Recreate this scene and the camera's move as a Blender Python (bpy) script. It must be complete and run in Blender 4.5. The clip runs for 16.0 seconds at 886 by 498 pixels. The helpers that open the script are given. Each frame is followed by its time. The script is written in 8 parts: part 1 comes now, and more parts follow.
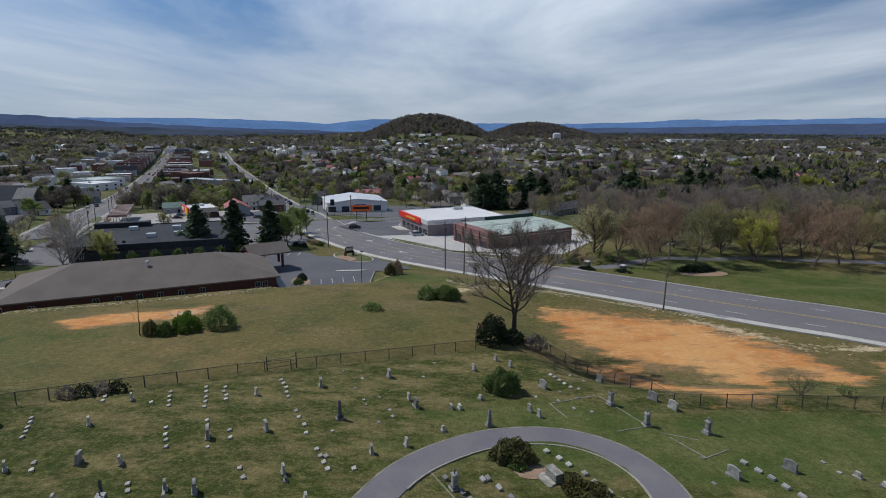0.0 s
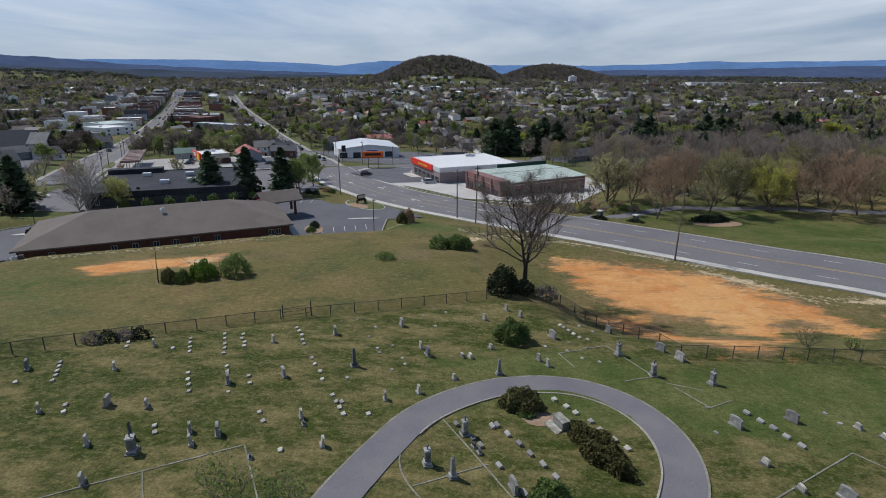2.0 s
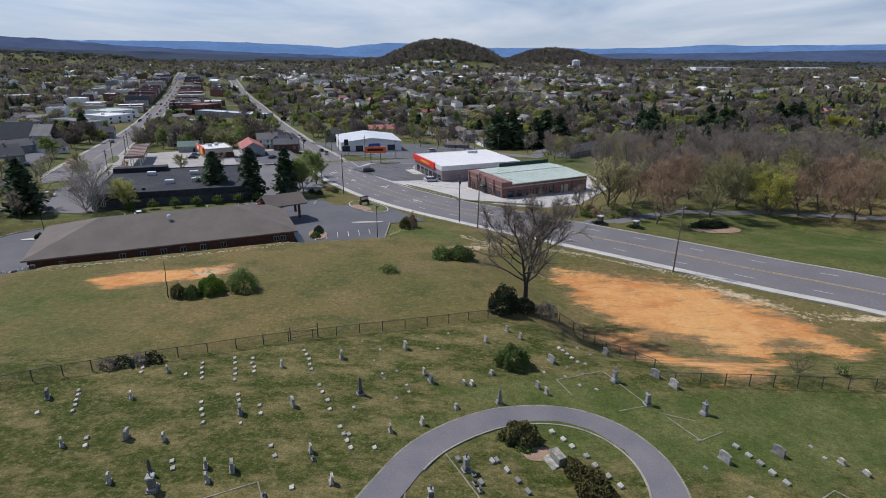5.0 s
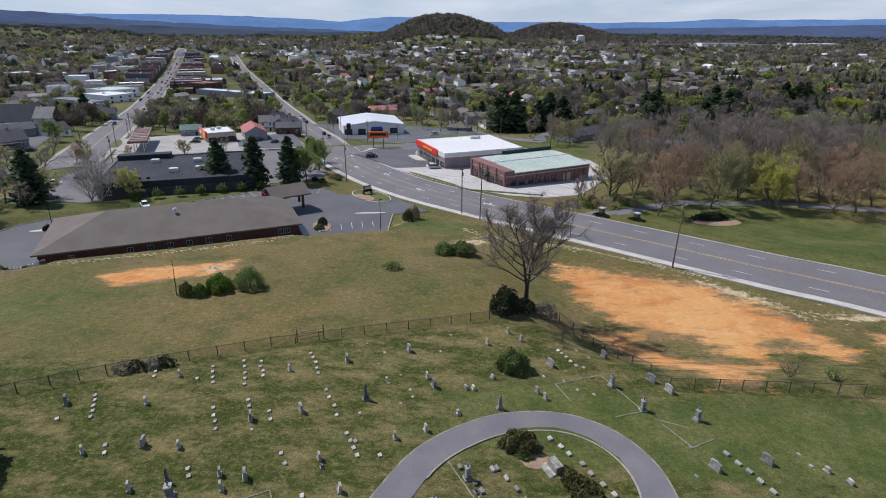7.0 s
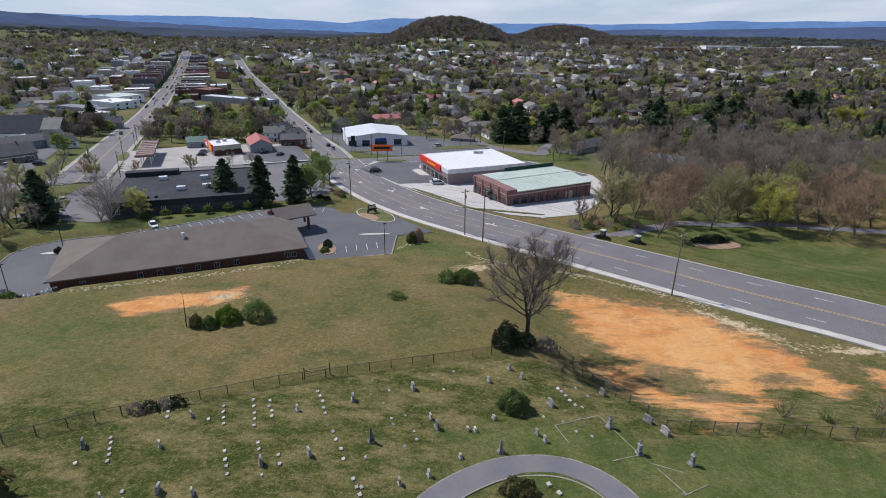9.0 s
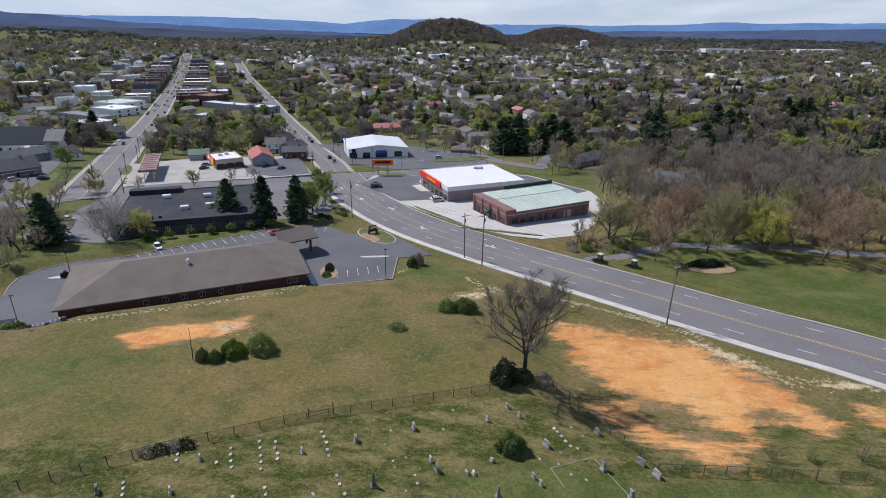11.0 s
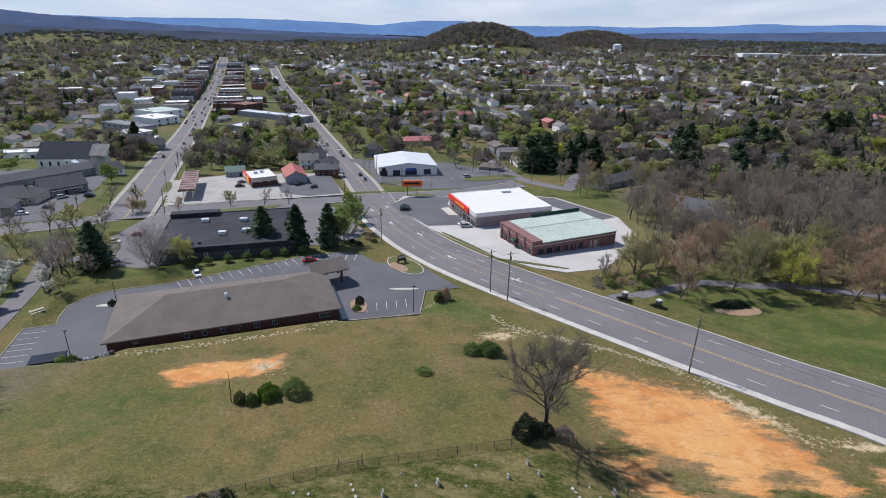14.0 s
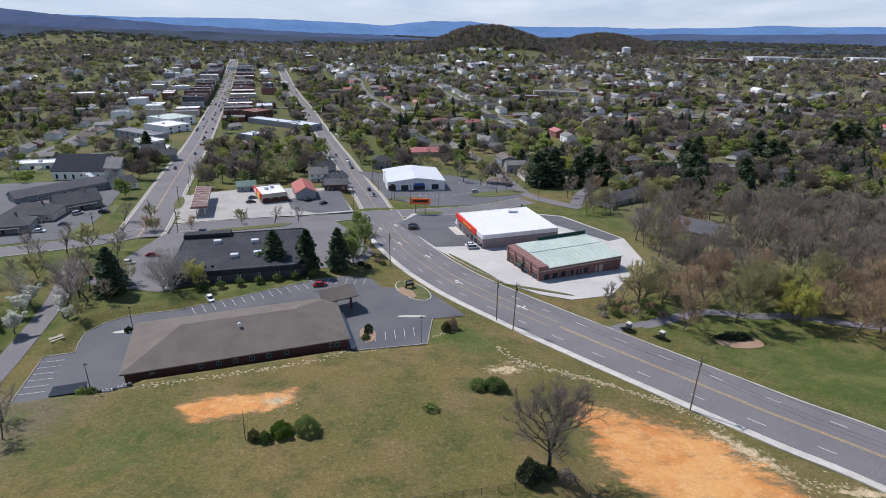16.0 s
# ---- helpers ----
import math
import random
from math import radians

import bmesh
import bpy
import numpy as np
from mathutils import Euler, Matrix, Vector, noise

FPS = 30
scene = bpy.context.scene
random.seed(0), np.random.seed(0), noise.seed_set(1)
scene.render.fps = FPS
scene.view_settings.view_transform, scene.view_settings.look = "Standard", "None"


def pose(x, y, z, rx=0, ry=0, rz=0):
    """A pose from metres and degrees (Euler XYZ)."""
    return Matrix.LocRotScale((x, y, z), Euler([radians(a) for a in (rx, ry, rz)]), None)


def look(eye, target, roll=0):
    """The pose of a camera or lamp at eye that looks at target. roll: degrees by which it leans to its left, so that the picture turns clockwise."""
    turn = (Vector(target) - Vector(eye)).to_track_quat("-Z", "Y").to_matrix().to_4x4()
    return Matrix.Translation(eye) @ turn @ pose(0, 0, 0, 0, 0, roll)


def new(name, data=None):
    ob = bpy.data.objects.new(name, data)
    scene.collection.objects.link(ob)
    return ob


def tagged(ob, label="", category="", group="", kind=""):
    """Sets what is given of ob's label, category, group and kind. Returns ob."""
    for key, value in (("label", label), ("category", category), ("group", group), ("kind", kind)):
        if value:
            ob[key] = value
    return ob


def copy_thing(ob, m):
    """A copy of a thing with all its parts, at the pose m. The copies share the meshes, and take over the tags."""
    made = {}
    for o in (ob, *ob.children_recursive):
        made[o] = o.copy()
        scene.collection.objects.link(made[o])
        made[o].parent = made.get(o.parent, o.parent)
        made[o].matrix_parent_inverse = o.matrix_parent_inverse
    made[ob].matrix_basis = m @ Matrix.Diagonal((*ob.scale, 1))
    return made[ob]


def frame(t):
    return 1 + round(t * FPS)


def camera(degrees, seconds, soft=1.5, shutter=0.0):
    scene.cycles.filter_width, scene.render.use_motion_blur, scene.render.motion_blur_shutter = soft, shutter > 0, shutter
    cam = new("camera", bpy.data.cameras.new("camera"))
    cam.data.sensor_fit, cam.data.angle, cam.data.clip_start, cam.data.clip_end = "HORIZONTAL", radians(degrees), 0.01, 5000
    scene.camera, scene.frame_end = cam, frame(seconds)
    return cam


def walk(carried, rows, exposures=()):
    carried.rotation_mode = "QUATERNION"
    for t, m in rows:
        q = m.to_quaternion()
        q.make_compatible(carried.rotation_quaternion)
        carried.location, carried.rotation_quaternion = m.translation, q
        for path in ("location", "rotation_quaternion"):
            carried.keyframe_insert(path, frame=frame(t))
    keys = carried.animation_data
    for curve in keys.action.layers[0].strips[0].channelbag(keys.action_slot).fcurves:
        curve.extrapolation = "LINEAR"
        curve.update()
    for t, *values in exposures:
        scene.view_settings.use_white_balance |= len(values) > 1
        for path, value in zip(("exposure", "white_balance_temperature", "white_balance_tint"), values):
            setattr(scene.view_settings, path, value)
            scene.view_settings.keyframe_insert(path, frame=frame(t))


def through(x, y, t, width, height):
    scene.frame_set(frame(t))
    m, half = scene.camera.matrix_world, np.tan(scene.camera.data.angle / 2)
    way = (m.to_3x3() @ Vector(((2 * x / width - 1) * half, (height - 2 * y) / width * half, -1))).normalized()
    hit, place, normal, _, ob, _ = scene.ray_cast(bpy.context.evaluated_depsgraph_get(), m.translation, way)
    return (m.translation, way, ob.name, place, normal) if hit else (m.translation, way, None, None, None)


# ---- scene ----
cam = camera(76.1, 16.0, soft=0.95)
# seconds, x, y, z, yaw, pitch, roll
ROWS = [
    (0.0, 0.524, -0.500, 28.273, 0.222, -12.022, 0.137),
    (0.5, 0.539, -0.552, 28.236, 0.250, -14.254, 0.157),
    (1.0, 0.532, -0.584, 28.328, 0.259, -16.811, 0.156),
    (1.5, 0.507, -0.609, 28.574, 0.825, -17.442, 0.164),
    (2.0, 0.467, -0.633, 29.006, 1.413, -17.503, 0.187),
    (2.5, 0.417, -0.657, 29.664, 1.473, -17.580, 0.214),
    (3.0, 0.361, -0.672, 30.562, 1.450, -17.558, 0.268),
    (3.5, 0.312, -0.689, 31.536, 1.435, -17.511, 0.280),
    (6.0, 0.258, -0.957, 36.572, 1.662, -20.987, 0.439),
    (6.5, 0.219, -0.996, 37.546, 1.646, -21.515, 0.466),
    (7.0, 0.176, -1.042, 38.559, 1.787, -21.516, 0.473),
    (7.5, 0.148, -1.087, 39.765, 1.998, -21.522, 0.471),
    (8.0, 0.132, -1.112, 41.173, 2.125, -21.521, 0.477),
    (8.5, 0.118, -1.108, 42.757, 2.124, -21.481, 0.488),
    (9.0, 0.098, -1.096, 44.376, 2.121, -21.465, 0.509),
    (11.5, -0.033, -1.187, 52.624, 2.118, -21.465, 0.668),
    (12.0, -0.058, -1.287, 54.241, 2.244, -21.464, 0.653),
    (12.5, -0.069, -1.363, 55.851, 2.607, -21.462, 0.643),
    (13.0, -0.072, -1.379, 57.516, 3.405, -21.471, 0.638),
    (13.5, -0.084, -1.372, 59.259, 4.357, -21.479, 0.640),
    (14.0, -0.109, -1.370, 61.109, 5.048, -21.483, 0.655),
    (14.5, -0.145, -1.377, 63.102, 5.683, -21.519, 0.681),
    (15.0, -0.192, -1.385, 65.265, 5.832, -21.554, 0.711),
    (15.5, -0.263, -1.378, 67.599, 5.820, -21.540, 0.776),
    (16.0, -0.391, -1.341, 70.075, 5.805, -21.565, 0.820),
]


def drone_pose(x, y, z, yaw, pitch, roll):
    a, b = radians(yaw), radians(pitch)
    ahead = Vector((-math.sin(a) * math.cos(b), math.cos(a) * math.cos(b), math.sin(b)))
    return look((x, y, z), Vector((x, y, z)) + 10 * ahead, roll)


EXPOSURES = [(0.0, -0.54, 6300, 10), (1.0, -0.45, 6300, 10), (3.5, -0.31, 6370, 12), (6.5, -0.10, 6370, 14), (9.0, -0.04, 6370, 14), (12.5, 0.04, 6350, 14), (16.0, 0.07, 6330, 14)]
walk(cam, [(t, drone_pose(*row)) for t, *row in ROWS], EXPOSURES)

# ---- sky and sun ----
SUN_AZ, SUN_EL = 300.0, 50.0      # compass degrees clockwise from +y, height
sun = new("sun", bpy.data.lights.new("sun", "SUN"))
sun.data.energy, sun.data.angle, sun.data.color = 4.9, radians(0.6), (1.0, 0.96, 0.91)
sa, se = radians(SUN_AZ), radians(SUN_EL)
SUN_DIR = Vector((math.sin(sa) * math.cos(se), math.cos(sa) * math.cos(se), math.sin(se)))
sun.matrix_world = look((0, 0, 200), Vector((0, 0, 200)) - SUN_DIR)

world = bpy.data.worlds.new("sky")
scene.world = world
world.use_nodes = True
wn, wl = world.node_tree.nodes, world.node_tree.links
wn.clear()
sky = wn.new("ShaderNodeTexSky")
sky.sky_type, sky.sun_disc, sky.sun_elevation, sky.sun_rotation = "NISHITA", False, se, sa
sky.air_density, sky.dust_density, sky.ozone_density = 1.0, 0.2, 3.0
back_sky = wn.new("ShaderNodeBackground")
back_sky.inputs["Strength"].default_value = 0.105
tone = wn.new("ShaderNodeMix")             # clean dry air: a bluer sky
tone.data_type, tone.blend_type = "RGBA", "MULTIPLY"
tone.inputs["Factor"].default_value = 1.0
tone.inputs["B"].default_value = (0.75, 0.98, 1.11, 1)
wl.new(sky.outputs[0], tone.inputs["A"])
wl.new(tone.outputs["Result"], back_sky.inputs["Color"])
geo = wn.new("ShaderNodeTexCoord")
sep = wn.new("ShaderNodeSeparateXYZ")
wl.new(geo.outputs["Generated"], sep.inputs[0])
lift = wn.new("ShaderNodeVectorMath")       # clear air: the deep blue reaches low
lift.operation = "MULTIPLY_ADD"
lift.inputs[1].default_value, lift.inputs[2].default_value = (1, 1, 1.1), (0, 0, 0.14)
norm = wn.new("ShaderNodeVectorMath")
norm.operation = "NORMALIZE"
wl.new(geo.outputs["Generated"], lift.inputs[0])
wl.new(lift.outputs[0], norm.inputs[0])
wl.new(norm.outputs[0], sky.inputs["Vector"])
# thin cirrus: stretched noise on a plane high above


def wmath(op, a, b=None):
    n = wn.new("ShaderNodeMath")
    n.operation = op
    for i, v in enumerate((a, b)):
        if v is None:
            continue
        if isinstance(v, (int, float)):
            n.inputs[i].default_value = v
        else:
            wl.new(v, n.inputs[i])
    return n.outputs[0]


up = wmath("MAXIMUM", wmath("ADD", sep.outputs[2], 0.06), 0.03)
comb = wn.new("ShaderNodeCombineXYZ")
wl.new(wmath("DIVIDE", sep.outputs[0], up), comb.inputs[0])
wl.new(wmath("DIVIDE", sep.outputs[1], up), comb.inputs[1])
mapn = wn.new("ShaderNodeMapping")
mapn.inputs["Rotation"].default_value = (0, 0, radians(8))
mapn.inputs["Scale"].default_value = (0.80, 0.34, 1.0)
mapn.inputs["Location"].default_value = (3.2, 1.4, 0.0)
wl.new(comb.outputs[0], mapn.inputs[0])
cn = wn.new("ShaderNodeTexNoise")
cn.inputs["Scale"].default_value, cn.inputs["Detail"].default_value, cn.inputs["Roughness"].default_value = 0.6, 8.0, 0.55
cn.inputs["Distortion"].default_value = 0.3
wl.new(mapn.outputs[0], cn.inputs["Vector"])
cr = wn.new("ShaderNodeValToRGB")
cr.color_ramp.elements[0].position, cr.color_ramp.elements[1].position = 0.34, 0.68
wl.new(cn.outputs["Fac"], cr.inputs[0])
low = wn.new("ShaderNodeMapRange")        # haze veil towards the horizon
low.inputs["From Min"].default_value, low.inputs["From Max"].default_value = 0.21, 0.0
wl.new(sep.outputs[2], low.inputs["Value"])
veil = wmath("MULTIPLY", low.outputs[0], 0.9)
high = wn.new("ShaderNodeMapRange")        # the cirrus thins out overhead
high.inputs["From Min"].default_value, high.inputs["From Max"].default_value = 0.65, 0.25
wl.new(sep.outputs[2], high.inputs["Value"])
cover = wmath("MULTIPLY", wmath("MULTIPLY", cr.outputs[0], 0.84), high.outputs[0])
cloud = wn.new("ShaderNodeBackground")
cloud.inputs["Color"].default_value = (0.74, 0.79, 0.84, 1)
cloud.inputs["Strength"].default_value = 1.7
haze = wn.new("ShaderNodeBackground")
haze.inputs["Color"].default_value = (0.62, 0.70, 0.79, 1)
haze.inputs["Strength"].default_value = 0.89
mixw, mixh = wn.new("ShaderNodeMixShader"), wn.new("ShaderNodeMixShader")
wl.new(cover, mixw.inputs[0])
wl.new(back_sky.outputs[0], mixw.inputs[1])
wl.new(cloud.outputs[0], mixw.inputs[2])
wl.new(veil, mixh.inputs[0])
wl.new(mixw.outputs[0], mixh.inputs[1])
wl.new(haze.outputs[0], mixh.inputs[2])
outw = wn.new("ShaderNodeOutputWorld")
wl.new(mixh.outputs[0], outw.inputs[0])

# ---- materials ----
def material(name, base, rough=0.8, vary=0.25, scale=1.0, second=None, bump=0.0, metal=0.0, per_object=0.0, per_island=0.0, fine=8.0, spec=0.3):
    """A surface with two scales of tone: base to second in patches, finer grain on top."""
    m = bpy.data.materials.new(name)
    m.use_nodes = True
    n, l = m.node_tree.nodes, m.node_tree.links
    bsdf = n["Principled BSDF"]
    bsdf.inputs["Roughness"].default_value = rough
    bsdf.inputs["Metallic"].default_value = metal
    bsdf.inputs["Specular IOR Level"].default_value = spec
    co = n.new("ShaderNodeTexCoord")
    a = n.new("ShaderNodeTexNoise")
    a.inputs["Scale"].default_value, a.inputs["Detail"].default_value = scale, 4.0
    b = n.new("ShaderNodeTexNoise")
    b.inputs["Scale"].default_value, b.inputs["Detail"].default_value = scale * fine, 3.0
    l.new(co.outputs["Object"], a.inputs["Vector"])
    l.new(co.outputs["Object"], b.inputs["Vector"])
    mix = n.new("ShaderNodeMix")
    mix.data_type = "RGBA"
    ramp_ = n.new("ShaderNodeMapRange")
    ramp_.inputs["From Min"].default_value, ramp_.inputs["From Max"].default_value = 0.35, 0.65
    l.new(a.outputs["Fac"], ramp_.inputs["Value"])
    l.new(ramp_.outputs[0], mix.inputs["Factor"])
    s = second or tuple(c * (1 - vary) for c in base)
    mix.inputs["A"].default_value, mix.inputs["B"].default_value = (*base, 1), (*s, 1)
    grain = n.new("ShaderNodeHueSaturation")
    mr = n.new("ShaderNodeMapRange")
    mr.inputs["To Min"].default_value, mr.inputs["To Max"].default_value = 1 - vary, 1 + vary
    mr.inputs["From Min"].default_value, mr.inputs["From Max"].default_value = 0.3, 0.7
    l.new(b.outputs["Fac"], mr.inputs["Value"])
    value = mr.outputs[0]
    for amount, kind in ((per_object, "ShaderNodeObjectInfo"), (per_island, "ShaderNodeNewGeometry")):
        if amount:
            oi = n.new(kind)
            r2 = n.new("ShaderNodeMapRange")
            r2.inputs["To Min"].default_value, r2.inputs["To Max"].default_value = 1 - amount, 1 + amount
            l.new(oi.outputs["Random" if amount == per_object and kind.endswith("ObjectInfo") else "Random Per Island"], r2.inputs["Value"])
            mu = n.new("ShaderNodeMath")
            mu.operation = "MULTIPLY"
            l.new(value, mu.inputs[0])
            l.new(r2.outputs[0], mu.inputs[1])
            value = mu.outputs[0]
    l.new(value, grain.inputs["Value"])
    l.new(mix.outputs["Result"], grain.inputs["Color"])
    l.new(grain.outputs[0], bsdf.inputs["Base Color"])
    if bump:
        bp = n.new("ShaderNodeBump")
        bp.inputs["Strength"].default_value, bp.inputs["Distance"].default_value = bump, 0.05
        l.new(b.outputs["Fac"], bp.inputs["Height"])
        l.new(bp.outputs[0], bsdf.inputs["Normal"])
    return m


def glass_material(name, tint=(0.03, 0.04, 0.05)):
    m = material(name, tint, rough=0.08, vary=0.2, scale=0.3, spec=0.6)
    return m


M = {
    "asphalt": material("asphalt_worn", (0.136, 0.130, 0.137), 0.9, 0.14, 0.08, (0.16, 0.152, 0.156), 0.1, fine=40),
    "asphalt_dark": material("asphalt_dark", (0.088, 0.089, 0.10), 0.85, 0.16, 0.1, (0.11, 0.111, 0.12), 0.1, fine=40),
    "asphalt_path": material("asphalt_path", (0.14, 0.135, 0.15), 0.9, 0.12, 0.3, (0.17, 0.16, 0.165), 0.1, fine=30),
    "gravel": material("pale_worn_paving", (0.40, 0.385, 0.37), 0.9, 0.14, 0.1, (0.46, 0.445, 0.42), 0.1, fine=30),
    "forecourt": material("worn_forecourt_concrete", (0.29, 0.28, 0.265), 0.9, 0.16, 0.12, (0.36, 0.345, 0.32), 0.1, fine=30),
    "concrete": material("concrete", (0.42, 0.40, 0.36), 0.9, 0.15, 0.5, (0.50, 0.48, 0.43), 0.1, fine=12),
    "white_paint": material("road_paint_white", (0.62, 0.62, 0.60), 0.8, 0.25, 1.0, (0.45, 0.45, 0.44), fine=10),
    "yellow_paint": material("road_paint_yellow", (0.55, 0.38, 0.12), 0.8, 0.25, 1.0, (0.42, 0.30, 0.12), fine=10),
    "shingle": material("brown_shingle", (0.125, 0.105, 0.092), 0.9, 0.16, 0.25, (0.15, 0.128, 0.112), 0.3, fine=30),
    "shingle_grey": material("grey_shingle", (0.082, 0.083, 0.09), 0.9, 0.2, 0.3, None, 0.2, per_object=0.35, fine=20),
    "shingle_light": material("pale_shingle", (0.24, 0.23, 0.22), 0.9, 0.2, 0.3, None, 0.2, per_object=0.3, fine=20),
    "slate": material("slate_roof", (0.024, 0.032, 0.046), 0.8, 0.2, 0.3, None, 0.2, fine=20, spec=0.1),
    "red_roof": material("red_metal_roof", (0.36, 0.08, 0.055), 0.5, 0.2, 0.3, None, 0.1),
    "green_metal": material("teal_green_metal_roof", (0.085, 0.16, 0.13), 0.5, 0.15, 0.3, None, 0.1),
    "pink_roof": material("faded_red_roof", (0.40, 0.15, 0.14), 0.6, 0.2, 0.3, None, 0.1),
    "brick": material("dark_red_brick", (0.075, 0.033, 0.028), 0.9, 0.25, 1.2, (0.10, 0.045, 0.036), 0.3, fine=12),
    "brick_town": material("town_brick", (0.20, 0.095, 0.075), 0.9, 0.25, 0.5, None, 0.2, per_object=0.35, fine=12),
    "siding": material("white_siding", (0.72, 0.72, 0.72), 0.7, 0.08, 0.3, None, 0.1, per_object=0.12),
    "siding_tan": material("tan_siding", (0.45, 0.40, 0.33), 0.8, 0.1, 0.3, None, 0.1, per_object=0.25),
    "siding_grey": material("grey_siding", (0.28, 0.29, 0.31), 0.8, 0.1, 0.3, None, 0.1, per_object=0.25),
    "stucco_grey": material("grey_block", (0.11, 0.11, 0.125), 0.9, 0.12, 0.3, None, 0.1),
    "mauve_wall": material("mauve_block", (0.27, 0.22, 0.225), 0.9, 0.1, 0.3, None, 0.1),
    "membrane": material("white_roof_membrane", (0.607, 0.607, 0.607), 0.7, 0.08, 0.15, (0.64, 0.64, 0.64)),
    "membrane_grey": material("grey_roof_membrane", (0.15, 0.15, 0.16), 0.8, 0.12, 0.15, None, 0, per_object=0.4),
    "membrane_dark": material("dark_roof_membrane", (0.026, 0.028, 0.036), 0.8, 0.2, 0.15, (0.04, 0.042, 0.05), spec=0.15),
    "green_roof": material("pale_green_metal_roof", (0.36, 0.43, 0.38), 0.6, 0.09, 0.12, (0.43, 0.49, 0.44)),
    "green_trim": material("dark_green_trim", (0.012, 0.05, 0.035), 0.5, 0.1),
    "metal_roof": material("white_metal_roof", (0.58, 0.60, 0.62), 0.4, 0.08, 0.2),
    "red_sign": material("red_sign", (0.70, 0.035, 0.02), 0.4, 0.05),
    "yellow_sign": material("yellow_sign", (0.85, 0.62, 0.05), 0.4, 0.05),
    "orange_sign": material("orange_sign", (0.75, 0.14, 0.03), 0.4, 0.05),
    "blue_sign": material("blue_sign", (0.03, 0.09, 0.33), 0.4, 0.05),
    "white": material("white_trim", (0.78, 0.78, 0.76), 0.6, 0.06),
    "black": material("black_metal", (0.012, 0.012, 0.014), 0.5, 0.1),
    "steel": material("galvanised_steel", (0.07, 0.068, 0.065), 0.6, 0.2, 2.0),
    "pole": material("weathered_pole_wood", (0.19, 0.155, 0.12), 0.9, 0.2, 1.0),
    "glass": glass_material("window_glass"),
    "granite": material("grey_granite", (0.27, 0.265, 0.255), 0.7, 0.25, 1.8, (0.15, 0.15, 0.14), 0.1, per_object=0.45),
    "granite_dark": material("dark_granite", (0.09, 0.09, 0.095), 0.5, 0.2, 1.5, None, 0.1, per_object=0.3),
    "marble": material("weathered_white_marble", (0.44, 0.42, 0.37), 0.8, 0.35, 1.8, (0.22, 0.215, 0.18), 0.1, per_object=0.3),
    "bark": material("grey_bark", (0.11, 0.09, 0.075), 0.9, 0.3, 1.5, (0.08, 0.065, 0.055), 0.2),
    "bark_dark": material("dark_bark", (0.055, 0.045, 0.038), 0.9, 0.3, 1.5, None, 0.2),
    "bark_pale": material("pale_bark", (0.40, 0.37, 0.33), 0.9, 0.25, 1.5, None, 0.2),
    "rubber": material("tyre_rubber", (0.015, 0.015, 0.015), 0.8, 0.1),
    "mulch": material("mulch", (0.33, 0.225, 0.15), 0.9, 0.3, 2.0),
    "kerb_stone": material("worn_kerb_concrete", (0.34, 0.315, 0.27), 0.9, 0.2, 0.6, (0.25, 0.235, 0.20), 0.1, fine=12),
    "old_concrete": material("mossy_old_concrete", (0.26, 0.245, 0.20), 0.9, 0.3, 0.8, (0.16, 0.16, 0.115), 0.2, fine=10),
    "charcoal_wall": material("charcoal_rendered_wall", (0.085, 0.087, 0.095), 0.85, 0.25, 0.6, None, 0.15),
    "faded_canopy": material("faded_red_sheet", (0.22, 0.115, 0.105), 0.6, 0.25, 0.5, None, 0.15),
    "lawn": material("verge_lawn", (0.075, 0.105, 0.03), 0.95, 0.4, 0.8, (0.13, 0.12, 0.05), 0.3),
    "rubble": material("pale_limestone", (0.42, 0.355, 0.24), 0.9, 0.3, 2.0, (0.30, 0.24, 0.15), 0.3),
    "brick_shop": material("mauve_brick", (0.25, 0.135, 0.125), 0.9, 0.3, 1.2, (0.17, 0.09, 0.085), 0.25),
    "rock": material("dark_rock", (0.07, 0.065, 0.065), 0.9, 0.4, 1.5, None, 0.3),
}


def leaf_material(name, base, second, through=0.35, by_tree=False):
    """Foliage: base to second by clump, with some light let through."""
    m = bpy.data.materials.new(name)
    m.use_nodes = True
    n, l = m.node_tree.nodes, m.node_tree.links
    n.clear()
    gi, oi = n.new("ShaderNodeNewGeometry"), n.new("ShaderNodeObjectInfo")
    mix = n.new("ShaderNodeMix")
    mix.data_type = "RGBA"
    if by_tree:
        tone_ = n.new("ShaderNodeAttribute")
        tone_.attribute_name = "tone"
        l.new(tone_.outputs["Fac"], mix.inputs["Factor"])
    else:
        l.new(gi.outputs["Random Per Island"], mix.inputs["Factor"])
    mix.inputs["A"].default_value, mix.inputs["B"].default_value = (*base, 1), (*second, 1)
    hs = n.new("ShaderNodeHueSaturation")
    mr = n.new("ShaderNodeMapRange")
    mr.inputs["To Min"].default_value, mr.inputs["To Max"].default_value = 0.8, 1.2
    l.new(oi.outputs["Random"], mr.inputs["Value"])
    l.new(mr.outputs[0], hs.inputs["Value"])
    l.new(mix.outputs["Result"], hs.inputs["Color"])
    d, t, ms, o = n.new("ShaderNodeBsdfDiffuse"), n.new("ShaderNodeBsdfTranslucent"), n.new("ShaderNodeMixShader"), n.new("ShaderNodeOutputMaterial")
    l.new(hs.outputs[0], d.inputs[0])
    l.new(hs.outputs[0], t.inputs[0])
    ms.inputs[0].default_value = through
    l.new(d.outputs[0], ms.inputs[1])
    l.new(t.outputs[0], ms.inputs[2])
    l.new(ms.outputs[0], o.inputs[0])
    return m


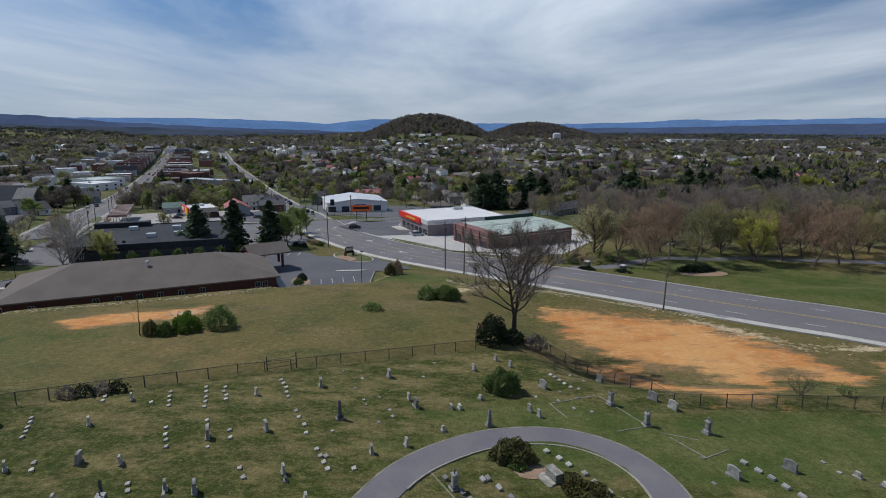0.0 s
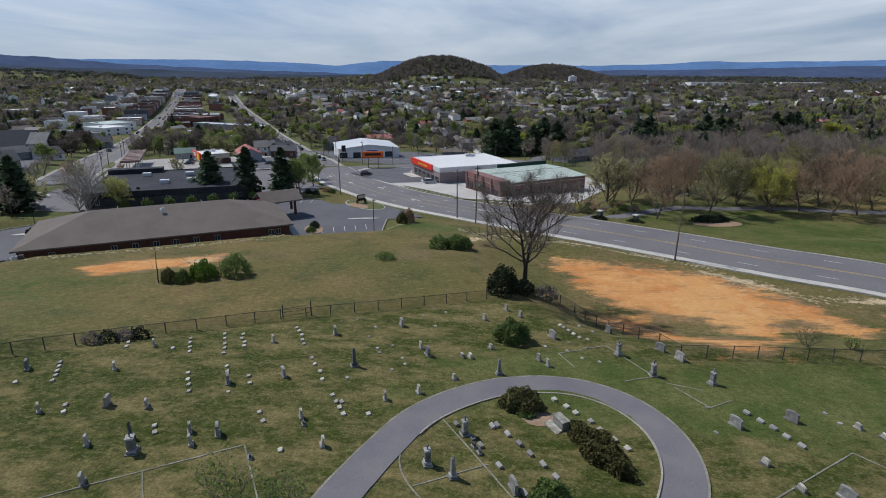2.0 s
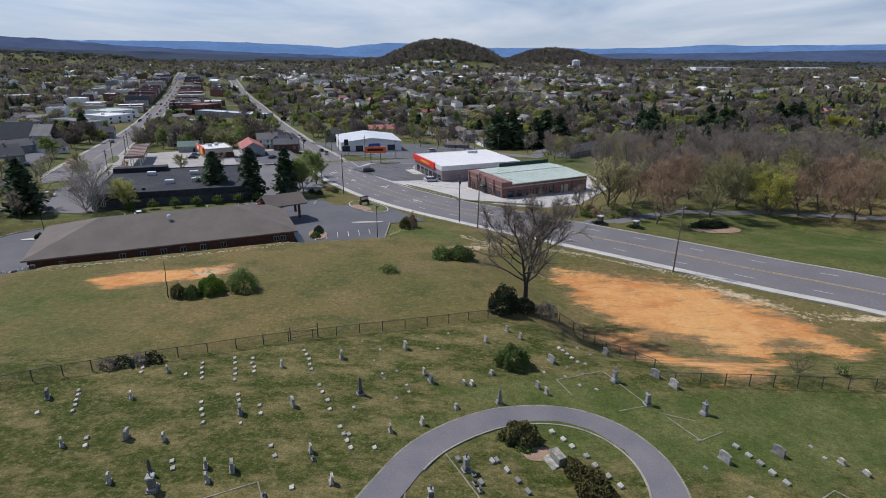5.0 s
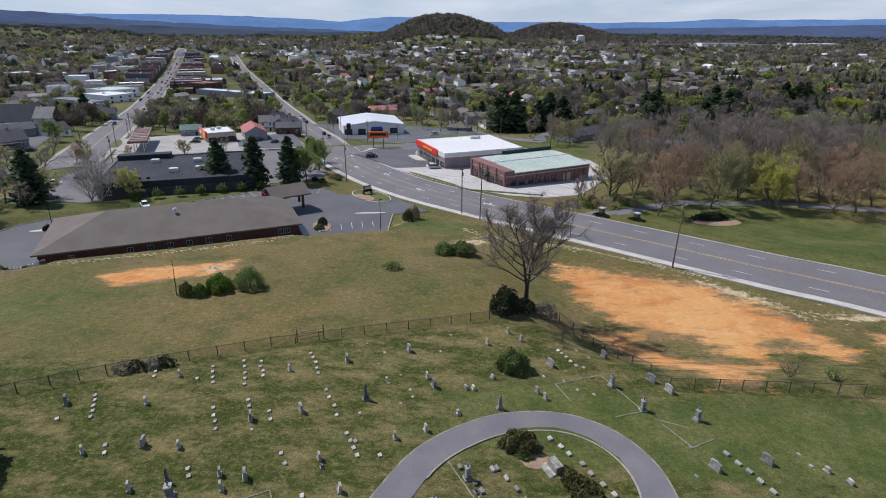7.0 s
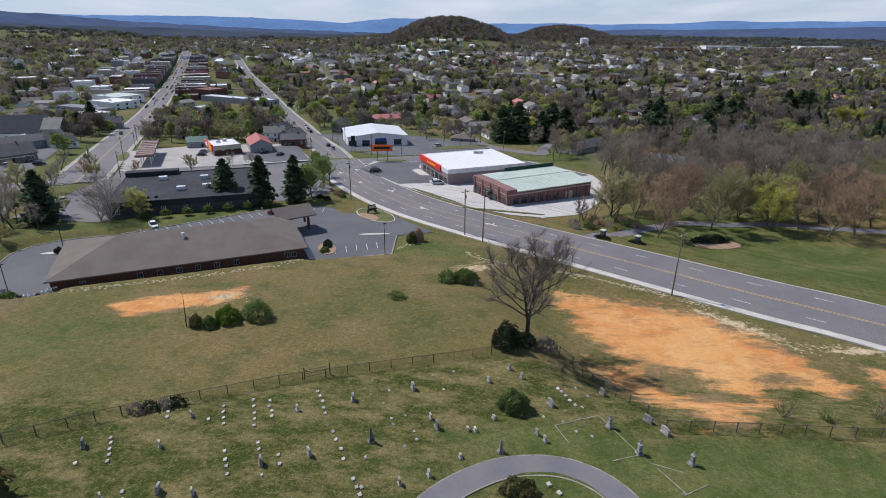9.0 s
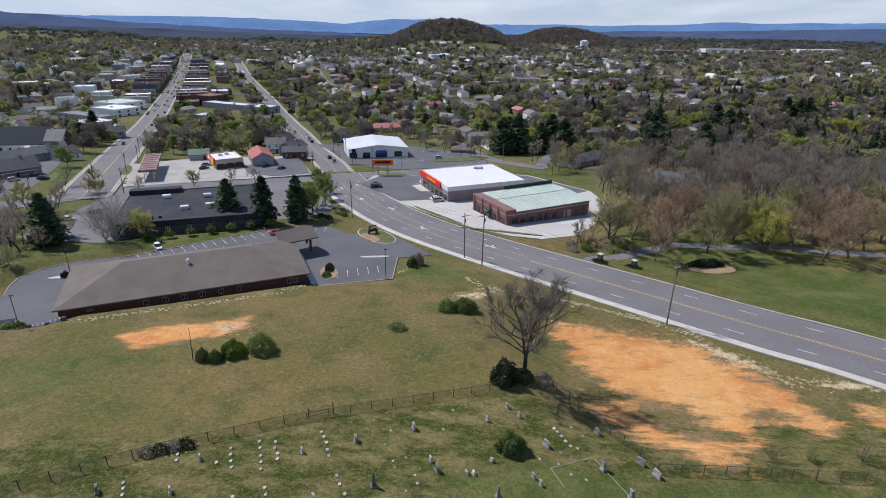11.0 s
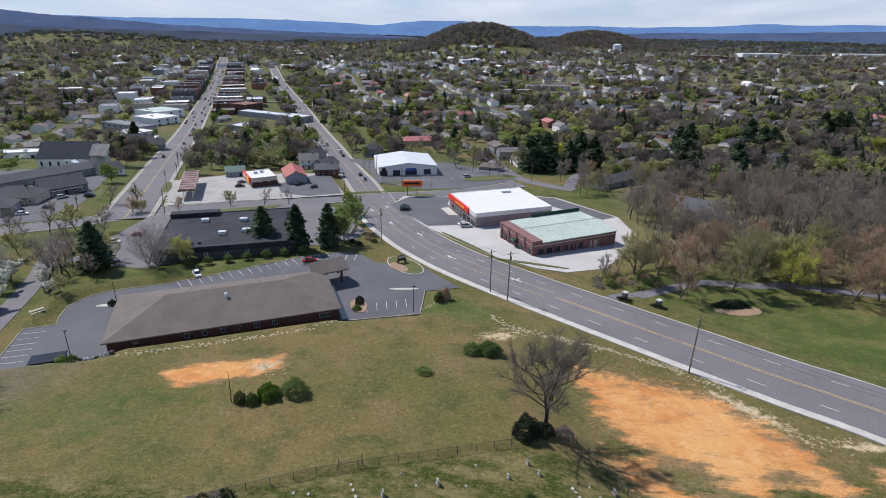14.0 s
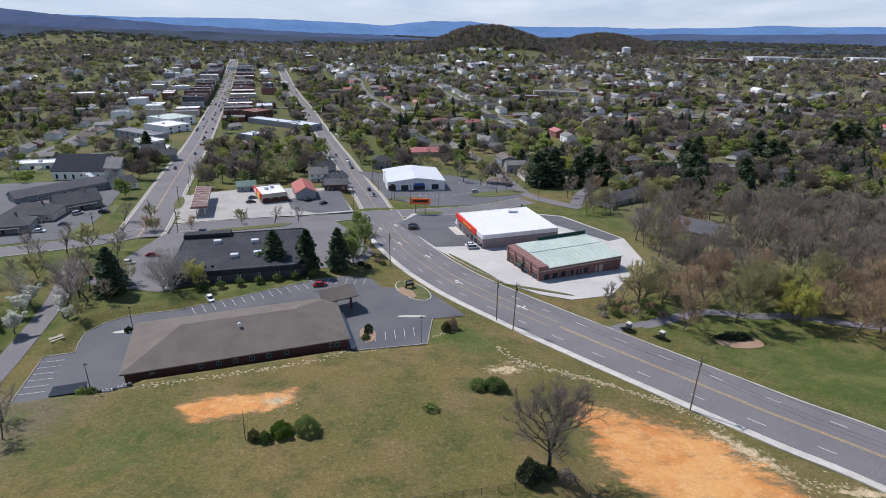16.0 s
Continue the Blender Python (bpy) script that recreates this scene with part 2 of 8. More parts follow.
LEAF = {
    "twig": leaf_material("bare_twigs", (0.31, 0.27, 0.225), (0.21, 0.18, 0.15), 0.35),
    "twig_red": leaf_material("red_budded_twigs", (0.40, 0.285, 0.19), (0.29, 0.205, 0.14), 0.45),
    "twig_dark": leaf_material("dark_bare_twigs", (0.21, 0.18, 0.155), (0.13, 0.11, 0.095), 0.25),
    "olive": leaf_material("olive_buds", (0.40, 0.40, 0.155), (0.29, 0.275, 0.125), 0.55),
    "spring": leaf_material("spring_green_leaves", (0.27, 0.35, 0.10), (0.18, 0.24, 0.075), 0.5),
    "leafy": leaf_material("young_leaves", (0.46, 0.47, 0.13), (0.33, 0.33, 0.10), 0.55),
    "yellow": leaf_material("yellow_green_leaves", (0.50, 0.50, 0.085), (0.33, 0.34, 0.06), 0.5),
    "pale": leaf_material("pale_blossom_leaves", (0.64, 0.60, 0.28), (0.46, 0.41, 0.19), 0.55),
    "white": leaf_material("white_blossom", (0.78, 0.77, 0.70), (0.58, 0.58, 0.46), 0.35),
    "pink": leaf_material("pink_blossom", (0.42, 0.16, 0.20), (0.25, 0.10, 0.11), 0.3),
    "conifer": leaf_material("conifer_needles", (0.085, 0.118, 0.065), (0.052, 0.076, 0.048), 0.25),
    "bright": leaf_material("bright_green_leaves", (0.15, 0.25, 0.04), (0.085, 0.15, 0.028), 0.35),
    "shrub": leaf_material("shrub_leaves", (0.15, 0.21, 0.065), (0.085, 0.12, 0.042), 0.35),
    "yew": leaf_material("yew_needles", (0.125, 0.135, 0.048), (0.075, 0.058, 0.03), 0.2),
    "dark": leaf_material("dark_evergreen_leaves", (0.05, 0.065, 0.035), (0.028, 0.036, 0.022), 0.15),
    "far_twig": leaf_material("far_bare_twigs", (0.235, 0.205, 0.18), (0.135, 0.115, 0.10), 0.35, True),
    "far_olive": leaf_material("far_olive_buds", (0.28, 0.28, 0.12), (0.17, 0.155, 0.08), 0.4, True),
    "far_spring": leaf_material("far_spring_leaves", (0.28, 0.32, 0.09), (0.14, 0.19, 0.06), 0.4, True),
    "far_conifer": leaf_material("far_conifer_needles", (0.072, 0.10, 0.058), (0.038, 0.056, 0.04), 0.25, True),
    # far rim leaves: distance haze put into the colour, cooler and greyer
    "rim_bare": leaf_material("rim_bare_wood_hazed", (0.13, 0.12, 0.115), (0.08, 0.082, 0.08), 0.3, True),
    "rim_green": leaf_material("rim_green_wood_hazed", (0.12, 0.135, 0.08), (0.06, 0.075, 0.06), 0.3, True),
}

# ---- helpers for building ----
def part(name, bm, mat, parent=None, label="", smooth=False):
    me = bpy.data.meshes.new(name)
    bm.to_mesh(me)
    bm.free()
    for mm in (mat if isinstance(mat, (list, tuple)) else [mat]):
        me.materials.append(mm)
    if smooth:
        me.shade_smooth()
    ob = new(name, me)
    if parent is not None:
        ob.parent = parent
    if label:
        ob["label"] = label
    return ob


def from_arrays(name, verts, faces, mat, parent=None, slots=None):
    me = bpy.data.meshes.new(name)
    me.from_pydata(verts, [], faces)
    for mm in (mat if isinstance(mat, (list, tuple)) else [mat]):
        me.materials.append(mm)
    if slots is not None:
        me.polygons.foreach_set("material_index", slots)
    me.update()
    ob = new(name, me)
    if parent is not None:
        ob.parent = parent
    return ob


def empty(name, m, label="", category="", group="", kind=""):
    ob = new(name)
    ob.matrix_basis = m
    ob.empty_display_size = 0.3
    return tagged(ob, label, category, group, kind)


def box(bm, x0, x1, y0, y1, z0, z1, mat=0, bevel=0.0):
    vs = [bm.verts.new((x, y, z)) for z in (z0, z1) for x, y in ((x0, y0), (x1, y0), (x1, y1), (x0, y1))]
    fs = [(3, 2, 1, 0), (4, 5, 6, 7), (0, 1, 5, 4), (1, 2, 6, 5), (2, 3, 7, 6), (3, 0, 4, 7)]
    made = [bm.faces.new([vs[i] for i in f]) for f in fs]
    for f in made:
        f.material_index = mat
    if bevel:
        edges = {e for f in made for e in f.edges}
        bmesh.ops.bevel(bm, geom=list(edges), offset=bevel, segments=1, affect="EDGES")
    return made


def boxed(*args, **kw):
    bm = bmesh.new()
    box(bm, *args, **kw)
    return bm


def tube(bm, a, b, r0, r1, sides=6, cap=True):
    a, b = Vector(a), Vector(b)
    d = (b - a).normalized()
    u = d.orthogonal().normalized()
    v = d.cross(u)
    rings = []
    for p, r in ((a, r0), (b, r1)):
        rings.append([bm.verts.new(p + r * (math.cos(2 * math.pi * i / sides) * u + math.sin(2 * math.pi * i / sides) * v)) for i in range(sides)])
    for i in range(sides):
        j = (i + 1) % sides
        bm.faces.new((rings[0][i], rings[0][j], rings[1][j], rings[1][i]))
    if cap:
        bm.faces.new(rings[1])
        bm.faces.new(rings[0][::-1])


def tubed(a, b, r0, r1=None, sides=6):
    bm = bmesh.new()
    tube(bm, a, b, r0, r0 if r1 is None else r1, sides)
    return bm


# ---- the lie of the land ----
PROF_Y = np.array((-60, 20, 36, 42, 50, 56, 65, 77, 94, 114, 140, 158, 200, 230, 260, 290, 330, 350, 470, 610, 900, 1250, 2000, 6000.0))
PROF_Z = np.array((2.5, 2.0, 1.2, 0.6, 0.0, -0.4, -0.9, -1.3, -2.4, -4.4, -7.2, -8.2, -10.0, -11.2, -13.0, -14.6, -18.5, -20.0, -25.0, -29.0, -26.0, -17.0, -14.0, -10.0))


def ramp(a, b, v):
    u = np.clip((v - a) / (b - a), 0.0, 1.0)
    return u * u * (3 - 2 * u)


def spline(points, step):
    """Even points along a smooth line through the given ones."""
    p = [Vector(q) for q in points]
    p = [2 * p[0] - p[1]] + p + [2 * p[-1] - p[-2]]
    out = []
    for i in range(1, len(p) - 2):
        a, b, c, d = p[i - 1 : i + 3]
        n = max(1, int((c - b).length / step))
        for k in range(n):
            t = k / n
            out.append(0.5 * (2 * b + (c - a) * t + (2 * a - 5 * b + 4 * c - d) * t**2 + (3 * b - a - 3 * c + d) * t**3))
    out.append(p[-2])
    return out


# centre lines x, y, z; half width of the carriageway
MAIN_ROAD = spline([(190, -8, -3.0), (150, 28, -3.6), (112, 61, -4.4), (75.4, 92, -4.9), (61.3, 102.4, -5.2), (43.2, 116.9, -5.6), (26, 131.5, -6.3), (10, 146, -7.2),
                    (-8, 163.5, -8.3), (-21, 179, -9.1), (-31, 194, -9.9), (-41, 212, -11.0), (-50, 233, -12.1), (-58, 253, -13.0)], 2.5)
HIGH_STREET_EAST = spline([(-58, 253, -13.0), (-69, 281, -14.2), (-82, 312, -16.6), (-101, 360, -20.0), (-118, 402, -22.0), (-145, 465, -24.6), (-186, 562, -27.5), (-243, 693, -28.5),
                           (-297, 808, -27.5), (-357, 941, -25.2), (-429, 1107, -20.5), (-526, 1331, -16.6)], 5)
HIGH_STREET_WEST = spline([(-143, 196, -10.2), (-147, 207, -10.5), (-160, 237, -11.8), (-197, 319, -17.0), (-257, 456, -24.4), (-329, 620, -28.8), (-400, 790, -27.4),
                           (-492, 1003, -23.4), (-615, 1285, -16.9), (-681, 1436, -16.2)], 5)
CROSS_STREET = spline([(-420, 120, -9.0), (-300, 140, -9.0), (-210, 160, -9.2), (-163, 185, -9.8), (-138, 208, -10.8), (-112, 222, -11.4), (-86, 232, -12.0), (-62, 245, -12.7), (-33, 254, -12.8), (-8, 264, -12.9), (14, 284, -13.8)], 4)
BACK_STREET = spline([(40, 272, -12.8), (29, 281, -13.6), (14, 302, -15.4), (3, 352, -20.0), (-16, 412, -22.6), (-42, 485, -25.4), (-66, 545, -27.3), (-110, 660, -29)], 4)
SIDE_STREET = spline([(-100, 58, -2.5), (-112, 90, -6.6), (-121, 114, -7.6), (-131, 138, -8.1), (-148, 168, -9.0)], 4)
TOWN_STREET = spline([(-330, 700, -28.5), (-235, 700, -28.7), (-120, 690, -29), (60, 690, -28.5), (260, 720, -28), (480, 760, -27)], 8)
ROADS = [(MAIN_ROAD, 9.6), (HIGH_STREET_EAST, 6.2), (HIGH_STREET_WEST, 9.0), (CROSS_STREET, 5.5), (BACK_STREET, 3.6), (SIDE_STREET, 3.0), (TOWN_STREET, 4.0)]

# level yards: outline, height at y0, y0, fall per metre of y
PADS = {
    "motel_lot": (((-101.5, 88), (-109, 106.5), (-103, 109.5), (-105.5, 114), (-107.4, 119.5), (-106.2, 125), (-103, 129.3), (-98, 132.3), (-91.5, 135), (-82, 142.7), (-61, 161), (-50, 167), (-41, 166), (-36, 160), (-21.5, 159.5), (-8, 143.5), (-17.5, 140), (-17, 125.5), (-34.5, 119.8), (-38, 120.5), (-80, 100.6), (-83, 95.5), (-90, 93.5)), -6.35, 100, -0.030),
    "store_lot": (((36, 163), (23, 157.5), (14, 160), (3, 168), (-8, 180), (-23, 199), (-33, 216), (-43, 236), (-41, 250), (-19, 256), (10, 262), (30, 258), (52, 226), (54, 196), (44, 178)), -7.7, 160, -0.055),
    "auto_lot": (((-32, 264), (-58, 276), (-73, 316), (-93, 352), (-30, 350), (8, 318), (12, 294), (4, 276)), -14.0, 280, -0.07),
    "pizza_lot": (((-141, 216), (-151, 236), (-160, 262), (-134, 282), (-90, 290), (-78, 268), (-68, 247), (-88, 238), (-112, 229)), -11.6, 235, -0.03),
    "grey_lot": (((-131, 150), (-104, 147), (-97, 153), (-66, 172), (-55, 176), (-47, 183), (-46, 192), (-60, 214), (-72, 229), (-110, 216), (-134, 200)), -8.7, 165, -0.03),
    "inn_lot": (((-166, 192), (-176, 220), (-195, 262), (-228, 285), (-300, 255), (-300, 170), (-230, 165), (-190, 178)), -10.2, 200, -0.035),
}


def pad_height(name, y):
    _, z, y0, fall = PADS[name]
    return z + (y - y0) * fall


def poly_distance(x, y, poly):
    """Distance to an outline, negative within."""
    best, inside = np.full(np.shape(x), 1e9), np.zeros(np.shape(x), bool)
    for (ax, ay), (bx, by) in zip(poly, poly[1:] + poly[:1]):
        dx, dy = bx - ax, by - ay
        t = np.clip(((x - ax) * dx + (y - ay) * dy) / (dx * dx + dy * dy), 0, 1)
        best = np.minimum(best, np.hypot(x - ax - t * dx, y - ay - t * dy))
        cross = (ay > y) != (by > y)
        inside ^= cross & (x < dx * (y - ay) / (dy if dy else 1e-9) + ax)
    return np.where(inside, -best, best)


def road_near(x, y, line):
    """Distance to a centre line and its height there."""
    best, height = np.full(np.shape(x), 1e9), np.zeros(np.shape(x))
    pts = line[::3] + [line[-1]]
    for a, b in zip(pts, pts[1:]):
        dx, dy = b.x - a.x, b.y - a.y
        t = np.clip(((x - a.x) * dx + (y - a.y) * dy) / max(1e-6, dx * dx + dy * dy), 0, 1)
        d = np.hypot(x - a.x - t * dx, y - a.y - t * dy)
        near = d < best
        best, height = np.where(near, d, best), np.where(near, a.z + t * (b.z - a.z), height)
    return best, height


HILLS = ((-105, 1850, 54, 95, 170), (10, 1860, 54, 98, 170), (-195, 1900, 28, 90, 150), (95, 1850, 16, 60, 150), (255, 2200, 38, 105, 150), (420, 2250, 40, 125, 150), (335, 2220, 14, 80, 150),
         (-300, 2300, 14, 200, 260), (-1650, 2150, 26, 420, 330), (-2300, 2500, 40, 600, 500))


def land(x, y):
    """Height of the ground, for arrays."""
    x, y = np.asarray(x, float), np.asarray(y, float)
    z = sum(np.interp(y + d, PROF_Y, PROF_Z) for d in (-6, -3, 0, 3, 6)) / 5
    z = z - 0.03 * np.clip(x, -45, 45) * (1 - ramp(50, 72, y))
    z = z - 0.02 * np.clip(-x - 15, 0, 60) * ramp(60, 80, y) * (1 - ramp(104, 125, y))
    lot = ramp(12, 28, x + 0.35 * (y - 60)) * ramp(57, 72, y) * (1 - ramp(95, 118, y))
    z = z + (np.minimum(z, -5.2) - z) * lot
    park = ramp(25, 60, x) * ramp(110, 130, y) * (1 - ramp(170, 230, y))
    z = z + (-7.0 - z) * park
    far = ramp(300, 700, np.hypot(x, y))
    z = z + far * (3.0 * np.sin(x * 0.006 + 1.0) * np.sin(y * 0.005) + 2.0 * np.sin(x * 0.017 + y * 0.011))
    for hx, hy, h, sx, sy in HILLS:
        z = z + h * np.exp(-(((x - hx) / sx) ** 2) - ((y - hy) / sy) ** 2)
    for name, (poly, pz, y0, fall) in PADS.items():
        w = 1 - ramp(0.3, 5.0, poly_distance(x, y, poly))
        z = z + (pz + (y - y0) * fall - 0.12 - z) * w
    for line, half in ROADS:
        d, h = road_near(x, y, line)
        w = 1 - ramp(half + 2.6, half + 8.0, d)
        z = z + (h - 0.14 - 0.9 * ramp(230, 900, np.hypot(x, y)) - z) * w
    for name, (poly, pz, y0, fall) in PADS.items():
        inside = poly_distance(x, y, poly) < 0.4
        for line, half in ROADS[:5]:
            inside &= road_near(x, y, line)[0] > half + 2.2
        z = np.where(inside, np.minimum(z, pz + (y - y0) * fall - 0.12), z)
    return z


# ---- ground: one sheet to the horizon ----
def stretch(lo, hi, step, far_lo, far_hi, grow=1.032):
    mid = list(np.arange(lo, hi + step / 2, step))
    out, s, v = [], step, mid[-1]
    while v < far_hi:
        s *= grow
        v += s
        out.append(v)
    low, s, v = [], step, mid[0]
    while v > far_lo:
        s *= grow
        v -= s
        low.append(v)
    return np.array(low[::-1] + mid + out)


gx, gy = stretch(-125, 115, 1.4, -4900, 4900), stretch(18, 215, 1.4, -2500, 4900)
GX, GY = np.meshgrid(gx, gy)
GZ = land(GX, GY)
rough = np.array([noise.noise(Vector((a * 0.35, b * 0.35, 0))) for a, b in zip(GX.ravel(), GY.ravel())]).reshape(GX.shape)
clear = np.ones_like(GX)
for line, half in ROADS:
    clear *= ramp(half + 0.5, half + 3, road_near(GX, GY, line)[0])
for name in PADS:
    clear *= ramp(0.0, 2.0, poly_distance(GX, GY, PADS[name][0]))
GZ = GZ + 0.05 * rough * clear
nx, ny = len(gx), len(gy)


def ground_at(x, y):
    """Height of the ground sheet at a place."""
    i, j = int(np.searchsorted(gx, x)) - 1, int(np.searchsorted(gy, y)) - 1
    u, v = (x - gx[i]) / (gx[i + 1] - gx[i]), (y - gy[j]) / (gy[j + 1] - gy[j])
    return float((GZ[j, i] * (1 - u) + GZ[j, i + 1] * u) * (1 - v) + (GZ[j + 1, i] * (1 - u) + GZ[j + 1, i + 1] * u) * v)


verts = np.stack([GX.ravel(), GY.ravel(), GZ.ravel()], 1)
ii = (np.arange(ny - 1)[:, None] * nx + np.arange(nx - 1)[None]).ravel()
faces = np.stack([ii, ii + 1, ii + nx + 1, ii + nx], 1)


def blob(x, y, cx, cy, rx, ry, turn=0.0):
    c, s = math.cos(turn), math.sin(turn)
    u, v = (x - cx) * c + (y - cy) * s, -(x - cx) * s + (y - cy) * c
    return np.sqrt((u / rx) ** 2 + (v / ry) ** 2)


# bare clay, worn turf, lush turf: how far each spreads before noise breaks its edge
CLAY = (((19.5, 100), (27, 98.5), (35.1, 96.9), (43, 95.2), (47, 90), (53.9, 81.5), (57.2, 73), (55.5, 70.6), (50, 74.5), (45.2, 72.5), (42.5, 69), (39, 72.3), (34, 75.5), (29.8, 76.9), (25.5, 80.6), (22.6, 86), (21, 93)),
        ((20.6, 75.8), (24.4, 74.8), (28, 70.4), (31, 67.2), (35.5, 65.8), (40.5, 63.6), (40, 60.4), (31.5, 59.6), (27.5, 64), (24, 70)),
        ((64.2, 76.6), (67.2, 75.6), (67.4, 73.8), (64, 74.2)),
        ((-62.6, 88.6), (-57, 91.6), (-49.4, 93.0), (-47.6, 89.4), (-52, 86.2), (-58, 84.2)), ((-47.6, 93.4), (-42.4, 96.4), (-41.0, 92.6), (-45.6, 88.6)))
clay = np.maximum.reduce([np.clip(0.62 - poly_distance(GX, GY, c) / 4.6, -1, 1.7) for c in CLAY[:3]] + [np.clip(1.0 - poly_distance(GX, GY, c) / 1.7, -1, 1.7) for c in CLAY[3:]])
pale = np.maximum.reduce([1.5 - blob(GX, GY, *b) for b in ((50, 91, 11, 2.2, -0.85), (66, 82.5, 9, 1.3, -0.15), (22, 110.5, 17, 0.9, -0.31), (3, 112.5, 5, 2.6, 0.2), (-44.2, 92.6, 3, 2.4, 0.5))])
lush = np.maximum.reduce([1.4 - blob(GX, GY, *b) for b in ((95, 118, 60, 26, -0.45), (-8, 128, 14, 7, -0.6), (62, 150, 36, 16, 0), (56, 255, 18, 26, 0), (35, 47, 40, 9, 0), (12, 52, 14, 5, 0))])
lush = np.maximum(lush, np.maximum.reduce([0.75 - 0.42 * blob(GX, GY, -68, 74, 22, 12, 0.3), 1.3 - 0.6 * blob(GX, GY, -92, 151, 34, 9, 0.42), 1.2 - 0.6 * blob(GX, GY, -130, 122, 14, 24)]))
cemetery = (1 - ramp(-1.5, 1.5, GY - (57 + 15 * ramp(-45, 10, GX))))
wood = np.maximum(ramp(150, 168, GY - 0.10 * GX) * ramp(48, 66, GX), 0.25 * ramp(285, 330, GY))
wood = np.maximum(wood, ramp(-76, -90, GX) * (1 - ramp(88, 97, GY)))
lush = np.maximum(lush, ramp(180, 260, np.hypot(GX, GY)) * (0.8 + 0.7 * np.sin(GX * 0.043 + 2 * np.sin(GY * 0.031)) * np.cos(GY * 0.05 + 1.7 * np.sin(GX * 0.027))))
me = bpy.data.meshes.new("ground")
me.from_pydata(verts.tolist(), [], faces.tolist())
for key, arr in (("clay", clay), ("pale", pale), ("lush", lush), ("wood", wood), ("graves", cemetery)):
    me.attributes.new(key, "FLOAT", "POINT").data.foreach_set("value", np.ascontiguousarray(arr.ravel(), dtype=np.float32))
me.shade_smooth()
ground = tagged(new("ground", me), "rolling grassy ground with bare orange clay patches", "ground", kind="structure")


def ground_material():
    m = bpy.data.materials.new("turf_and_clay")
    m.use_nodes = True
    n, l = m.node_tree.nodes, m.node_tree.links
    bsdf = n["Principled BSDF"]
    bsdf.inputs["Roughness"].default_value = 0.95
    bsdf.inputs["Specular IOR Level"].default_value = 0.1
    co = n.new("ShaderNodeTexCoord").outputs["Object"]

    def nz(scale, detail=4.0, rough_=0.55, stretch_=None):
        t = n.new("ShaderNodeTexNoise")
        t.inputs["Scale"].default_value, t.inputs["Detail"].default_value, t.inputs["Roughness"].default_value = scale, detail, rough_
        if stretch_:
            mp = n.new("ShaderNodeMapping")
            mp.inputs["Scale"].default_value = stretch_
            mp.inputs["Rotation"].default_value = (0, 0, 0.6)
            l.new(co, mp.inputs[0])
            l.new(mp.outputs[0], t.inputs["Vector"])
        else:
            l.new(co, t.inputs["Vector"])
        return t.outputs["Fac"]

    def rng(v, a, b, c=0.0, d=1.0):
        t = n.new("ShaderNodeMapRange")
        for k, w in (("From Min", a), ("From Max", b), ("To Min", c), ("To Max", d)):
            t.inputs[k].default_value = w
        l.new(v, t.inputs["Value"])
        return t.outputs[0]

    def mth(op, a, b):
        t = n.new("ShaderNodeMath")
        t.operation = op
        for i, v in enumerate((a, b)):
            if isinstance(v, (int, float)):
                t.inputs[i].default_value = v
            else:
                l.new(v, t.inputs[i])
        return t.outputs[0]

    def mixc(f, a, b):
        t = n.new("ShaderNodeMix")
        t.data_type = "RGBA"
        if isinstance(f, (int, float)):
            t.inputs["Factor"].default_value = f
        else:
            l.new(f, t.inputs["Factor"])
        for k, v in (("A", a), ("B", b)):
            if isinstance(v, tuple):
                t.inputs[k].default_value = (*v, 1)
            else:
                l.new(v, t.inputs[k])
        return t.outputs["Result"]

    def attr(name):
        t = n.new("ShaderNodeAttribute")
        t.attribute_name = name
        return t.outputs["Fac"]

    big, mid, fine, grit = nz(0.035), nz(0.16, 6.0), nz(0.9, 6.0, 0.65), nz(5.0, 4.0, 0.7)
    edge = nz(0.30, 8.0, 0.68)
    turf = mixc(rng(big, 0.38, 0.62), (0.097, 0.094, 0.031), (0.150, 0.115, 0.046))
    turf = mixc(mth("MULTIPLY", rng(mid, 0.50, 0.66), 0.8), turf, (0.068, 0.076, 0.026))
    turf = mixc(mth("MULTIPLY", rng(nz(0.07, 7.0, 0.7), 0.52, 0.66), 0.7), turf, (0.16, 0.12, 0.062))
    turf = mixc(mth("MULTIPLY", rng(fine, 0.52, 0.68), 0.7), turf, (0.17, 0.135, 0.065))
    # graveyard turf: worn brown between green strips
    worn = mixc(rng(nz(0.26, 9.0, 0.72, (0.7, 1.3, 1)), 0.44, 0.60), (0.038, 0.052, 0.010), (0.155, 0.128, 0.056))
    worn = mixc(mth("MULTIPLY", rng(fine, 0.5, 0.7), 0.55), worn, (0.095, 0.09, 0.028))
    turf = mixc(attr("graves"), turf, mixc(mth("MULTIPLY", rng(nz(2.2, 6.0, 0.8), 0.51, 0.65), 0.75), worn, (0.17, 0.146, 0.066)))
    green = mixc(rng(mid, 0.40, 0.62), (0.060, 0.082, 0.021), (0.104, 0.110, 0.038))
    turf = mixc(rng(mth("ADD", attr("lush"), rng(edge, 0.3, 0.7, -0.4, 0.4)), 0.3, 0.8), turf, green)
    litter = mixc(rng(mid, 0.4, 0.6), (0.135, 0.112, 0.078), (0.098, 0.105, 0.045))
    turf = mixc(mth("MULTIPLY", attr("wood"), 0.8), turf, litter)
    turf = mixc(rng(mth("ADD", attr("clay"), rng(edge, 0.3, 0.7, -1.0, 1.1)), 0.0, 0.9), turf, (0.20, 0.135, 0.07))
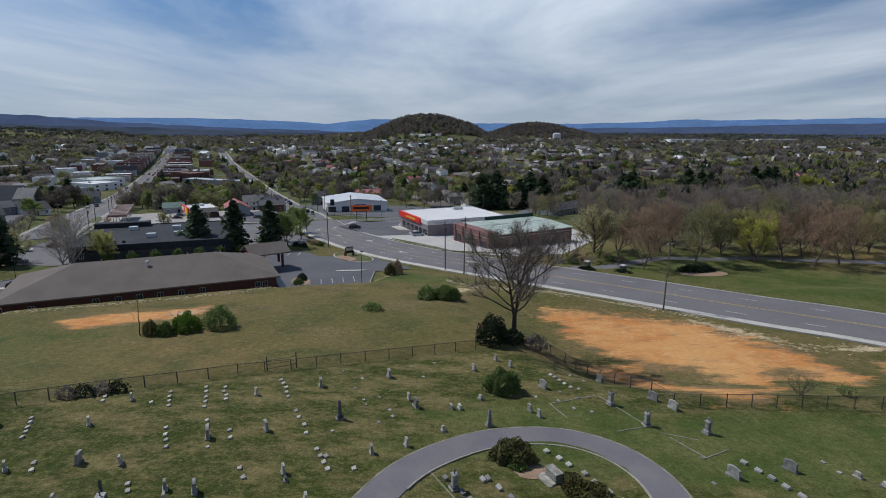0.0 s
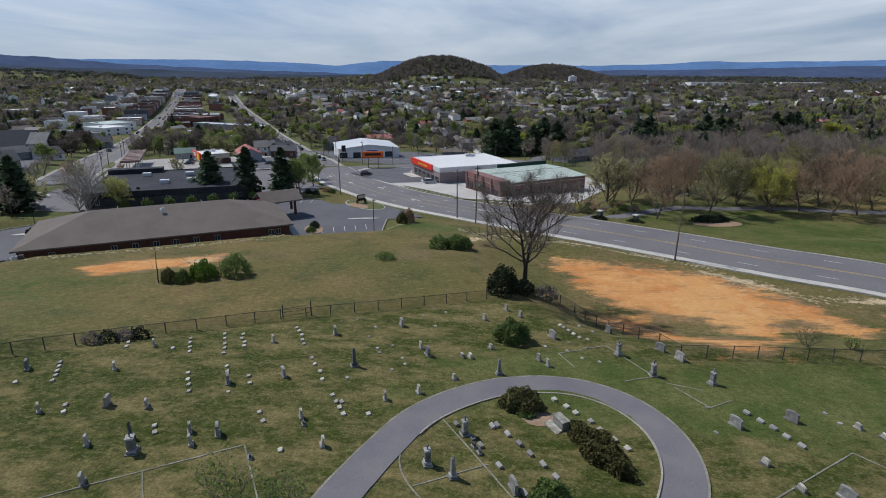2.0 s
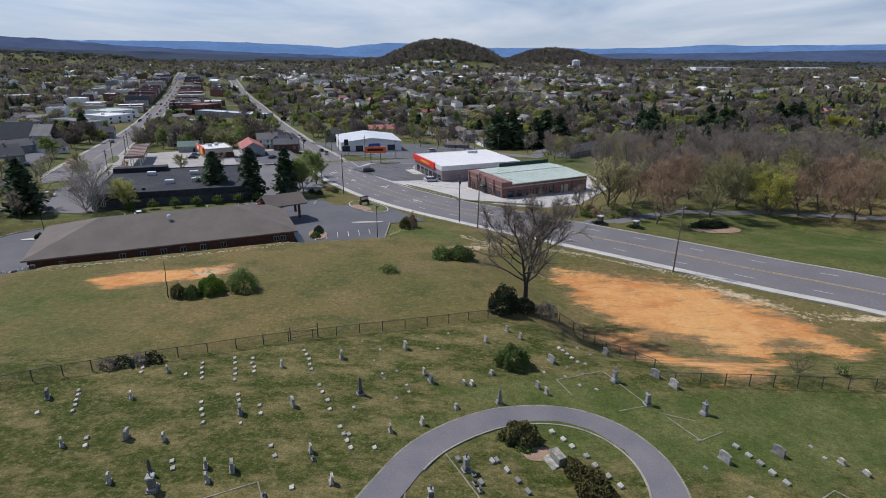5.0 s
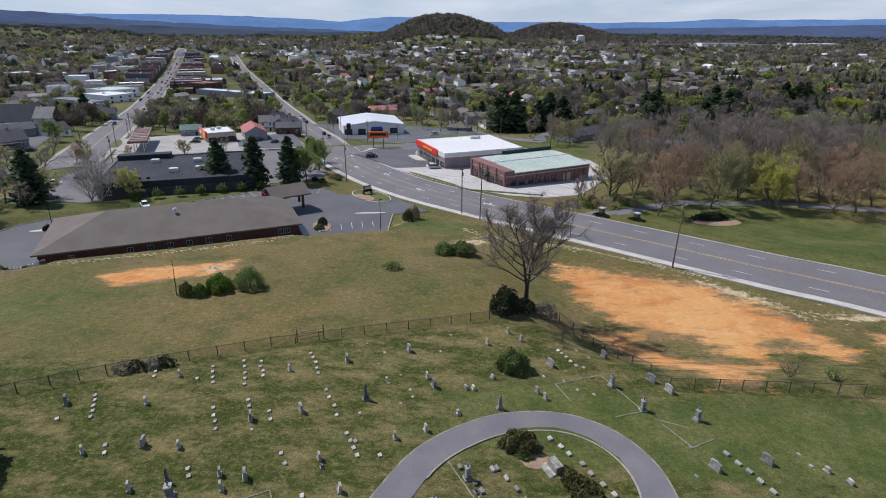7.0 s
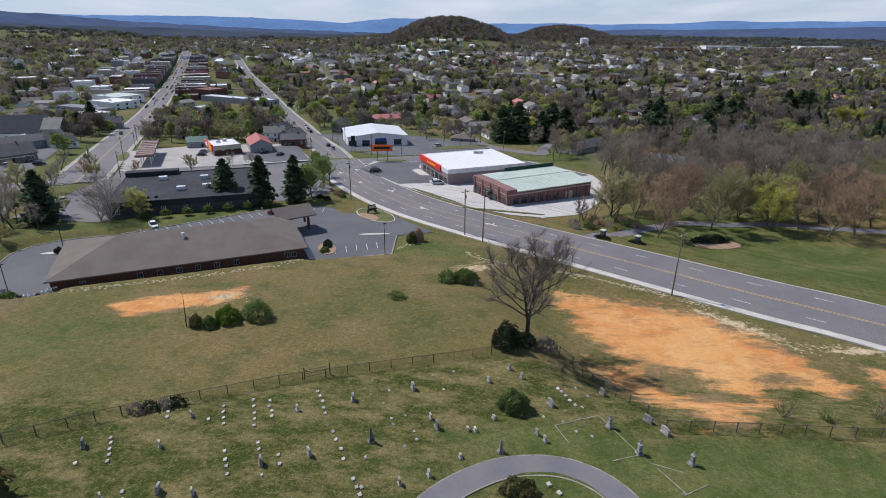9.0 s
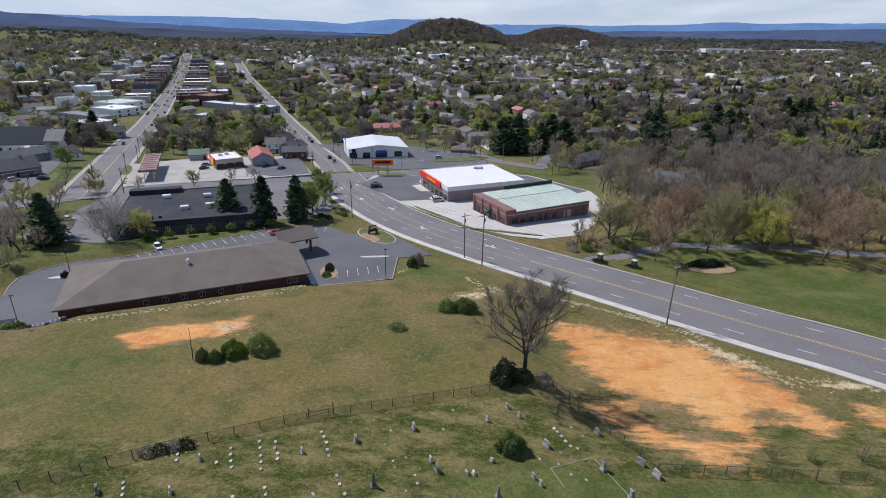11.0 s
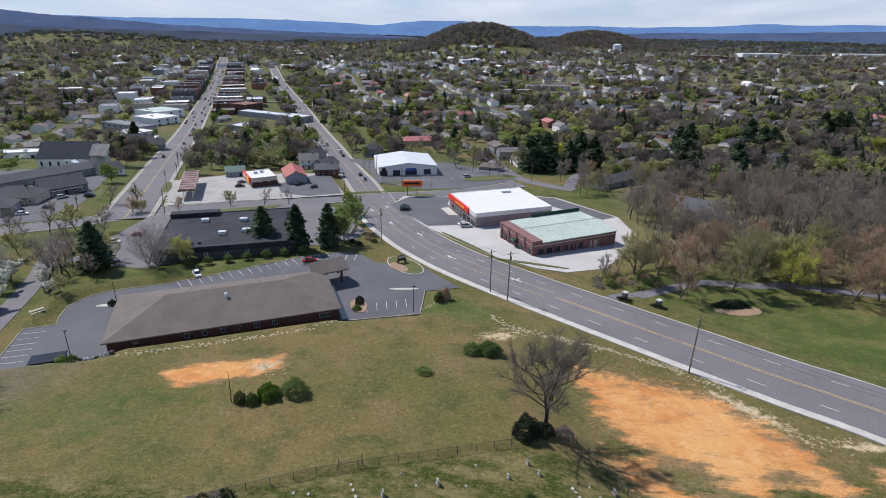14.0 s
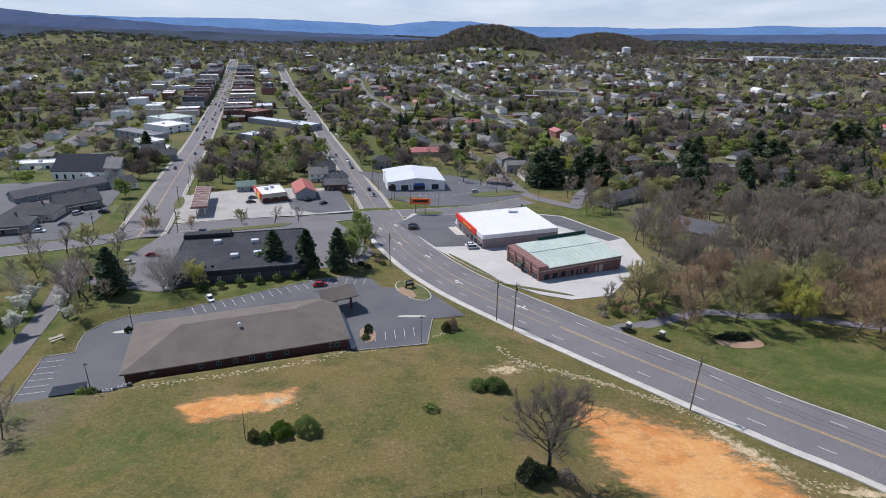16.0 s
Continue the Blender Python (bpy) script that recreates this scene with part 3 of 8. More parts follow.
    dirt = mixc(rng(nz(0.10, 6.0), 0.36, 0.62), (0.47, 0.195, 0.062), (0.55, 0.30, 0.115))
    dirt = mixc(mth("MULTIPLY", rng(nz(0.45, 7.0, 0.7), 0.52, 0.72), 0.6), dirt, (0.60, 0.40, 0.21))
    streak = mth("MULTIPLY", rng(nz(0.34, 9.0, 0.76, (0.45, 1.6, 1)), 0.53, 0.64), 0.6)
    dirt = mixc(streak, dirt, (0.26, 0.15, 0.07))
    turf = mixc(rng(mth("ADD", attr("clay"), rng(nz(0.2, 9.0, 0.72, (0.55, 1.4, 1)), 0.3, 0.7, -1.15, 0.95)), 0.2, 0.85), turf, dirt)
    turf = mixc(rng(mth("ADD", attr("pale"), rng(nz(0.55, 8.0, 0.75), 0.3, 0.7, -0.8, 0.8)), 0.6, 1.15), turf, (0.45, 0.36, 0.23))
    hs = n.new("ShaderNodeHueSaturation")
    rough_ = mth("SUBTRACT", mth("MULTIPLY", rng(grit, 0.25, 0.75, 0.5, 1.5), rng(nz(1.5, 5.0, 0.75), 0.3, 0.7, 0.68, 1.32)), 1.0)
    l.new(mth("ADD", mth("MULTIPLY", rough_, rng(attr("clay"), 0.2, 1.0, 1.0, 0.4)), 1.0), hs.inputs["Value"])
    l.new(turf, hs.inputs["Color"])
    l.new(hs.outputs[0], bsdf.inputs["Base Color"])
    bp = n.new("ShaderNodeBump")
    bp.inputs["Strength"].default_value, bp.inputs["Distance"].default_value = 0.6, 0.12
    l.new(fine, bp.inputs["Height"])
    l.new(bp.outputs[0], bsdf.inputs["Normal"])
    return m


me.materials.append(ground_material())


# ---- roads, kerbs, markings ----
def sides(line):
    out = []
    for i, p in enumerate(line):
        a, b = line[max(0, i - 1)], line[min(len(line) - 1, i + 1)]
        d = Vector((b.x - a.x, b.y - a.y, 0)).normalized()
        out.append((p, Vector((d.y, -d.x, 0))))
    return out


def ribbon(line, left, right, up, thick=0.2):
    """A strip along a line between two offsets to its right, with a skirt below."""
    bm = bmesh.new()
    prev = None
    for p, r in sides(line):
        row = [bm.verts.new(p + r * left + Vector((0, 0, up - thick))), bm.verts.new(p + r * left + Vector((0, 0, up))), bm.verts.new(p + r * right + Vector((0, 0, up))), bm.verts.new(p + r * right + Vector((0, 0, up - thick)))]
        if prev:
            for k in range(3):
                bm.faces.new((prev[k], row[k], row[k + 1], prev[k + 1]))
        prev = row
    bmesh.ops.recalc_face_normals(bm, faces=bm.faces)
    return bm


def dashes(line, offset, width, on, gap, up, start=0.0, stop=1e9):
    bm = bmesh.new()
    s, last = 0.0, None
    for p, r in sides(line):
        if last is not None:
            s += (p - last[0]).length
            if start <= s <= stop and (s % (on + gap)) < on:
                q, qr = last
                f = [q + qr * (offset - width / 2), p + r * (offset - width / 2), p + r * (offset + width / 2), q + qr * (offset + width / 2)]
                bm.faces.new([bm.verts.new(v + Vector((0, 0, up))) for v in f])
        last = (p, r)
    bmesh.ops.recalc_face_normals(bm, faces=bm.faces)
    return bm


def road(name, line, half, mat, label, kerb=0.0, walk_=0.0, footways=(-1, 1)):
    ob = part(name, ribbon(line, -half, half, 0.0), mat)
    tagged(ob, label, "road", kind="structure")
    if kerb:
        for s in (-1, 1):
            part("kerb", ribbon(line, s * half, s * (half + 0.3), 0.12, 0.3), M["concrete"], ob)
    if walk_:
        for s in footways:
            part("sidewalk", ribbon(line, s * (half + 0.3), s * (half + 0.3 + walk_), 0.10, 0.3), M["concrete" if half > 8.7 else "kerb_stone"], ob)
    return ob


main_road = road("road_main", MAIN_ROAD, 9.0, M["asphalt"], "worn grey five-lane asphalt road with painted lines", 0.35, 1.6, (-1,))
FINE_MAIN = spline([p for p in MAIN_ROAD[::4]] + [MAIN_ROAD[-1]], 0.6)
for off in (-5.3, 5.3):
    part("lane_dashes", dashes(FINE_MAIN, off, 0.16, 3.3, 9.0, 0.012), M["white_paint"], main_road)
for off in (-0.25, 0.25):
    part("centre_line", dashes(FINE_MAIN, off, 0.16, 400, 0.0, 0.012, 0, 226), M["yellow_paint"], main_road)
for off in (-1.9, 1.9):
    part("turn_lane_line", dashes(FINE_MAIN, off, 0.14, 400, 0.0, 0.012, 228, 345), M["yellow_paint"], main_road)
east_street = road("road_east_street", HIGH_STREET_EAST, 6.2, M["asphalt"], "long straight grey town street", 0.3, 1.6)
part("centre_line", dashes(HIGH_STREET_EAST, 0, 0.2, 4000, 0, 0.015), M["yellow_paint"], east_street)
west_street = road("road_west_street", HIGH_STREET_WEST, 8.6, M["asphalt"], "wide grey main street running through town", 0.3, 1.5)
part("centre_line", dashes(HIGH_STREET_WEST, 0, 0.3, 4000, 0, 0.015), M["yellow_paint"], west_street)
road("road_cross_street", CROSS_STREET, 5.2, M["asphalt"], "grey cross street between the main roads", 0.3, 0)
road("road_back_street", BACK_STREET, 3.4, M["asphalt"], "narrow back street past houses", 0, 0)
road("road_side_street", SIDE_STREET, 2.9, M["asphalt"], "narrow side street beside the motel", 0, 0)
road("road_town_street", TOWN_STREET, 3.6, M["asphalt"], "town side street", 0, 0)


# residential streets: a loose grid beside the long town street
def grid_at(u, v):
    x, y = -58 - 0.398 * u + 0.917 * v, 253 + 0.917 * u + 0.398 * v
    x, y = x + 7 * math.sin(u * 0.011 + v), y + 7 * math.sin(v * 0.013 + u)
    return Vector((x, y, 0))


RES = [spline([grid_at(u, v) for u in range(u0, u1, 90)], 12) for v, u0, u1 in ((112, 400, 1160), (215, 260, 1160), (330, 240, 1100), (450, 230, 1060), (580, 240, 980), (710, 300, 900), (-420, 200, 1000), (-520, 320, 1000))]
RES += [spline([grid_at(u, v) for v in range(v0, v1, 80)], 12) for u, v0, v1 in ((330, 24, 740), (470, 24, 740), (620, 24, 740), (780, 24, 740), (950, 24, 680), (300, -560, -330), (480, -600, -330), (700, -600, -330))]
RES += [spline([Vector((x, y, 0)) for x, y in pts], 8) for pts in (((38, 276), (45, 310), (60, 345), (90, 372), (119, 389), (165, 420), (225, 474), (262, 520)), ((-338, 350), (-357, 411), (-409, 535), (-443, 666), (-540, 890), (-644, 1127)),
                                                           ((129, 505), (131, 470), (132, 436), (119, 391)))]
for line in RES:
    for p in line:
        p.z = ground_at(p.x, p.y) + 0.3
    road("road_residential", line, 3.0, M["asphalt"], "narrow residential street between houses", 0, 0)


SEGMENTS = np.array([(a.x, a.y, b.x, b.y, half) for line, half in ROADS + [(r, 3.0) for r in RES] for a, b in zip(line[::2], line[2::2] + [line[-1]])])


def off_roads(x, y):
    """Distance from a place to the nearest edge of any road."""
    ax, ay, bx, by, half = SEGMENTS.T
    dx, dy = bx - ax, by - ay
    t = np.clip(((x - ax) * dx + (y - ay) * dy) / np.maximum(1e-6, dx * dx + dy * dy), 0, 1)
    return float((np.hypot(x - ax - t * dx, y - ay - t * dy) - half).min())


def yard(name, mat, label, kerb=True):
    poly, z0, y0, fall = PADS[name]
    bm = bmesh.new()
    bm.faces.new([bm.verts.new((x, y, z0 + (y - y0) * fall)) for x, y in poly])
    bmesh.ops.triangulate(bm, faces=bm.faces)
    bmesh.ops.recalc_face_normals(bm, faces=bm.faces)
    if sum(f.normal.z for f in bm.faces) < 0:
        bmesh.ops.reverse_faces(bm, faces=bm.faces)
    ob = part("pavement_" + name, bm, mat)
    return tagged(ob, label, "parking lot", kind="structure")


motel_lot = yard("motel_lot", M["asphalt_dark"], "dark asphalt parking lot with white bay lines")
store_lot = yard("store_lot", M["gravel"], "pale worn paving of the store lot")
auto_lot = yard("auto_lot", M["asphalt_dark"], "dark asphalt lot beside the parts store")
pizza_lot = yard("pizza_lot", M["forecourt"], "pale concrete forecourt at the crossroads")
grey_lot = yard("grey_lot", M["asphalt"], "grey asphalt lot round the low building")
inn_lot = yard("inn_lot", M["asphalt_dark"], "grey asphalt lot of the inn")

# ---- buildings ----
def turned(x, y, z, deg):
    return pose(x, y, z, 0, 0, deg)


def window_part(parent, x, y, z, w, h, face, mat_frame="white"):
    """A framed window on a wall; face: 's','n','e','w' of its own building."""
    bm = bmesh.new()
    t, d = 0.09, 0.07
    for a in ((-w / 2, -w / 2 + t, 0, h), (w / 2 - t, w / 2, 0, h), (-w / 2, w / 2, 0, t), (-w / 2, w / 2, h - t, h), (-t / 2, t / 2, 0, h)):
        box(bm, a[0], a[1], -d, 0, a[2], a[3])
    turn = {"s": 0, "e": 90, "n": 180, "w": 270}[face]
    wnd = part("window", bm, M[mat_frame], parent)
    wnd.matrix_basis = turned(x, y, z, turn)
    pane = part("pane", boxed(-w / 2 + 0.04, w / 2 - 0.04, -0.03, 0.0, 0.04, h - 0.04), M["glass"], wnd)
    return wnd


def gable_roof(w, d, rise, over=0.4, thick=0.18):
    """Ridge along x."""
    bm = bmesh.new()
    W, D = w / 2 + over, d / 2 + over
    drop = rise * over / (d / 2)
    pts = [(-D, -drop), (0, rise), (D, -drop)]
    rings = []
    for x in (-W, W):
        rings.append([bm.verts.new((x, y, z + dz)) for dz in (0, thick) for y, z in pts])
    a, b = rings
    for i, j in ((0, 1), (1, 2)):
        bm.faces.new((a[i], a[j], b[j], b[i]))
        bm.faces.new((a[i + 3], b[i + 3], b[j + 3], a[j + 3]))
    for i in (0, 2):
        bm.faces.new((a[i], b[i], b[i + 3], a[i + 3]))
    for r in rings:
        bm.faces.new((r[0], r[1], r[4], r[3]))
        bm.faces.new((r[1], r[2], r[5], r[4]))
    bmesh.ops.recalc_face_normals(bm, faces=bm.faces)
    return bm


def hip_roof(w, d, rise, over=0.5, thick=0.15):
    bm = bmesh.new()
    W, D = w / 2 + over, d / 2 + over
    k = max(0.01, W - D)
    base = [bm.verts.new(p) for p in ((-W, -D, 0), (W, -D, 0), (W, D, 0), (-W, D, 0))]
    low = [bm.verts.new((v.co.x, v.co.y, -thick)) for v in base]
    r0, r1 = bm.verts.new((-k, 0, rise)), bm.verts.new((k, 0, rise))
    bm.faces.new((base[0], base[1], r1, r0))
    bm.faces.new((base[1], base[2], r1))
    bm.faces.new((base[2], base[3], r0, r1))
    bm.faces.new((base[3], base[0], r0))
    for i in range(4):
        bm.faces.new((base[i], low[i], low[(i + 1) % 4], base[(i + 1) % 4]))
    bm.faces.new(low)
    bmesh.ops.recalc_face_normals(bm, faces=bm.faces)
    return bm


def gable_walls(w, d, h, rise):
    bm = bmesh.new()
    W, D = w / 2, d / 2
    pts = []
    for x in (-W, W):
        pts.append([bm.verts.new((x, y, z)) for y, z in ((-D, -1.2), (D, -1.2), (D, h), (0, h + rise), (-D, h))])
    a, b = pts
    bm.faces.new(a)
    bm.faces.new(b[::-1])
    for i in (4, 1):
        j = (i + 1) % 5
        bm.faces.new((a[i], a[j], b[j], b[i]))
    bmesh.ops.recalc_face_normals(bm, faces=bm.faces)
    return bm


def house(x, y, deg, w=11, d=8, h=3.0, rise=2.2, wall="siding", roof="shingle_grey", hip=False, label="", chimney=True, porch=False, z=None):
    z = ground_at(x, y) if z is None else z
    ob = empty("house", turned(x, y, z, deg), label or f"{'two' if h > 4 else 'single'}-storey house with {M[wall].name.replace('_', ' ')} walls and a {M[roof].name.replace('_', ' ')} roof", "house", "houses of the town")
    if hip:
        part("wall", boxed(-w / 2, w / 2, -d / 2, d / 2, -1.2, h), M[wall], ob)
        r = part("roof", hip_roof(w, d, rise), M[roof], ob)
    else:
        part("wall", gable_walls(w, d, h, rise), M[wall], ob)
        r = part("roof", gable_roof(w, d, rise), M[roof], ob)
    r.location.z = h + 0.02
    for s, yy in (("s", -d / 2 - 0.005), ("n", d / 2 + 0.005)):
        n = max(2, int(w / 3.6))
        for lv in range(2 if h > 4 else 1):
            for k in range(n):
                xx = -w / 2 + w * (k + 0.5) / n
                if s == "s" and lv == 0 and k == n // 2:
                    part("door", boxed(xx - 0.5, xx + 0.5, yy - 0.06, yy, 0.0, 2.05, bevel=0.02), M["slate"], ob)
                    continue
                window_part(ob, xx, yy, 0.9 + 2.7 * lv, 1.1, 1.35, s)
    for s, xx in (("e", w / 2 + 0.005), ("w", -w / 2 - 0.005)):
        for lv in range(2 if h > 4 else 1):
            window_part(ob, xx, 0.0, 0.9 + 2.7 * lv, 1.1, 1.35, s)
    if chimney:
        ch = part("chimney", boxed(w * 0.22 - 0.35, w * 0.22 + 0.35, -0.3, 0.3, h + rise * 0.4, h + rise + 0.9, bevel=0.03), M["brick_town"], ob)
    if porch:
        p = part("porch_roof", boxed(-w * 0.35, w * 0.35, -d / 2 - 2.2, -d / 2, 2.5, 2.66, bevel=0.02), M[roof], ob)
        for k in (-1, 1):
            part("porch_post", boxed(k * w * 0.33 - 0.08, k * w * 0.33 + 0.08, -d / 2 - 2.1, -d / 2 - 1.94, 0, 2.5), M["white"], ob)
    return ob


def flat_block(name, x, y, deg, w, d, h, wall="brick_town", roof="membrane_grey", label="", category="building", group="", storeys=1, front="s", bays=4, units=2, parapet=0.5, z=None, shop=True):
    """A flat-roofed commercial block with parapet, roof units, shopfront and upper windows."""
    z = ground_at(x, y) if z is None else z
    ob = empty(name, turned(x, y, z, deg), label, category, group)
    part("wall", boxed(-w / 2, w / 2, -d / 2, d / 2, -1.5, h), M[wall], ob)
    part("roof", boxed(-w / 2 + 0.3, w / 2 - 0.3, -d / 2 + 0.3, d / 2 - 0.3, h - 0.02, h + 0.06), M[roof], ob)
    if parapet:
        for a in ((-w / 2, w / 2, -d / 2, -d / 2 + 0.3), (-w / 2, w / 2, d / 2 - 0.3, d / 2), (-w / 2, -w / 2 + 0.3, -d / 2 + 0.3, d / 2 - 0.3), (w / 2 - 0.3, w / 2, -d / 2 + 0.3, d / 2 - 0.3)):
            part("parapet", boxed(*a, h + 0.003, h + parapet, bevel=0.03), M[wall], ob)
    rnd = random.Random(round(x * 7 + y * 3))
    for k in range(units):
        ux, uy = rnd.uniform(-w * 0.3, w * 0.3), rnd.uniform(-d * 0.3, d * 0.3)
        u = part("roof_unit", boxed(ux - 0.9, ux + 0.9, uy - 0.7, uy + 0.7, h + 0.06, h + 1.2, bevel=0.06), M["metal_roof"], ob)
    for s, yy, ln in (("s", -d / 2 - 0.005, w), ("n", d / 2 + 0.005, w)):
        for lv in range(storeys):
            hh = h / storeys
            for k in range(bays):
                xx = -ln / 2 + ln * (k + 0.5) / bays
                if lv == 0 and shop:
                    window_part(ob, xx, yy, 0.4, min(3.0, ln / bays * 0.75), min(2.2, hh * 0.62), s, "black")
                else:
                    window_part(ob, xx, yy, lv * hh + hh * 0.28, 1.1, min(1.7, hh * 0.5), s)
    for s, xx in (("e", w / 2 + 0.005), ("w", -w / 2 - 0.005)):
        nb = max(1, int(d / 6))
        for lv in range(storeys):
            hh = h / storeys
            for k in range(nb):
                window_part(ob, xx, -d / 2 + d * (k + 0.5) / nb, lv * hh + hh * 0.28, 1.1, min(1.5, hh * 0.45), s)
    return ob


# the motel: long hipped roof, brick walls, entrance canopy
MOTEL_Z = pad_height("motel_lot", 115)
motel = empty("motel", turned(-64.6, 120.0, MOTEL_Z, 25.3), "long single-storey brick motel with a brown shingled hip roof", "motel")
mw, md, mh = 50.5, 23.5, 3.0
part("wall", boxed(-mw / 2, mw / 2, -md / 2, md / 2, -0.6, mh), M["brick"], motel)
mr_ = part("roof", hip_roof(mw, md, 4.1, 0.8, 0.28), M["shingle"], motel)
mr_.location.z = mh + 0.28
for xx in (-9.1, -5.3, -1.5, 2.2, 6.1, 10.2, 21.3, 22.8):
    window_part(motel, xx, -md / 2 - 0.005, 1.15, 1.15, 1.2, "s", "siding_grey")
window_part(motel, -19.6, -md / 2 - 0.005, 1.7, 1.1, 0.5, "s", "siding_grey")
for k in range(9):
    window_part(motel, -mw / 2 + 3 + k * 4.4, md / 2 + 0.005, 0.8, 1.5, 1.6, "n")
for yy in (-7, 0, 7):
    window_part(motel, mw / 2 + 0.005, yy, 0.9, 1.4, 1.5, "e")
    window_part(motel, -mw / 2 - 0.005, yy, 0.9, 1.4, 1.5, "w")
vent = part("roof_vent", tubed((0, -3.4, mh + 3.0), (0, -3.4, mh + 4.1), 0.32, 0.32, 10), M["metal_roof"], motel, "pale round metal roof vent")
tube_bm = bmesh.new()
tube(tube_bm, (0, -3.4, mh + 4.1), (0, -3.4, mh + 4.35), 0.5, 0.3, 10)
part("vent_cap", tube_bm, M["metal_roof"], vent)
for xx in (-9, 8, 15):
    part("vent_pipe", tubed((xx, 2.5, mh + 3.0), (xx, 2.5, mh + 4.2), 0.08, 0.08, 6), M["white"], motel)
porte = part("canopy_roof", gable_roof(9.5, 8.0, 1.9, 0.5, 0.3), M["shingle"], motel)
porte.matrix_basis = turned(mw / 2 + 1.2, md / 2 + 1.5, mh + 0.75, 12)
for px_, py_ in ((-3.6, 3.2), (3.8, 3.2), (3.8, -3.2)):
    part("canopy_post", boxed(mw / 2 + 1.2 + px_ - 0.3, mw / 2 + 1.2 + px_ + 0.3, md / 2 + 1.5 + py_ - 0.3, md / 2 + 1.5 + py_ + 0.3, -0.1, mh + 0.8, bevel=0.03), M["brick"], motel)
part("walkway", boxed(mw / 2 + 0.9, mw / 2 + 2.3, -md / 2 - 0.2, md / 2 - 4, -0.3, 0.14), M["concrete"], motel)
part("walkway", boxed(-mw / 2 - 2.0, -mw / 2 - 0.9, -md / 2, md / 2, -0.3, 0.14), M["concrete"], motel)

# brick shop with the pale green roof
gz = pad_height("store_lot", 190)
shop = empty("brick_shop", turned(23.5, 189.6, gz, 29.3), "low brick shop with a pale green metal roof and parapet", "shop")
sw, sd, sh = 33.5, 21.5, 4.9
part("wall", boxed(-sw / 2, sw / 2, -sd / 2, sd / 2, -1.2, sh), M["brick_shop"], shop)
ROOF_EDGE = ((-sd / 2 - 0.4, sh + 0.1), (1.0, sh + 0.95), (sd / 2 + 0.3, sh + 0.75))
bm = bmesh.new()
rows_ = [[bm.verts.new((x, y, z + up_)) for x in (-sw / 2 + 3.2, sw / 2 + 0.4)] for up_ in (0.0, 0.22) for y, z in ROOF_EDGE]
for i, j in ((0, 1), (1, 2), (3, 4), (4, 5), (0, 3), (2, 5)):
    bm.faces.new((rows_[i][0], rows_[i][1], rows_[j][1], rows_[j][0]))
for k in (0, 1):
    for i in (0, 1):
        bm.faces.new((rows_[i][k], rows_[i + 1][k], rows_[i + 4][k], rows_[i + 3][k]))
bmesh.ops.recalc_face_normals(bm, faces=bm.faces)
groof = part("roof", bm, M["green_roof"], shop)
for k in range(16):
    xx = -sw / 2 + 4.0 + k * 1.95
    bm = bmesh.new()
    for (ya, za), (yb, zb) in zip(ROOF_EDGE, ROOF_EDGE[1:]):
        a = [bm.verts.new(p) for p in ((xx, ya, za + 0.21), (xx + 0.07, ya, za + 0.21), (xx + 0.07, yb, zb + 0.21), (xx, yb, zb + 0.21))]
        b_ = [bm.verts.new(v.co + Vector((0, 0, 0.07))) for v in a]
        bm.faces.new(b_)
        for i in range(4):
            bm.faces.new((a[i], a[(i + 1) % 4], b_[(i + 1) % 4], b_[i]))
    part("roof_seam", bm, M["green_roof"], groof)
part("ridge_cap", boxed(-sw / 2 + 3.3, sw / 2 + 0.4, 0.8, 1.2, sh + 1.17, sh + 1.27), M["siding_grey"], groof)
part("front_parapet", boxed(-sw / 2 - 0.25, -sw / 2 + 3.2, -sd / 2 - 0.2, sd / 2 + 0.2, sh - 0.5, sh + 1.0, bevel=0.05), M["brick_shop"], shop)
part("rear_fascia", boxed(-4, sw / 2 + 0.5, sd / 2 + 0.3, sd / 2 + 0.7, sh + 0.4, sh + 2.2, bevel=0.04), M["green_trim"], shop)
for k in range(4):
    window_part(shop, -sw / 2 - 0.26, -sd / 2 + 2.6 + k * 5.2, 0.8, 2.6, 2.0, "w", "black")
part("awning", boxed(-sw / 2 - 1.9, -sw / 2 - 0.25, -1.6, 1.6, 2.5, 3.3, bevel=0.3), M["green_trim"], shop, "dark green entrance awning")
for k in range(6):
    window_part(shop, -sw / 2 + 3 + k * 3.2, -sd / 2 - 0.005, 1.0, 2.0, 1.9, "s", "black")
part("service_door", boxed(6, 9, -sd / 2 - 0.08, -sd / 2, 0, 3.0, bevel=0.02), M["siding_tan"], shop)
part("band", boxed(-sw / 2 - 0.1, sw / 2 + 0.1, -sd / 2 - 0.1, sd / 2 + 0.1, sh - 0.9, sh - 0.6), M["siding_tan"], shop)
part("walkway", boxed(-sw / 2 - 2.2, -sw / 2 - 0.3, -sd / 2 - 1, sd / 2, -0.3, 0.15), M["concrete"], shop)
for k in range(9):
    xx = -sw / 2 + 0.3 + k * 3.9
    part("pilaster", boxed(xx - 0.3, xx + 0.3, -sd / 2 - 0.3, -sd / 2 - 0.01, -0.6, sh - 0.9, bevel=0.03), M["brick_shop"], shop)
for k in range(5):
    yy = -sd / 2 + 0.3 + k * 5.1
    part("pilaster", boxed(-sw / 2 - 0.5, -sw / 2 - 0.26, yy - 0.35, yy + 0.35, -0.6, sh + 1.05, bevel=0.03), M["brick_shop"], shop)

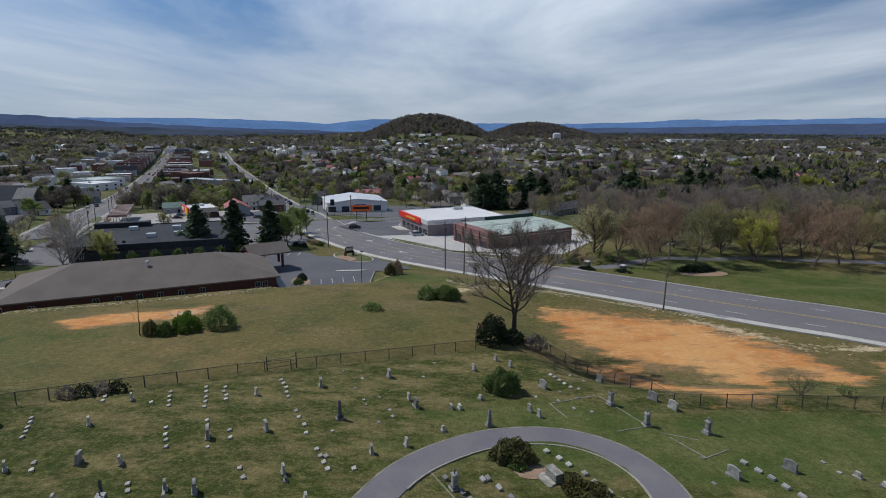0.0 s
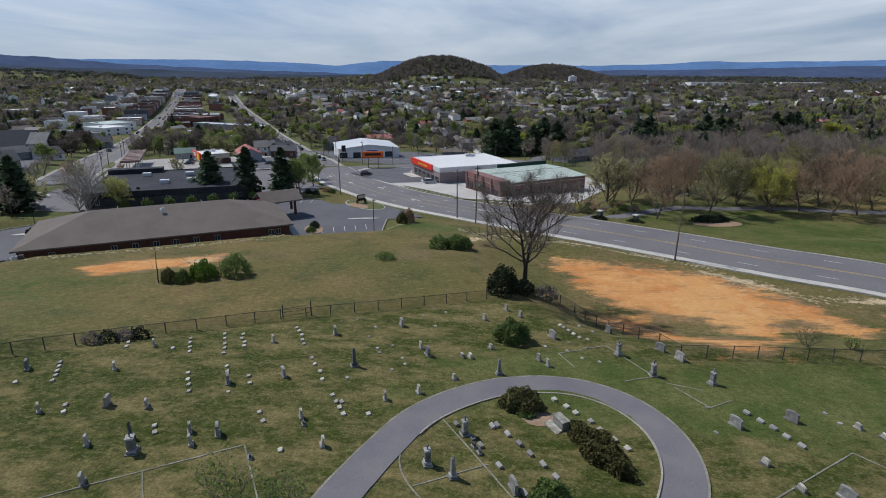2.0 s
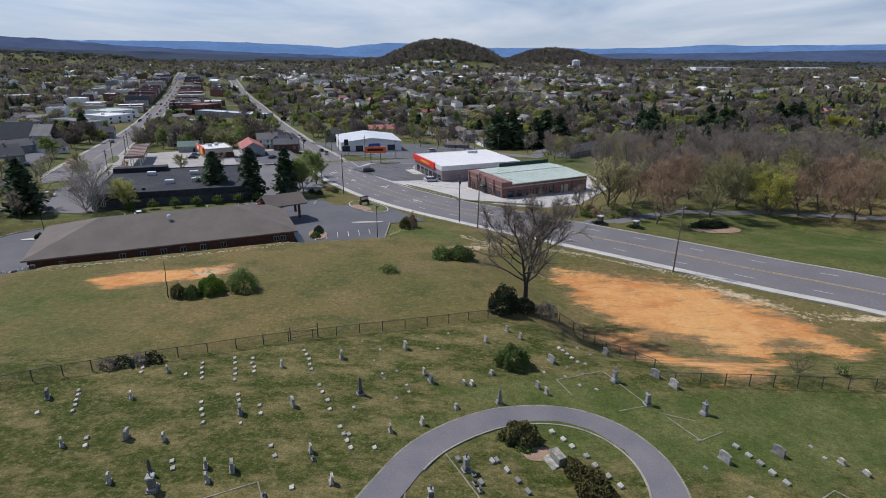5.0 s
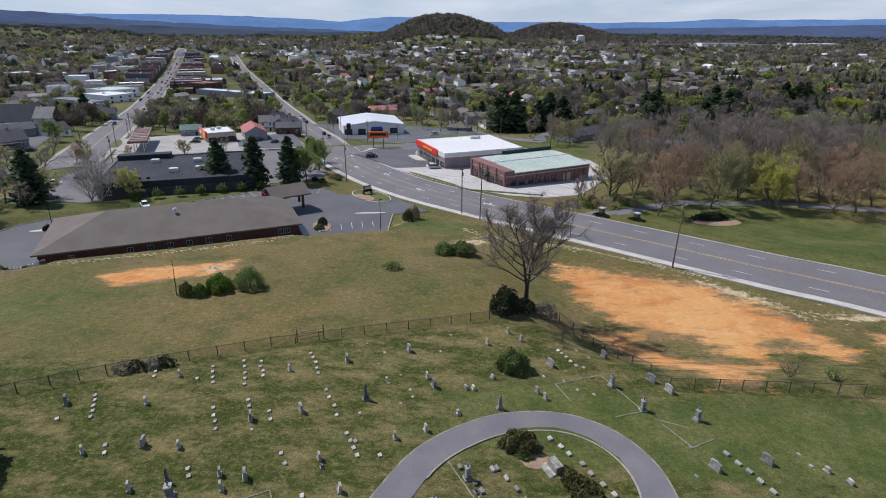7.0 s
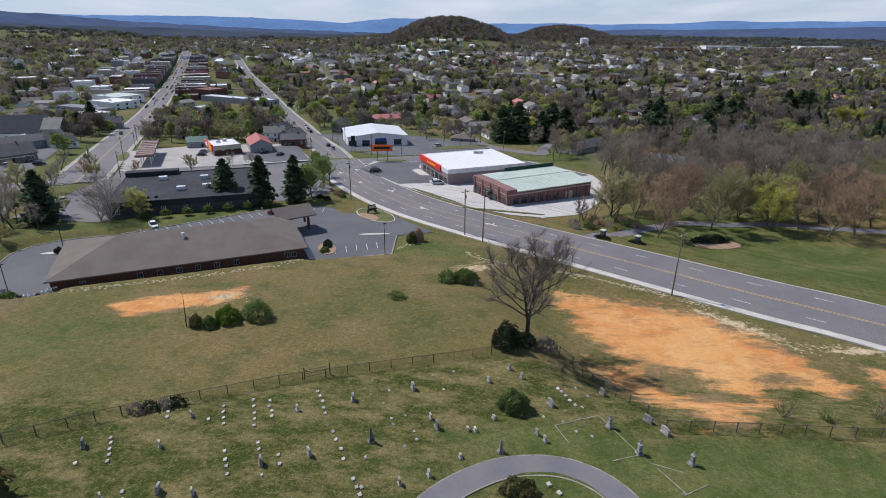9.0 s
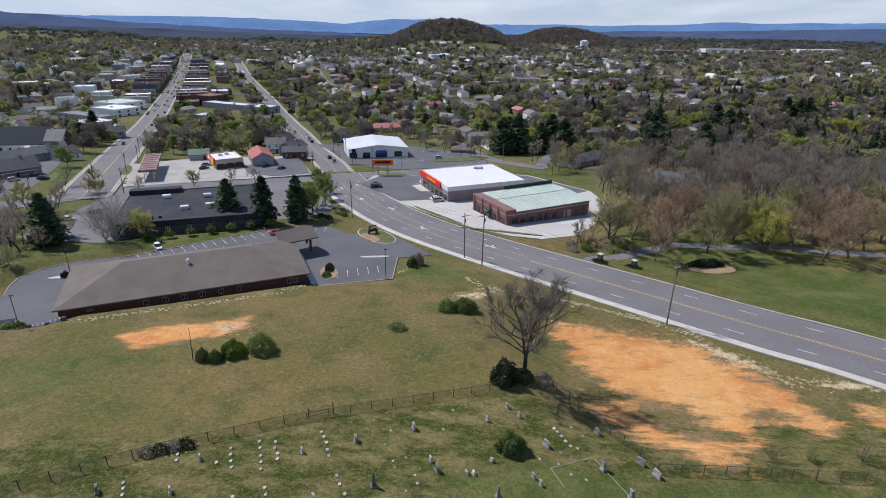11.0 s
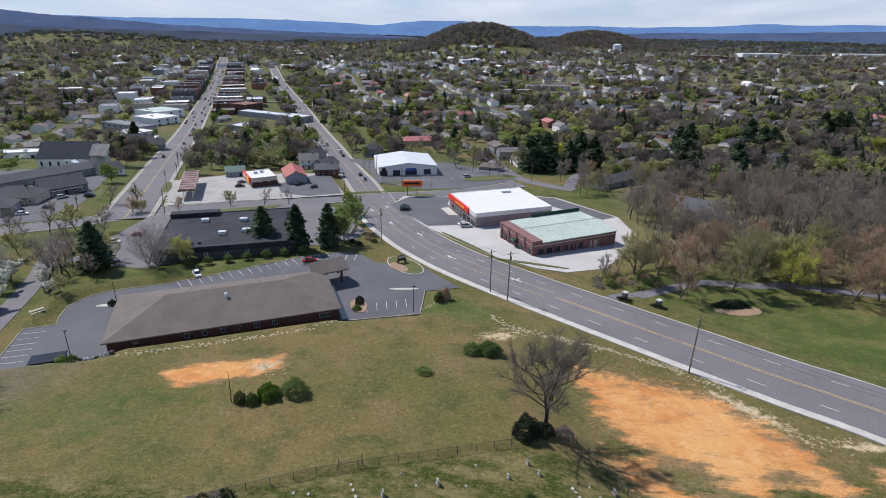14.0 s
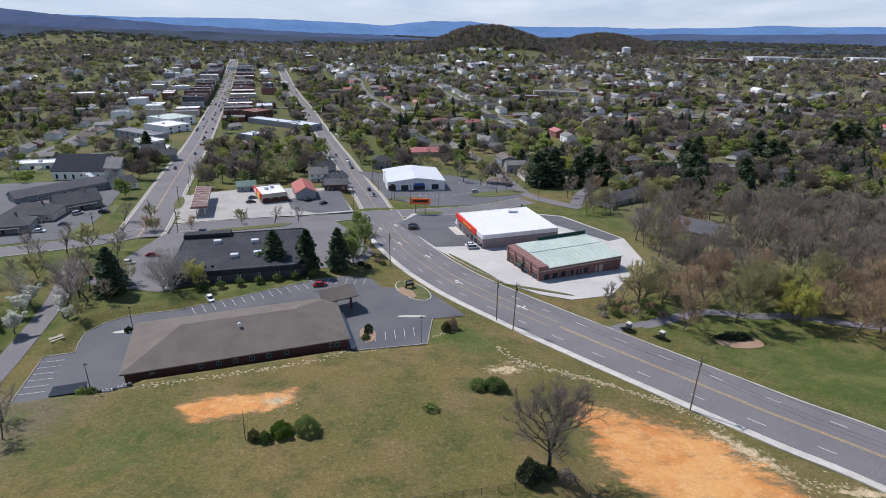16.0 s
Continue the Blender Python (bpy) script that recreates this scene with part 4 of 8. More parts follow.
# white-roofed store with a red sign band
rz_ = pad_height("store_lot", 222)
store = empty("store", turned(2.9, 222.6, rz_, 24.5), "low mauve-walled store with a white flat roof and red sign band", "store")
ww, wd, wh = 32.5, 29.0, 6.0
part("wall", boxed(-ww / 2, ww / 2, -wd / 2, wd / 2, -1.5, wh), M["mauve_wall"], store)
part("roof", boxed(-ww / 2 + 0.3, ww / 2 - 0.3, -wd / 2 + 0.3, wd / 2 - 0.3, wh - 0.02, wh + 0.5), M["membrane"], store)
for a in ((-ww / 2 - 0.05, ww / 2 + 0.05, -wd / 2 - 0.05, -wd / 2 + 0.3), (-ww / 2 - 0.05, ww / 2 + 0.05, wd / 2 - 0.3, wd / 2 + 0.05), (ww / 2 - 0.3, ww / 2 + 0.05, -wd / 2 + 0.3, wd / 2 - 0.3)):
    part("parapet_cap", boxed(*a, wh - 1.1, wh + 0.62, bevel=0.03), M["membrane"], store)
part("parapet_cap", boxed(-ww / 2 - 0.1, -ww / 2 + 0.3, -wd / 2 + 0.3, -wd / 2 + 6.45, wh - 1.1, wh + 0.62, bevel=0.03), M["membrane"], store)
band = part("sign_band", boxed(-ww / 2 - 0.5, -ww / 2 + 0.3, -wd / 2 + 6.5, wd / 2 + 0.05, wh - 1.5, wh + 0.7, bevel=0.04), M["red_sign"], store, "bright red sign band along the front")
for k in range(10):
    part("sign_bar", boxed(-ww / 2 - 0.56, -ww / 2 - 0.5, -3.2 + k * 0.95, -2.6 + k * 0.95, wh - 0.75, wh - 0.1), M["yellow_sign"], band)
for k in range(6):
    window_part(store, -ww / 2 - 0.005, -wd / 2 + 2.4 + k * 4.4, 0.5, 3.4, 2.5, "w", "black")
for ux, uy in ((6, 9), (8, 8.5)):
    part("roof_unit", boxed(ux - 1, ux + 1, uy - 0.7, uy + 0.7, wh + 0.5, wh + 1.5, bevel=0.08), M["metal_roof"], store)
part("walkway", boxed(-ww / 2 - 3.5, -ww / 2, -wd / 2 - 2, wd / 2 + 1, -0.3, 0.15), M["concrete"], store)

# parts store with the low white gable roof
az = pad_height("auto_lot", 307)
auto = empty("parts_store", turned(-50.8, 315.5, az + 0.3, 16.5), "low white parts store with a shallow pale metal roof", "store")
aw, ad, ah = 32.0, 31.0, 4.8
bm = bmesh.new()
box(bm, -aw / 2, aw / 2, -ad / 2, ad / 2, -3.5, ah)
part("wall", bm, M["siding"], auto)
bm = gable_roof(ad, aw, 2.0, 0.4, 0.25)
bmesh.ops.rotate(bm, matrix=Matrix.Rotation(radians(90), 3, "Z"), verts=bm.verts)
ar = part("roof", bm, M["metal_roof"], auto)
ar.location.z = ah + 0.1
bm = bmesh.new()
f = [bm.verts.new(p) for p in ((-aw / 2, -ad / 2, ah), (aw / 2, -ad / 2, ah), (0, -ad / 2, ah + 2.0))]
bm.faces.new(f)
r_ = bmesh.ops.extrude_face_region(bm, geom=list(bm.faces))
bmesh.ops.translate(bm, vec=(0, 0.3, 0), verts=[v for v in r_["geom"] if isinstance(v, bmesh.types.BMVert)])
bmesh.ops.recalc_face_normals(bm, faces=bm.faces)
part("gable", bm, M["siding"], auto)
for k, xx in enumerate((-13.5, -6.5, 1.5, 10.5)):
    part("shop_window", boxed(xx - (2.0 if k != 2 else 3.2), xx + (2.0 if k != 2 else 3.2), -ad / 2 - 0.09, -ad / 2 - 0.003, 0.3, 3.2), M["glass"], auto)
part("sign_panel", boxed(-1.4, 4.4, -ad / 2 - 0.3, -ad / 2 - 0.1, 2.6, 4.1, bevel=0.05), M["blue_sign"], auto, "blue sign panel with no lettering")
part("walkway", boxed(-aw / 2, aw / 2, -ad / 2 - 2.4, -ad / 2, -0.8, 0.12), M["concrete"], auto)

# low grey building with a dark flat roof
zz = pad_height("grey_lot", 170)
grey = flat_block("office_building", -89.5, 175.8, 20.0, 43, 36, 4.6, "charcoal_wall", "membrane_dark", "low charcoal flat-roofed building with a dark roof", "building", "", 1, "s", 7, 0, 0.35, zz, False)
for ux, uy in ((4, 6), (5.5, -6), (-2, -7), (-9, 8)):
    part("roof_unit", boxed(ux - 1.3, ux + 1.3, uy - 0.9, uy + 0.9, 4.66, 5.8, bevel=0.1), M["metal_roof"], grey)
part("fascia", boxed(-21.7, 21.7, -18.5, -18.02, 3.0, 4.9, bevel=0.05), M["membrane_dark"], grey)
part("raised_roof", boxed(-21.4, -5, 14, 17.9, 4.3, 6.2, bevel=0.05), M["membrane_dark"], grey)
for k in range(3):
    u = part("roof_dome", tubed((-13 + 2.4 * k, -14.5, 4.6), (-13 + 2.4 * k, -14.5, 5.3), 0.55, 0.4, 10), M["black"], grey)

# takeaway with red and yellow front
pz_ = pad_height("pizza_lot", 262)
tak = flat_block("takeaway", -115.2, 264.4, 34.0, 12.5, 17.5, 4.2, "siding_tan", "membrane", "small takeaway with a white flat roof and red front", "restaurant", "", 1, "s", 3, 2, 0.5, pz_)
fr = part("front_band", boxed(-6.9, -6.25, -8.8, 8.8, 2.3, 5.3, bevel=0.05), M["red_sign"], tak, "red front band with no lettering")
part("sign_panel", boxed(-7.0, -6.9, -6.5, -2.0, 1.8, 5.0), M["yellow_sign"], fr)
part("sign_panel", boxed(-7.0, -6.9, 1.0, 5.5, 3.0, 4.6), M["white"], fr)
part("dark_skirt", boxed(-6.0, 6.4, -8.95, -8.76, 0.2, 2.2), M["brick"], tak)
house(-101.4, 274.0, 116, 19.5, 10, 3.6, 2.6, "siding_grey", "red_roof", label="single-storey house with a red metal roof", chimney=False, z=pad_height("pizza_lot", 270))
# fuel canopy
fc = empty("fuel_canopy", turned(-140.8, 244, pad_height("pizza_lot", 244), 114), "brown flat fuel canopy on posts with banded top", "canopy")
part("canopy_top", boxed(-18, 18, -3.6, 3.6, 4.4, 5.2, bevel=0.05), M["faded_canopy"], fc)
for k in range(9):
    part("roof_rib", boxed(-17.5 + k * 4.2, -17.1 + k * 4.2, -3.4, 3.4, 5.2, 5.45), M["siding_tan"], fc)
for yy in (-3.5, 3.3):
    part("roof_rib", boxed(-17.9, 17.9, yy, yy + 0.22, 5.2, 5.4), M["siding_tan"], fc)
for xx in (-14, -5, 5, 14):
    for yy in (-1.8, 1.8):
        part("post", boxed(xx - 0.2, xx + 0.2, yy - 0.2, yy + 0.2, 0, 4.4), M["white"], fc)

# inn buildings by the lot
house(-221.5, 254, 58, 42, 10.5, 3.2, 2.6, "siding_grey", "shingle_grey", label="long low inn wing with a grey gable roof", chimney=False)
house(-203, 275, 58, 12, 12, 3.2, 3.0, "siding", "shingle_grey", label="white end block of the inn with a grey gable roof", chimney=False, porch=True)
house(-196.5, 233, 54, 18, 12, 3.4, 4.0, "siding_grey", "shingle_grey", label="grey gabled inn office beside its parking lot", porch=True)
house(-202.5, 214.5, 15, 20, 13, 3.2, 3.8, "siding_tan", "shingle_grey", True, label="low inn block with a dark hipped roof", porch=True)
house(-199, 196.5, 25, 18, 11, 3.2, 3.4, "siding_grey", "shingle_grey", True, label="low inn block with a dark hipped roof by the street", porch=True)
house(-134.5, 278.5, 24, 9.5, 8, 3.0, 2.0, "siding_grey", "green_metal", label="small shed-like house with a teal green metal roof", chimney=False)
house(62.0, 292.0, 43, 30, 11, 3.2, 2.6, "siding_grey", "shingle_grey", label="long low house with a grey roof behind a lawn", chimney=False)
# church with a slate roof and white front
cz = ground_at(-240, 301)
church = empty("church", turned(-241, 301, cz + 0.6, 8), "white church with a long dark slate gable roof", "church")
part("wall", gable_walls(29, 22, 5.5, 7.5), M["white"], church)
cr_ = part("roof", gable_roof(29, 22, 7.5, 0.5, 0.25), M["slate"], church)
cr_.location.z = 5.55
bm = gable_walls(4, 6, 3.4, 2)
fr_ = part("front_wing", bm, M["siding"], church)
fr_.matrix_basis = turned(16.5, 0, 0, 0)
fr2 = part("wing_roof", gable_roof(9, 12, 5, 0.4, 0.2), M["shingle_light"], church)
fr2.matrix_basis = turned(18.5, -3, 7.05, 0)
for k in range(6):
    window_part(church, -12 + k * 4.6, -11.005, 1.2, 1.2, 2.6, "s", "black")
sp = part("small_porch", gable_walls(5, 7, 3, 2.2), M["siding"], church)
sp.matrix_basis = turned(7, -13.5, 0, 90)
sp2 = part("porch_roof", gable_roof(5, 7, 2.2, 0.3, 0.15), M["siding"], church)
sp2.matrix_basis = turned(7, -13.5, 3.02, 90)
# barn-like house in the wood
house(83.5, 231.5, -35, 20, 13, 4.0, 3.6, "siding_tan", "shingle_grey", label="dark-roofed house half hidden in the bare wood", chimney=False)

# houses nearer the crossroads
for hx, hy, hd, w_, d_, h_, r_, wl_, rf, hp, pch in (
    (-93, 302, 65, 12, 9, 5.4, 2.8, "siding_grey", "shingle_grey", False, True), (-108, 318, 20, 11, 9, 5.4, 3.0, "siding", "shingle_light", False, True),
    (-112, 342, 65, 12, 9, 5.4, 3.0, "siding_grey", "shingle_grey", False, True), (-126, 372, 65, 12, 9, 5.4, 3.0, "siding", "shingle_light", False, True),
    (-89, 290, 15, 12, 9, 3.4, 2.2, "brick_town", "shingle_grey", False, False),
    (-81, 372, 10, 13, 10, 5.2, 3.4, "siding_grey", "shingle_grey", True, False), (-118, 455, 15, 13, 10, 4.8, 2.8, "siding_grey", "shingle_grey", True, True),
    (-58, 425, 15, 28, 12, 4.0, 2.6, "siding_tan", "pink_roof", True, False), (-68, 475, 10, 14, 9, 3.4, 2.4, "siding", "shingle_grey", False, False),
    (-16, 486, -30, 14, 10, 5.4, 3.2, "siding", "shingle_light", False, True), (-26, 520, -30, 20, 10, 3.4, 2.4, "brick_town", "shingle_grey", False, False), (-44, 545, -20, 13, 9, 5.2, 2.8, "siding", "shingle_light", False, True),
    (-5, 466, -30, 12, 9, 3.2, 2.4, "siding_tan", "shingle_grey", False, False), (-1, 330, -10, 13, 9, 2.8, 1.8, "siding_grey", "shingle", True, False),
    (95, 424, 30, 16, 10, 3.0, 2.2, "brick_town", "shingle_grey", True, False), (121, 514, 20, 19, 10, 3.0, 2.2, "siding", "shingle_grey", False, False), (146, 491, 20, 20, 10, 3.0, 2.0, "brick_town", "shingle_grey", True, False),
    (156, 558, 10, 18, 10, 3.0, 2.2, "siding", "shingle", False, False), (134, 640, 0, 18, 10, 3.0, 2.4, "brick_town", "pink_roof", False, False),
    (-250, 380, 25, 15, 11, 5.4, 4.2, "brick_town", "shingle_grey", False, True), (-232, 366, 25, 13, 10, 5.0, 3.4, "siding_grey", "shingle_grey", False, True),
):
    house(hx, hy, hd, w_, d_, h_, r_, wl_, rf, hp, porch=pch)

# ---- trees ----
def limb_points(rnd, start, direction, length, droop, n):
    pts, p, d = [Vector(start)], Vector(start), Vector(direction).normalized()
    for i in range(n):
        d = (d + Vector((rnd.uniform(-1, 1), rnd.uniform(-1, 1), rnd.uniform(-0.7, 0.9))) * 0.22 + Vector((0, 0, droop))).normalized()
        p = p + d * (length / n)
        pts.append(p.copy())
    return pts


class Soup:
    """Raw vertices and faces of one mesh."""

    def __init__(self):
        self.v, self.f, self.m = [], [], []

    def pipe(self, pts, r0, r1, k=5, slot=0):
        base = len(self.v)
        n = len(pts)
        for i, p in enumerate(pts):
            d = (pts[min(i + 1, n - 1)] - pts[max(i - 1, 0)]).normalized()
            u = d.orthogonal().normalized()
            w = d.cross(u)
            r = r0 + (r1 - r0) * i / (n - 1)
            for j in range(k):
                a = 2 * math.pi * j / k
                self.v.append(tuple(p + r * (math.cos(a) * u + math.sin(a) * w)))
        for i in range(n - 1):
            for j in range(k):
                q = base + i * k
                self.f.append((q + j, q + (j + 1) % k, q + k + (j + 1) % k, q + k + j))
                self.m.append(slot)

    def tri(self, a, b, c, slot=0):
        i = len(self.v)
        self.v += [tuple(a), tuple(b), tuple(c)]
        self.f.append((i, i + 1, i + 2))
        self.m.append(slot)

    def quad(self, c, u, w, slot=0):
        i = len(self.v)
        self.v += [tuple(c - u - w), tuple(c + u - w), tuple(c + u + w), tuple(c - u + w)]
        self.f.append((i, i + 1, i + 2, i + 3))
        self.m.append(slot)

    def mesh(self, name, mats):
        me_ = bpy.data.meshes.new(name)
        me_.from_pydata(self.v, [], self.f)
        for mm in mats:
            me_.materials.append(mm)
        me_.polygons.foreach_set("material_index", self.m)
        me_.update()
        return me_


def rand_dir(rnd):
    z, a = rnd.uniform(-1, 1), rnd.uniform(0, 2 * math.pi)
    s = math.sqrt(1 - z * z)
    return Vector((s * math.cos(a), s * math.sin(a), z))


def broadleaf(seed, height=14.0, spread=0.42, stem=0.24, twigs=900, leaves=0, leaf_size=0.28, split=6, low=0.28, twig_w=0.03, stems=1, fine=0, rise=1.0, fork=0.0):
    """Trunk with limbs, branches, thin twigs and, if any, small leaf clumps. Returns wood and crown geometry."""
    rnd = random.Random(seed)
    wood, crown = Soup(), Soup()
    tips = []
    for s_ in range(stems):
        lean = Vector((rnd.uniform(-0.1, 0.1), rnd.uniform(-0.1, 0.1), 1)) if stems == 1 else Vector((math.cos(s_ * 6.28 / stems) * 0.35, math.sin(s_ * 6.28 / stems) * 0.35, 1))
        if fork:
            if s_ == 0:
                wood.pipe([Vector((0, 0, -0.3)), Vector((0.05, 0.1, height * fork * 0.5)), Vector((0, 0, height * fork))], stem * 1.3, stem * 0.95, 9)
            lean = Vector((lean.x * 0.75, lean.y * 0.75, 1))
        trunk = limb_points(rnd, (0, 0, height * fork - 0.3), lean, height * (0.72 - 0.6 * fork), 0.03, 7)
        wood.pipe(trunk, stem * (1.15 if stems == 1 else 0.75 if fork else 0.6), stem * 0.2, 7)
        for b in range(split + 3):
            t = low + (0.97 - low) * (b + rnd.random() * 0.7) / (split + 3)
            k = min(len(trunk) - 2, int(t * (len(trunk) - 1)))
            start = trunk[k].lerp(trunk[k + 1], t * (len(trunk) - 1) - k)
            az_ = b * 2.4 + rnd.uniform(-0.5, 0.5)
            out = Vector((math.cos(az_), math.sin(az_), (rnd.uniform(0.45, 1.0) + t * 0.6) * rise))
            ln = height * spread * (1.1 - 0.6 * t) * rnd.uniform(0.8, 1.15)
            limb = limb_points(rnd, start, out, ln, 0.05, 5)
            r_l = stem * (0.5 - 0.28 * t)
            wood.pipe(limb, r_l, r_l * 0.25, 5)
            for c in range(5):
                u = 0.3 + 0.7 * (c + rnd.random()) / 5
                kk = min(4, int(u * 5))
                st = limb[kk].lerp(limb[kk + 1], u * 5 - kk)
                dd = (limb[kk + 1] - limb[kk]).normalized() + rand_dir(rnd) * 0.85 + Vector((0, 0, 0.25))
                br = limb_points(rnd, st, dd, ln * rnd.uniform(0.3, 0.5), 0.03, 3)
                wood.pipe(br, r_l * 0.3, r_l * 0.1, 3)
                tips += [(br[i], br[i + 1]) for i in range(3)]
                for g in range(fine):
                    st2 = br[1 + g % 2].lerp(br[2], rnd.random())
                    sub_ = limb_points(rnd, st2, (br[2] - br[1]).normalized() + rand_dir(rnd) * 0.9 + Vector((0, 0, 0.2)), ln * rnd.uniform(0.18, 0.32), 0.03, 2)
                    wood.pipe(sub_, r_l * 0.14, r_l * 0.05, 3)
                    tips += [(sub_[i], sub_[i + 1]) for i in range(2)]
    for i in range(twigs):
        a, b = tips[rnd.randrange(len(tips))]
        p = a.lerp(b, rnd.random())
        d = ((b - a).normalized() * 0.9 + rand_dir(rnd) * 0.9 + Vector((0, 0, 0.15))).normalized()
        ln = rnd.uniform(0.5, 1.3) * height / 14
        w = d.orthogonal().normalized() * twig_w
        w.rotate(Matrix.Rotation(rnd.uniform(0, 6.28), 3, d))
        e = p + d * ln
        crown.tri(p - w, p + w, e, 0)
        if leaves and i % 2 == 0:
            for q in range(leaves):
                c = p.lerp(e, rnd.uniform(0.3, 1.0)) + rand_dir(rnd) * 0.25
                u = rand_dir(rnd) * leaf_size * rnd.uniform(0.5, 1.1)
                v = u.orthogonal().normalized() * u.length * rnd.uniform(0.5, 0.9)
                crown.quad(c, u, v, 1)
    return wood, crown


def tree_thing(name, wood, crown, bark, mats, label, category="tree", group=""):
    ob = empty(name, Matrix.Identity(4), label, category, group)
    w = new("trunk", wood.mesh("trunk", [bark]))
    w.parent = ob
    c = new("crown", crown.mesh("crown", mats))
    c.parent = ob
    return ob


def conifer(seed, height=13.0, radius=2.8, tiers=22):
    """Straight stem with whorls of drooping boughs, each a spray of needle plates; uneven, full outline."""
    rnd = random.Random(seed)
    wood, crown = Soup(), Soup()
    wood.pipe([Vector((0, 0, -0.3)), Vector((0, 0, height * 0.5)), Vector((0, 0, height))], 0.022 * height, 0.03, 6)
    for t in range(tiers):
        f = t / (tiers - 1)
        z = height * (0.07 + 0.9 * f)
        r = radius * min(1.0, 0.72 + f * 1.6) * min(1.0, 1.35 * (1 - f) ** 0.7) * rnd.uniform(0.85, 1.1) + 0.3
        for k in range(int(13 - 6 * f)):
            a = rnd.uniform(0, 6.28)
            ln = r * rnd.uniform(0.6, 1.12)
            d = Vector((math.cos(a), math.sin(a), rnd.uniform(-0.3, 0.05) + 0.35 * f))
            side = Vector((-math.sin(a), math.cos(a), 0))
            for s in range(7):
                u = (s + 0.5 + rnd.random() * 0.4) / 7
                c = Vector((0, 0, z)) + d * ln * u - Vector((0, 0, 0.12 * ln * u * u)) + side * rnd.uniform(-0.3, 0.3) * ln * u + Vector((0, 0, rnd.uniform(-0.2, 0.25)))
                wd = (0.34 + 0.3 * u) * (radius / 2.8) ** 0.6 * rnd.uniform(0.7, 1.15)
                q = (side + rand_dir(rnd) * 0.6).normalized()
                crown.quad(c, q * wd, (d + rand_dir(rnd) * 0.7).normalized() * wd * 0.6, 0)
    return wood, crown


def shrub_soup(seed, rx, ry, rz, n, size, slot=0, stems=6):
    rnd = random.Random(seed)
    wood, crown = Soup(), Soup()
    for k in range(stems):
        d = rand_dir(rnd)
        d.z = abs(d.z) + 0.3
        tip = Vector((d.x * rx, d.y * ry, d.z * rz)) * 0.7
        wood.pipe([Vector((0, 0, -0.15)), tip * 0.5 + Vector((0, 0, 0.1)), tip], 0.035, 0.01, 4)
    for k in range(n):
        d = rand_dir(rnd)
        lump = 1 + 0.22 * math.sin(d.x * 5 + seed) * math.cos(d.y * 6 - seed) + rnd.uniform(-0.25, 0.08)
        c = Vector((d.x * rx, d.y * ry, d.z * rz)) * lump
        c.z = abs(c.z) * 0.95 + rz * 0.08
        u = rand_dir(rnd) * size * rnd.uniform(0.6, 1.2)
        v = u.orthogonal().normalized() * u.length * rnd.uniform(0.4, 0.9)
        crown.quad(c, u, v, slot)
    return wood, crown

# ---- cemetery ----
ROW_TURN = -66.0       # the graves lie in rows across the slope


def gz_at(x, y):
    return ground_at(x, y)


def slab(w, h, d, mat, base="granite", tilt=0.0, label="grey granite headstone on a stepped base standing in grass"):
    ob = empty("headstone", Matrix.Identity(4), label, "headstone", "headstones of the cemetery")
    b = part("plinth", boxed(-w / 2 - 0.14, w / 2 + 0.14, -d / 2 - 0.12, d / 2 + 0.12, -0.25, 0.2, bevel=0.03), M[base], ob)
    bm = bmesh.new()
    n, rise = 8, 0.10 * w
    pts = [(-w / 2, 0.2), (w / 2, 0.2)] + [(w / 2 - w * i / n, h + rise * math.sin(math.pi * i / n)) for i in range(n + 1)]
    f = [bm.verts.new((x, -d / 2, z)) for x, z in pts]
    k = [bm.verts.new((x, d / 2, z)) for x, z in pts]
    bm.faces.new(f)
    bm.faces.new(k[::-1])
    for i in range(len(pts)):
        j = (i + 1) % len(pts)
        bm.faces.new((f[i], k[i], k[j], f[j]))
    bmesh.ops.recalc_face_normals(bm, faces=bm.faces)
    part("stone", bm, M[mat], ob)
    return ob


def obelisk(h, w, mat, label):
    ob = empty("obelisk", Matrix.Identity(4), label, "grave monument", "obelisks of the cemetery")
    part("step", boxed(-w * 1.25, w * 1.25, -w * 1.25, w * 1.25, -0.25, 0.25, bevel=0.03), M["granite"], ob)
    part("plinth", boxed(-w * 0.95, w * 0.95, -w * 0.95, w * 0.95, 0.25, 0.62, bevel=0.03), M[mat], ob)
    bm = bmesh.new()
    bot = [bm.verts.new((sx * w * 0.62, sy * w * 0.62, 0.62)) for sx, sy in ((-1, -1), (1, -1), (1, 1), (-1, 1))]
    top = [bm.verts.new((sx * w * 0.42, sy * w * 0.42, h - 0.3)) for sx, sy in ((-1, -1), (1, -1), (1, 1), (-1, 1))]
    tip = bm.verts.new((0, 0, h))
    for i in range(4):
        bm.faces.new((bot[i], bot[(i + 1) % 4], top[(i + 1) % 4], top[i]))
        bm.faces.new((top[i], top[(i + 1) % 4], tip))
    part("shaft", bm, M[mat], ob)
    return ob


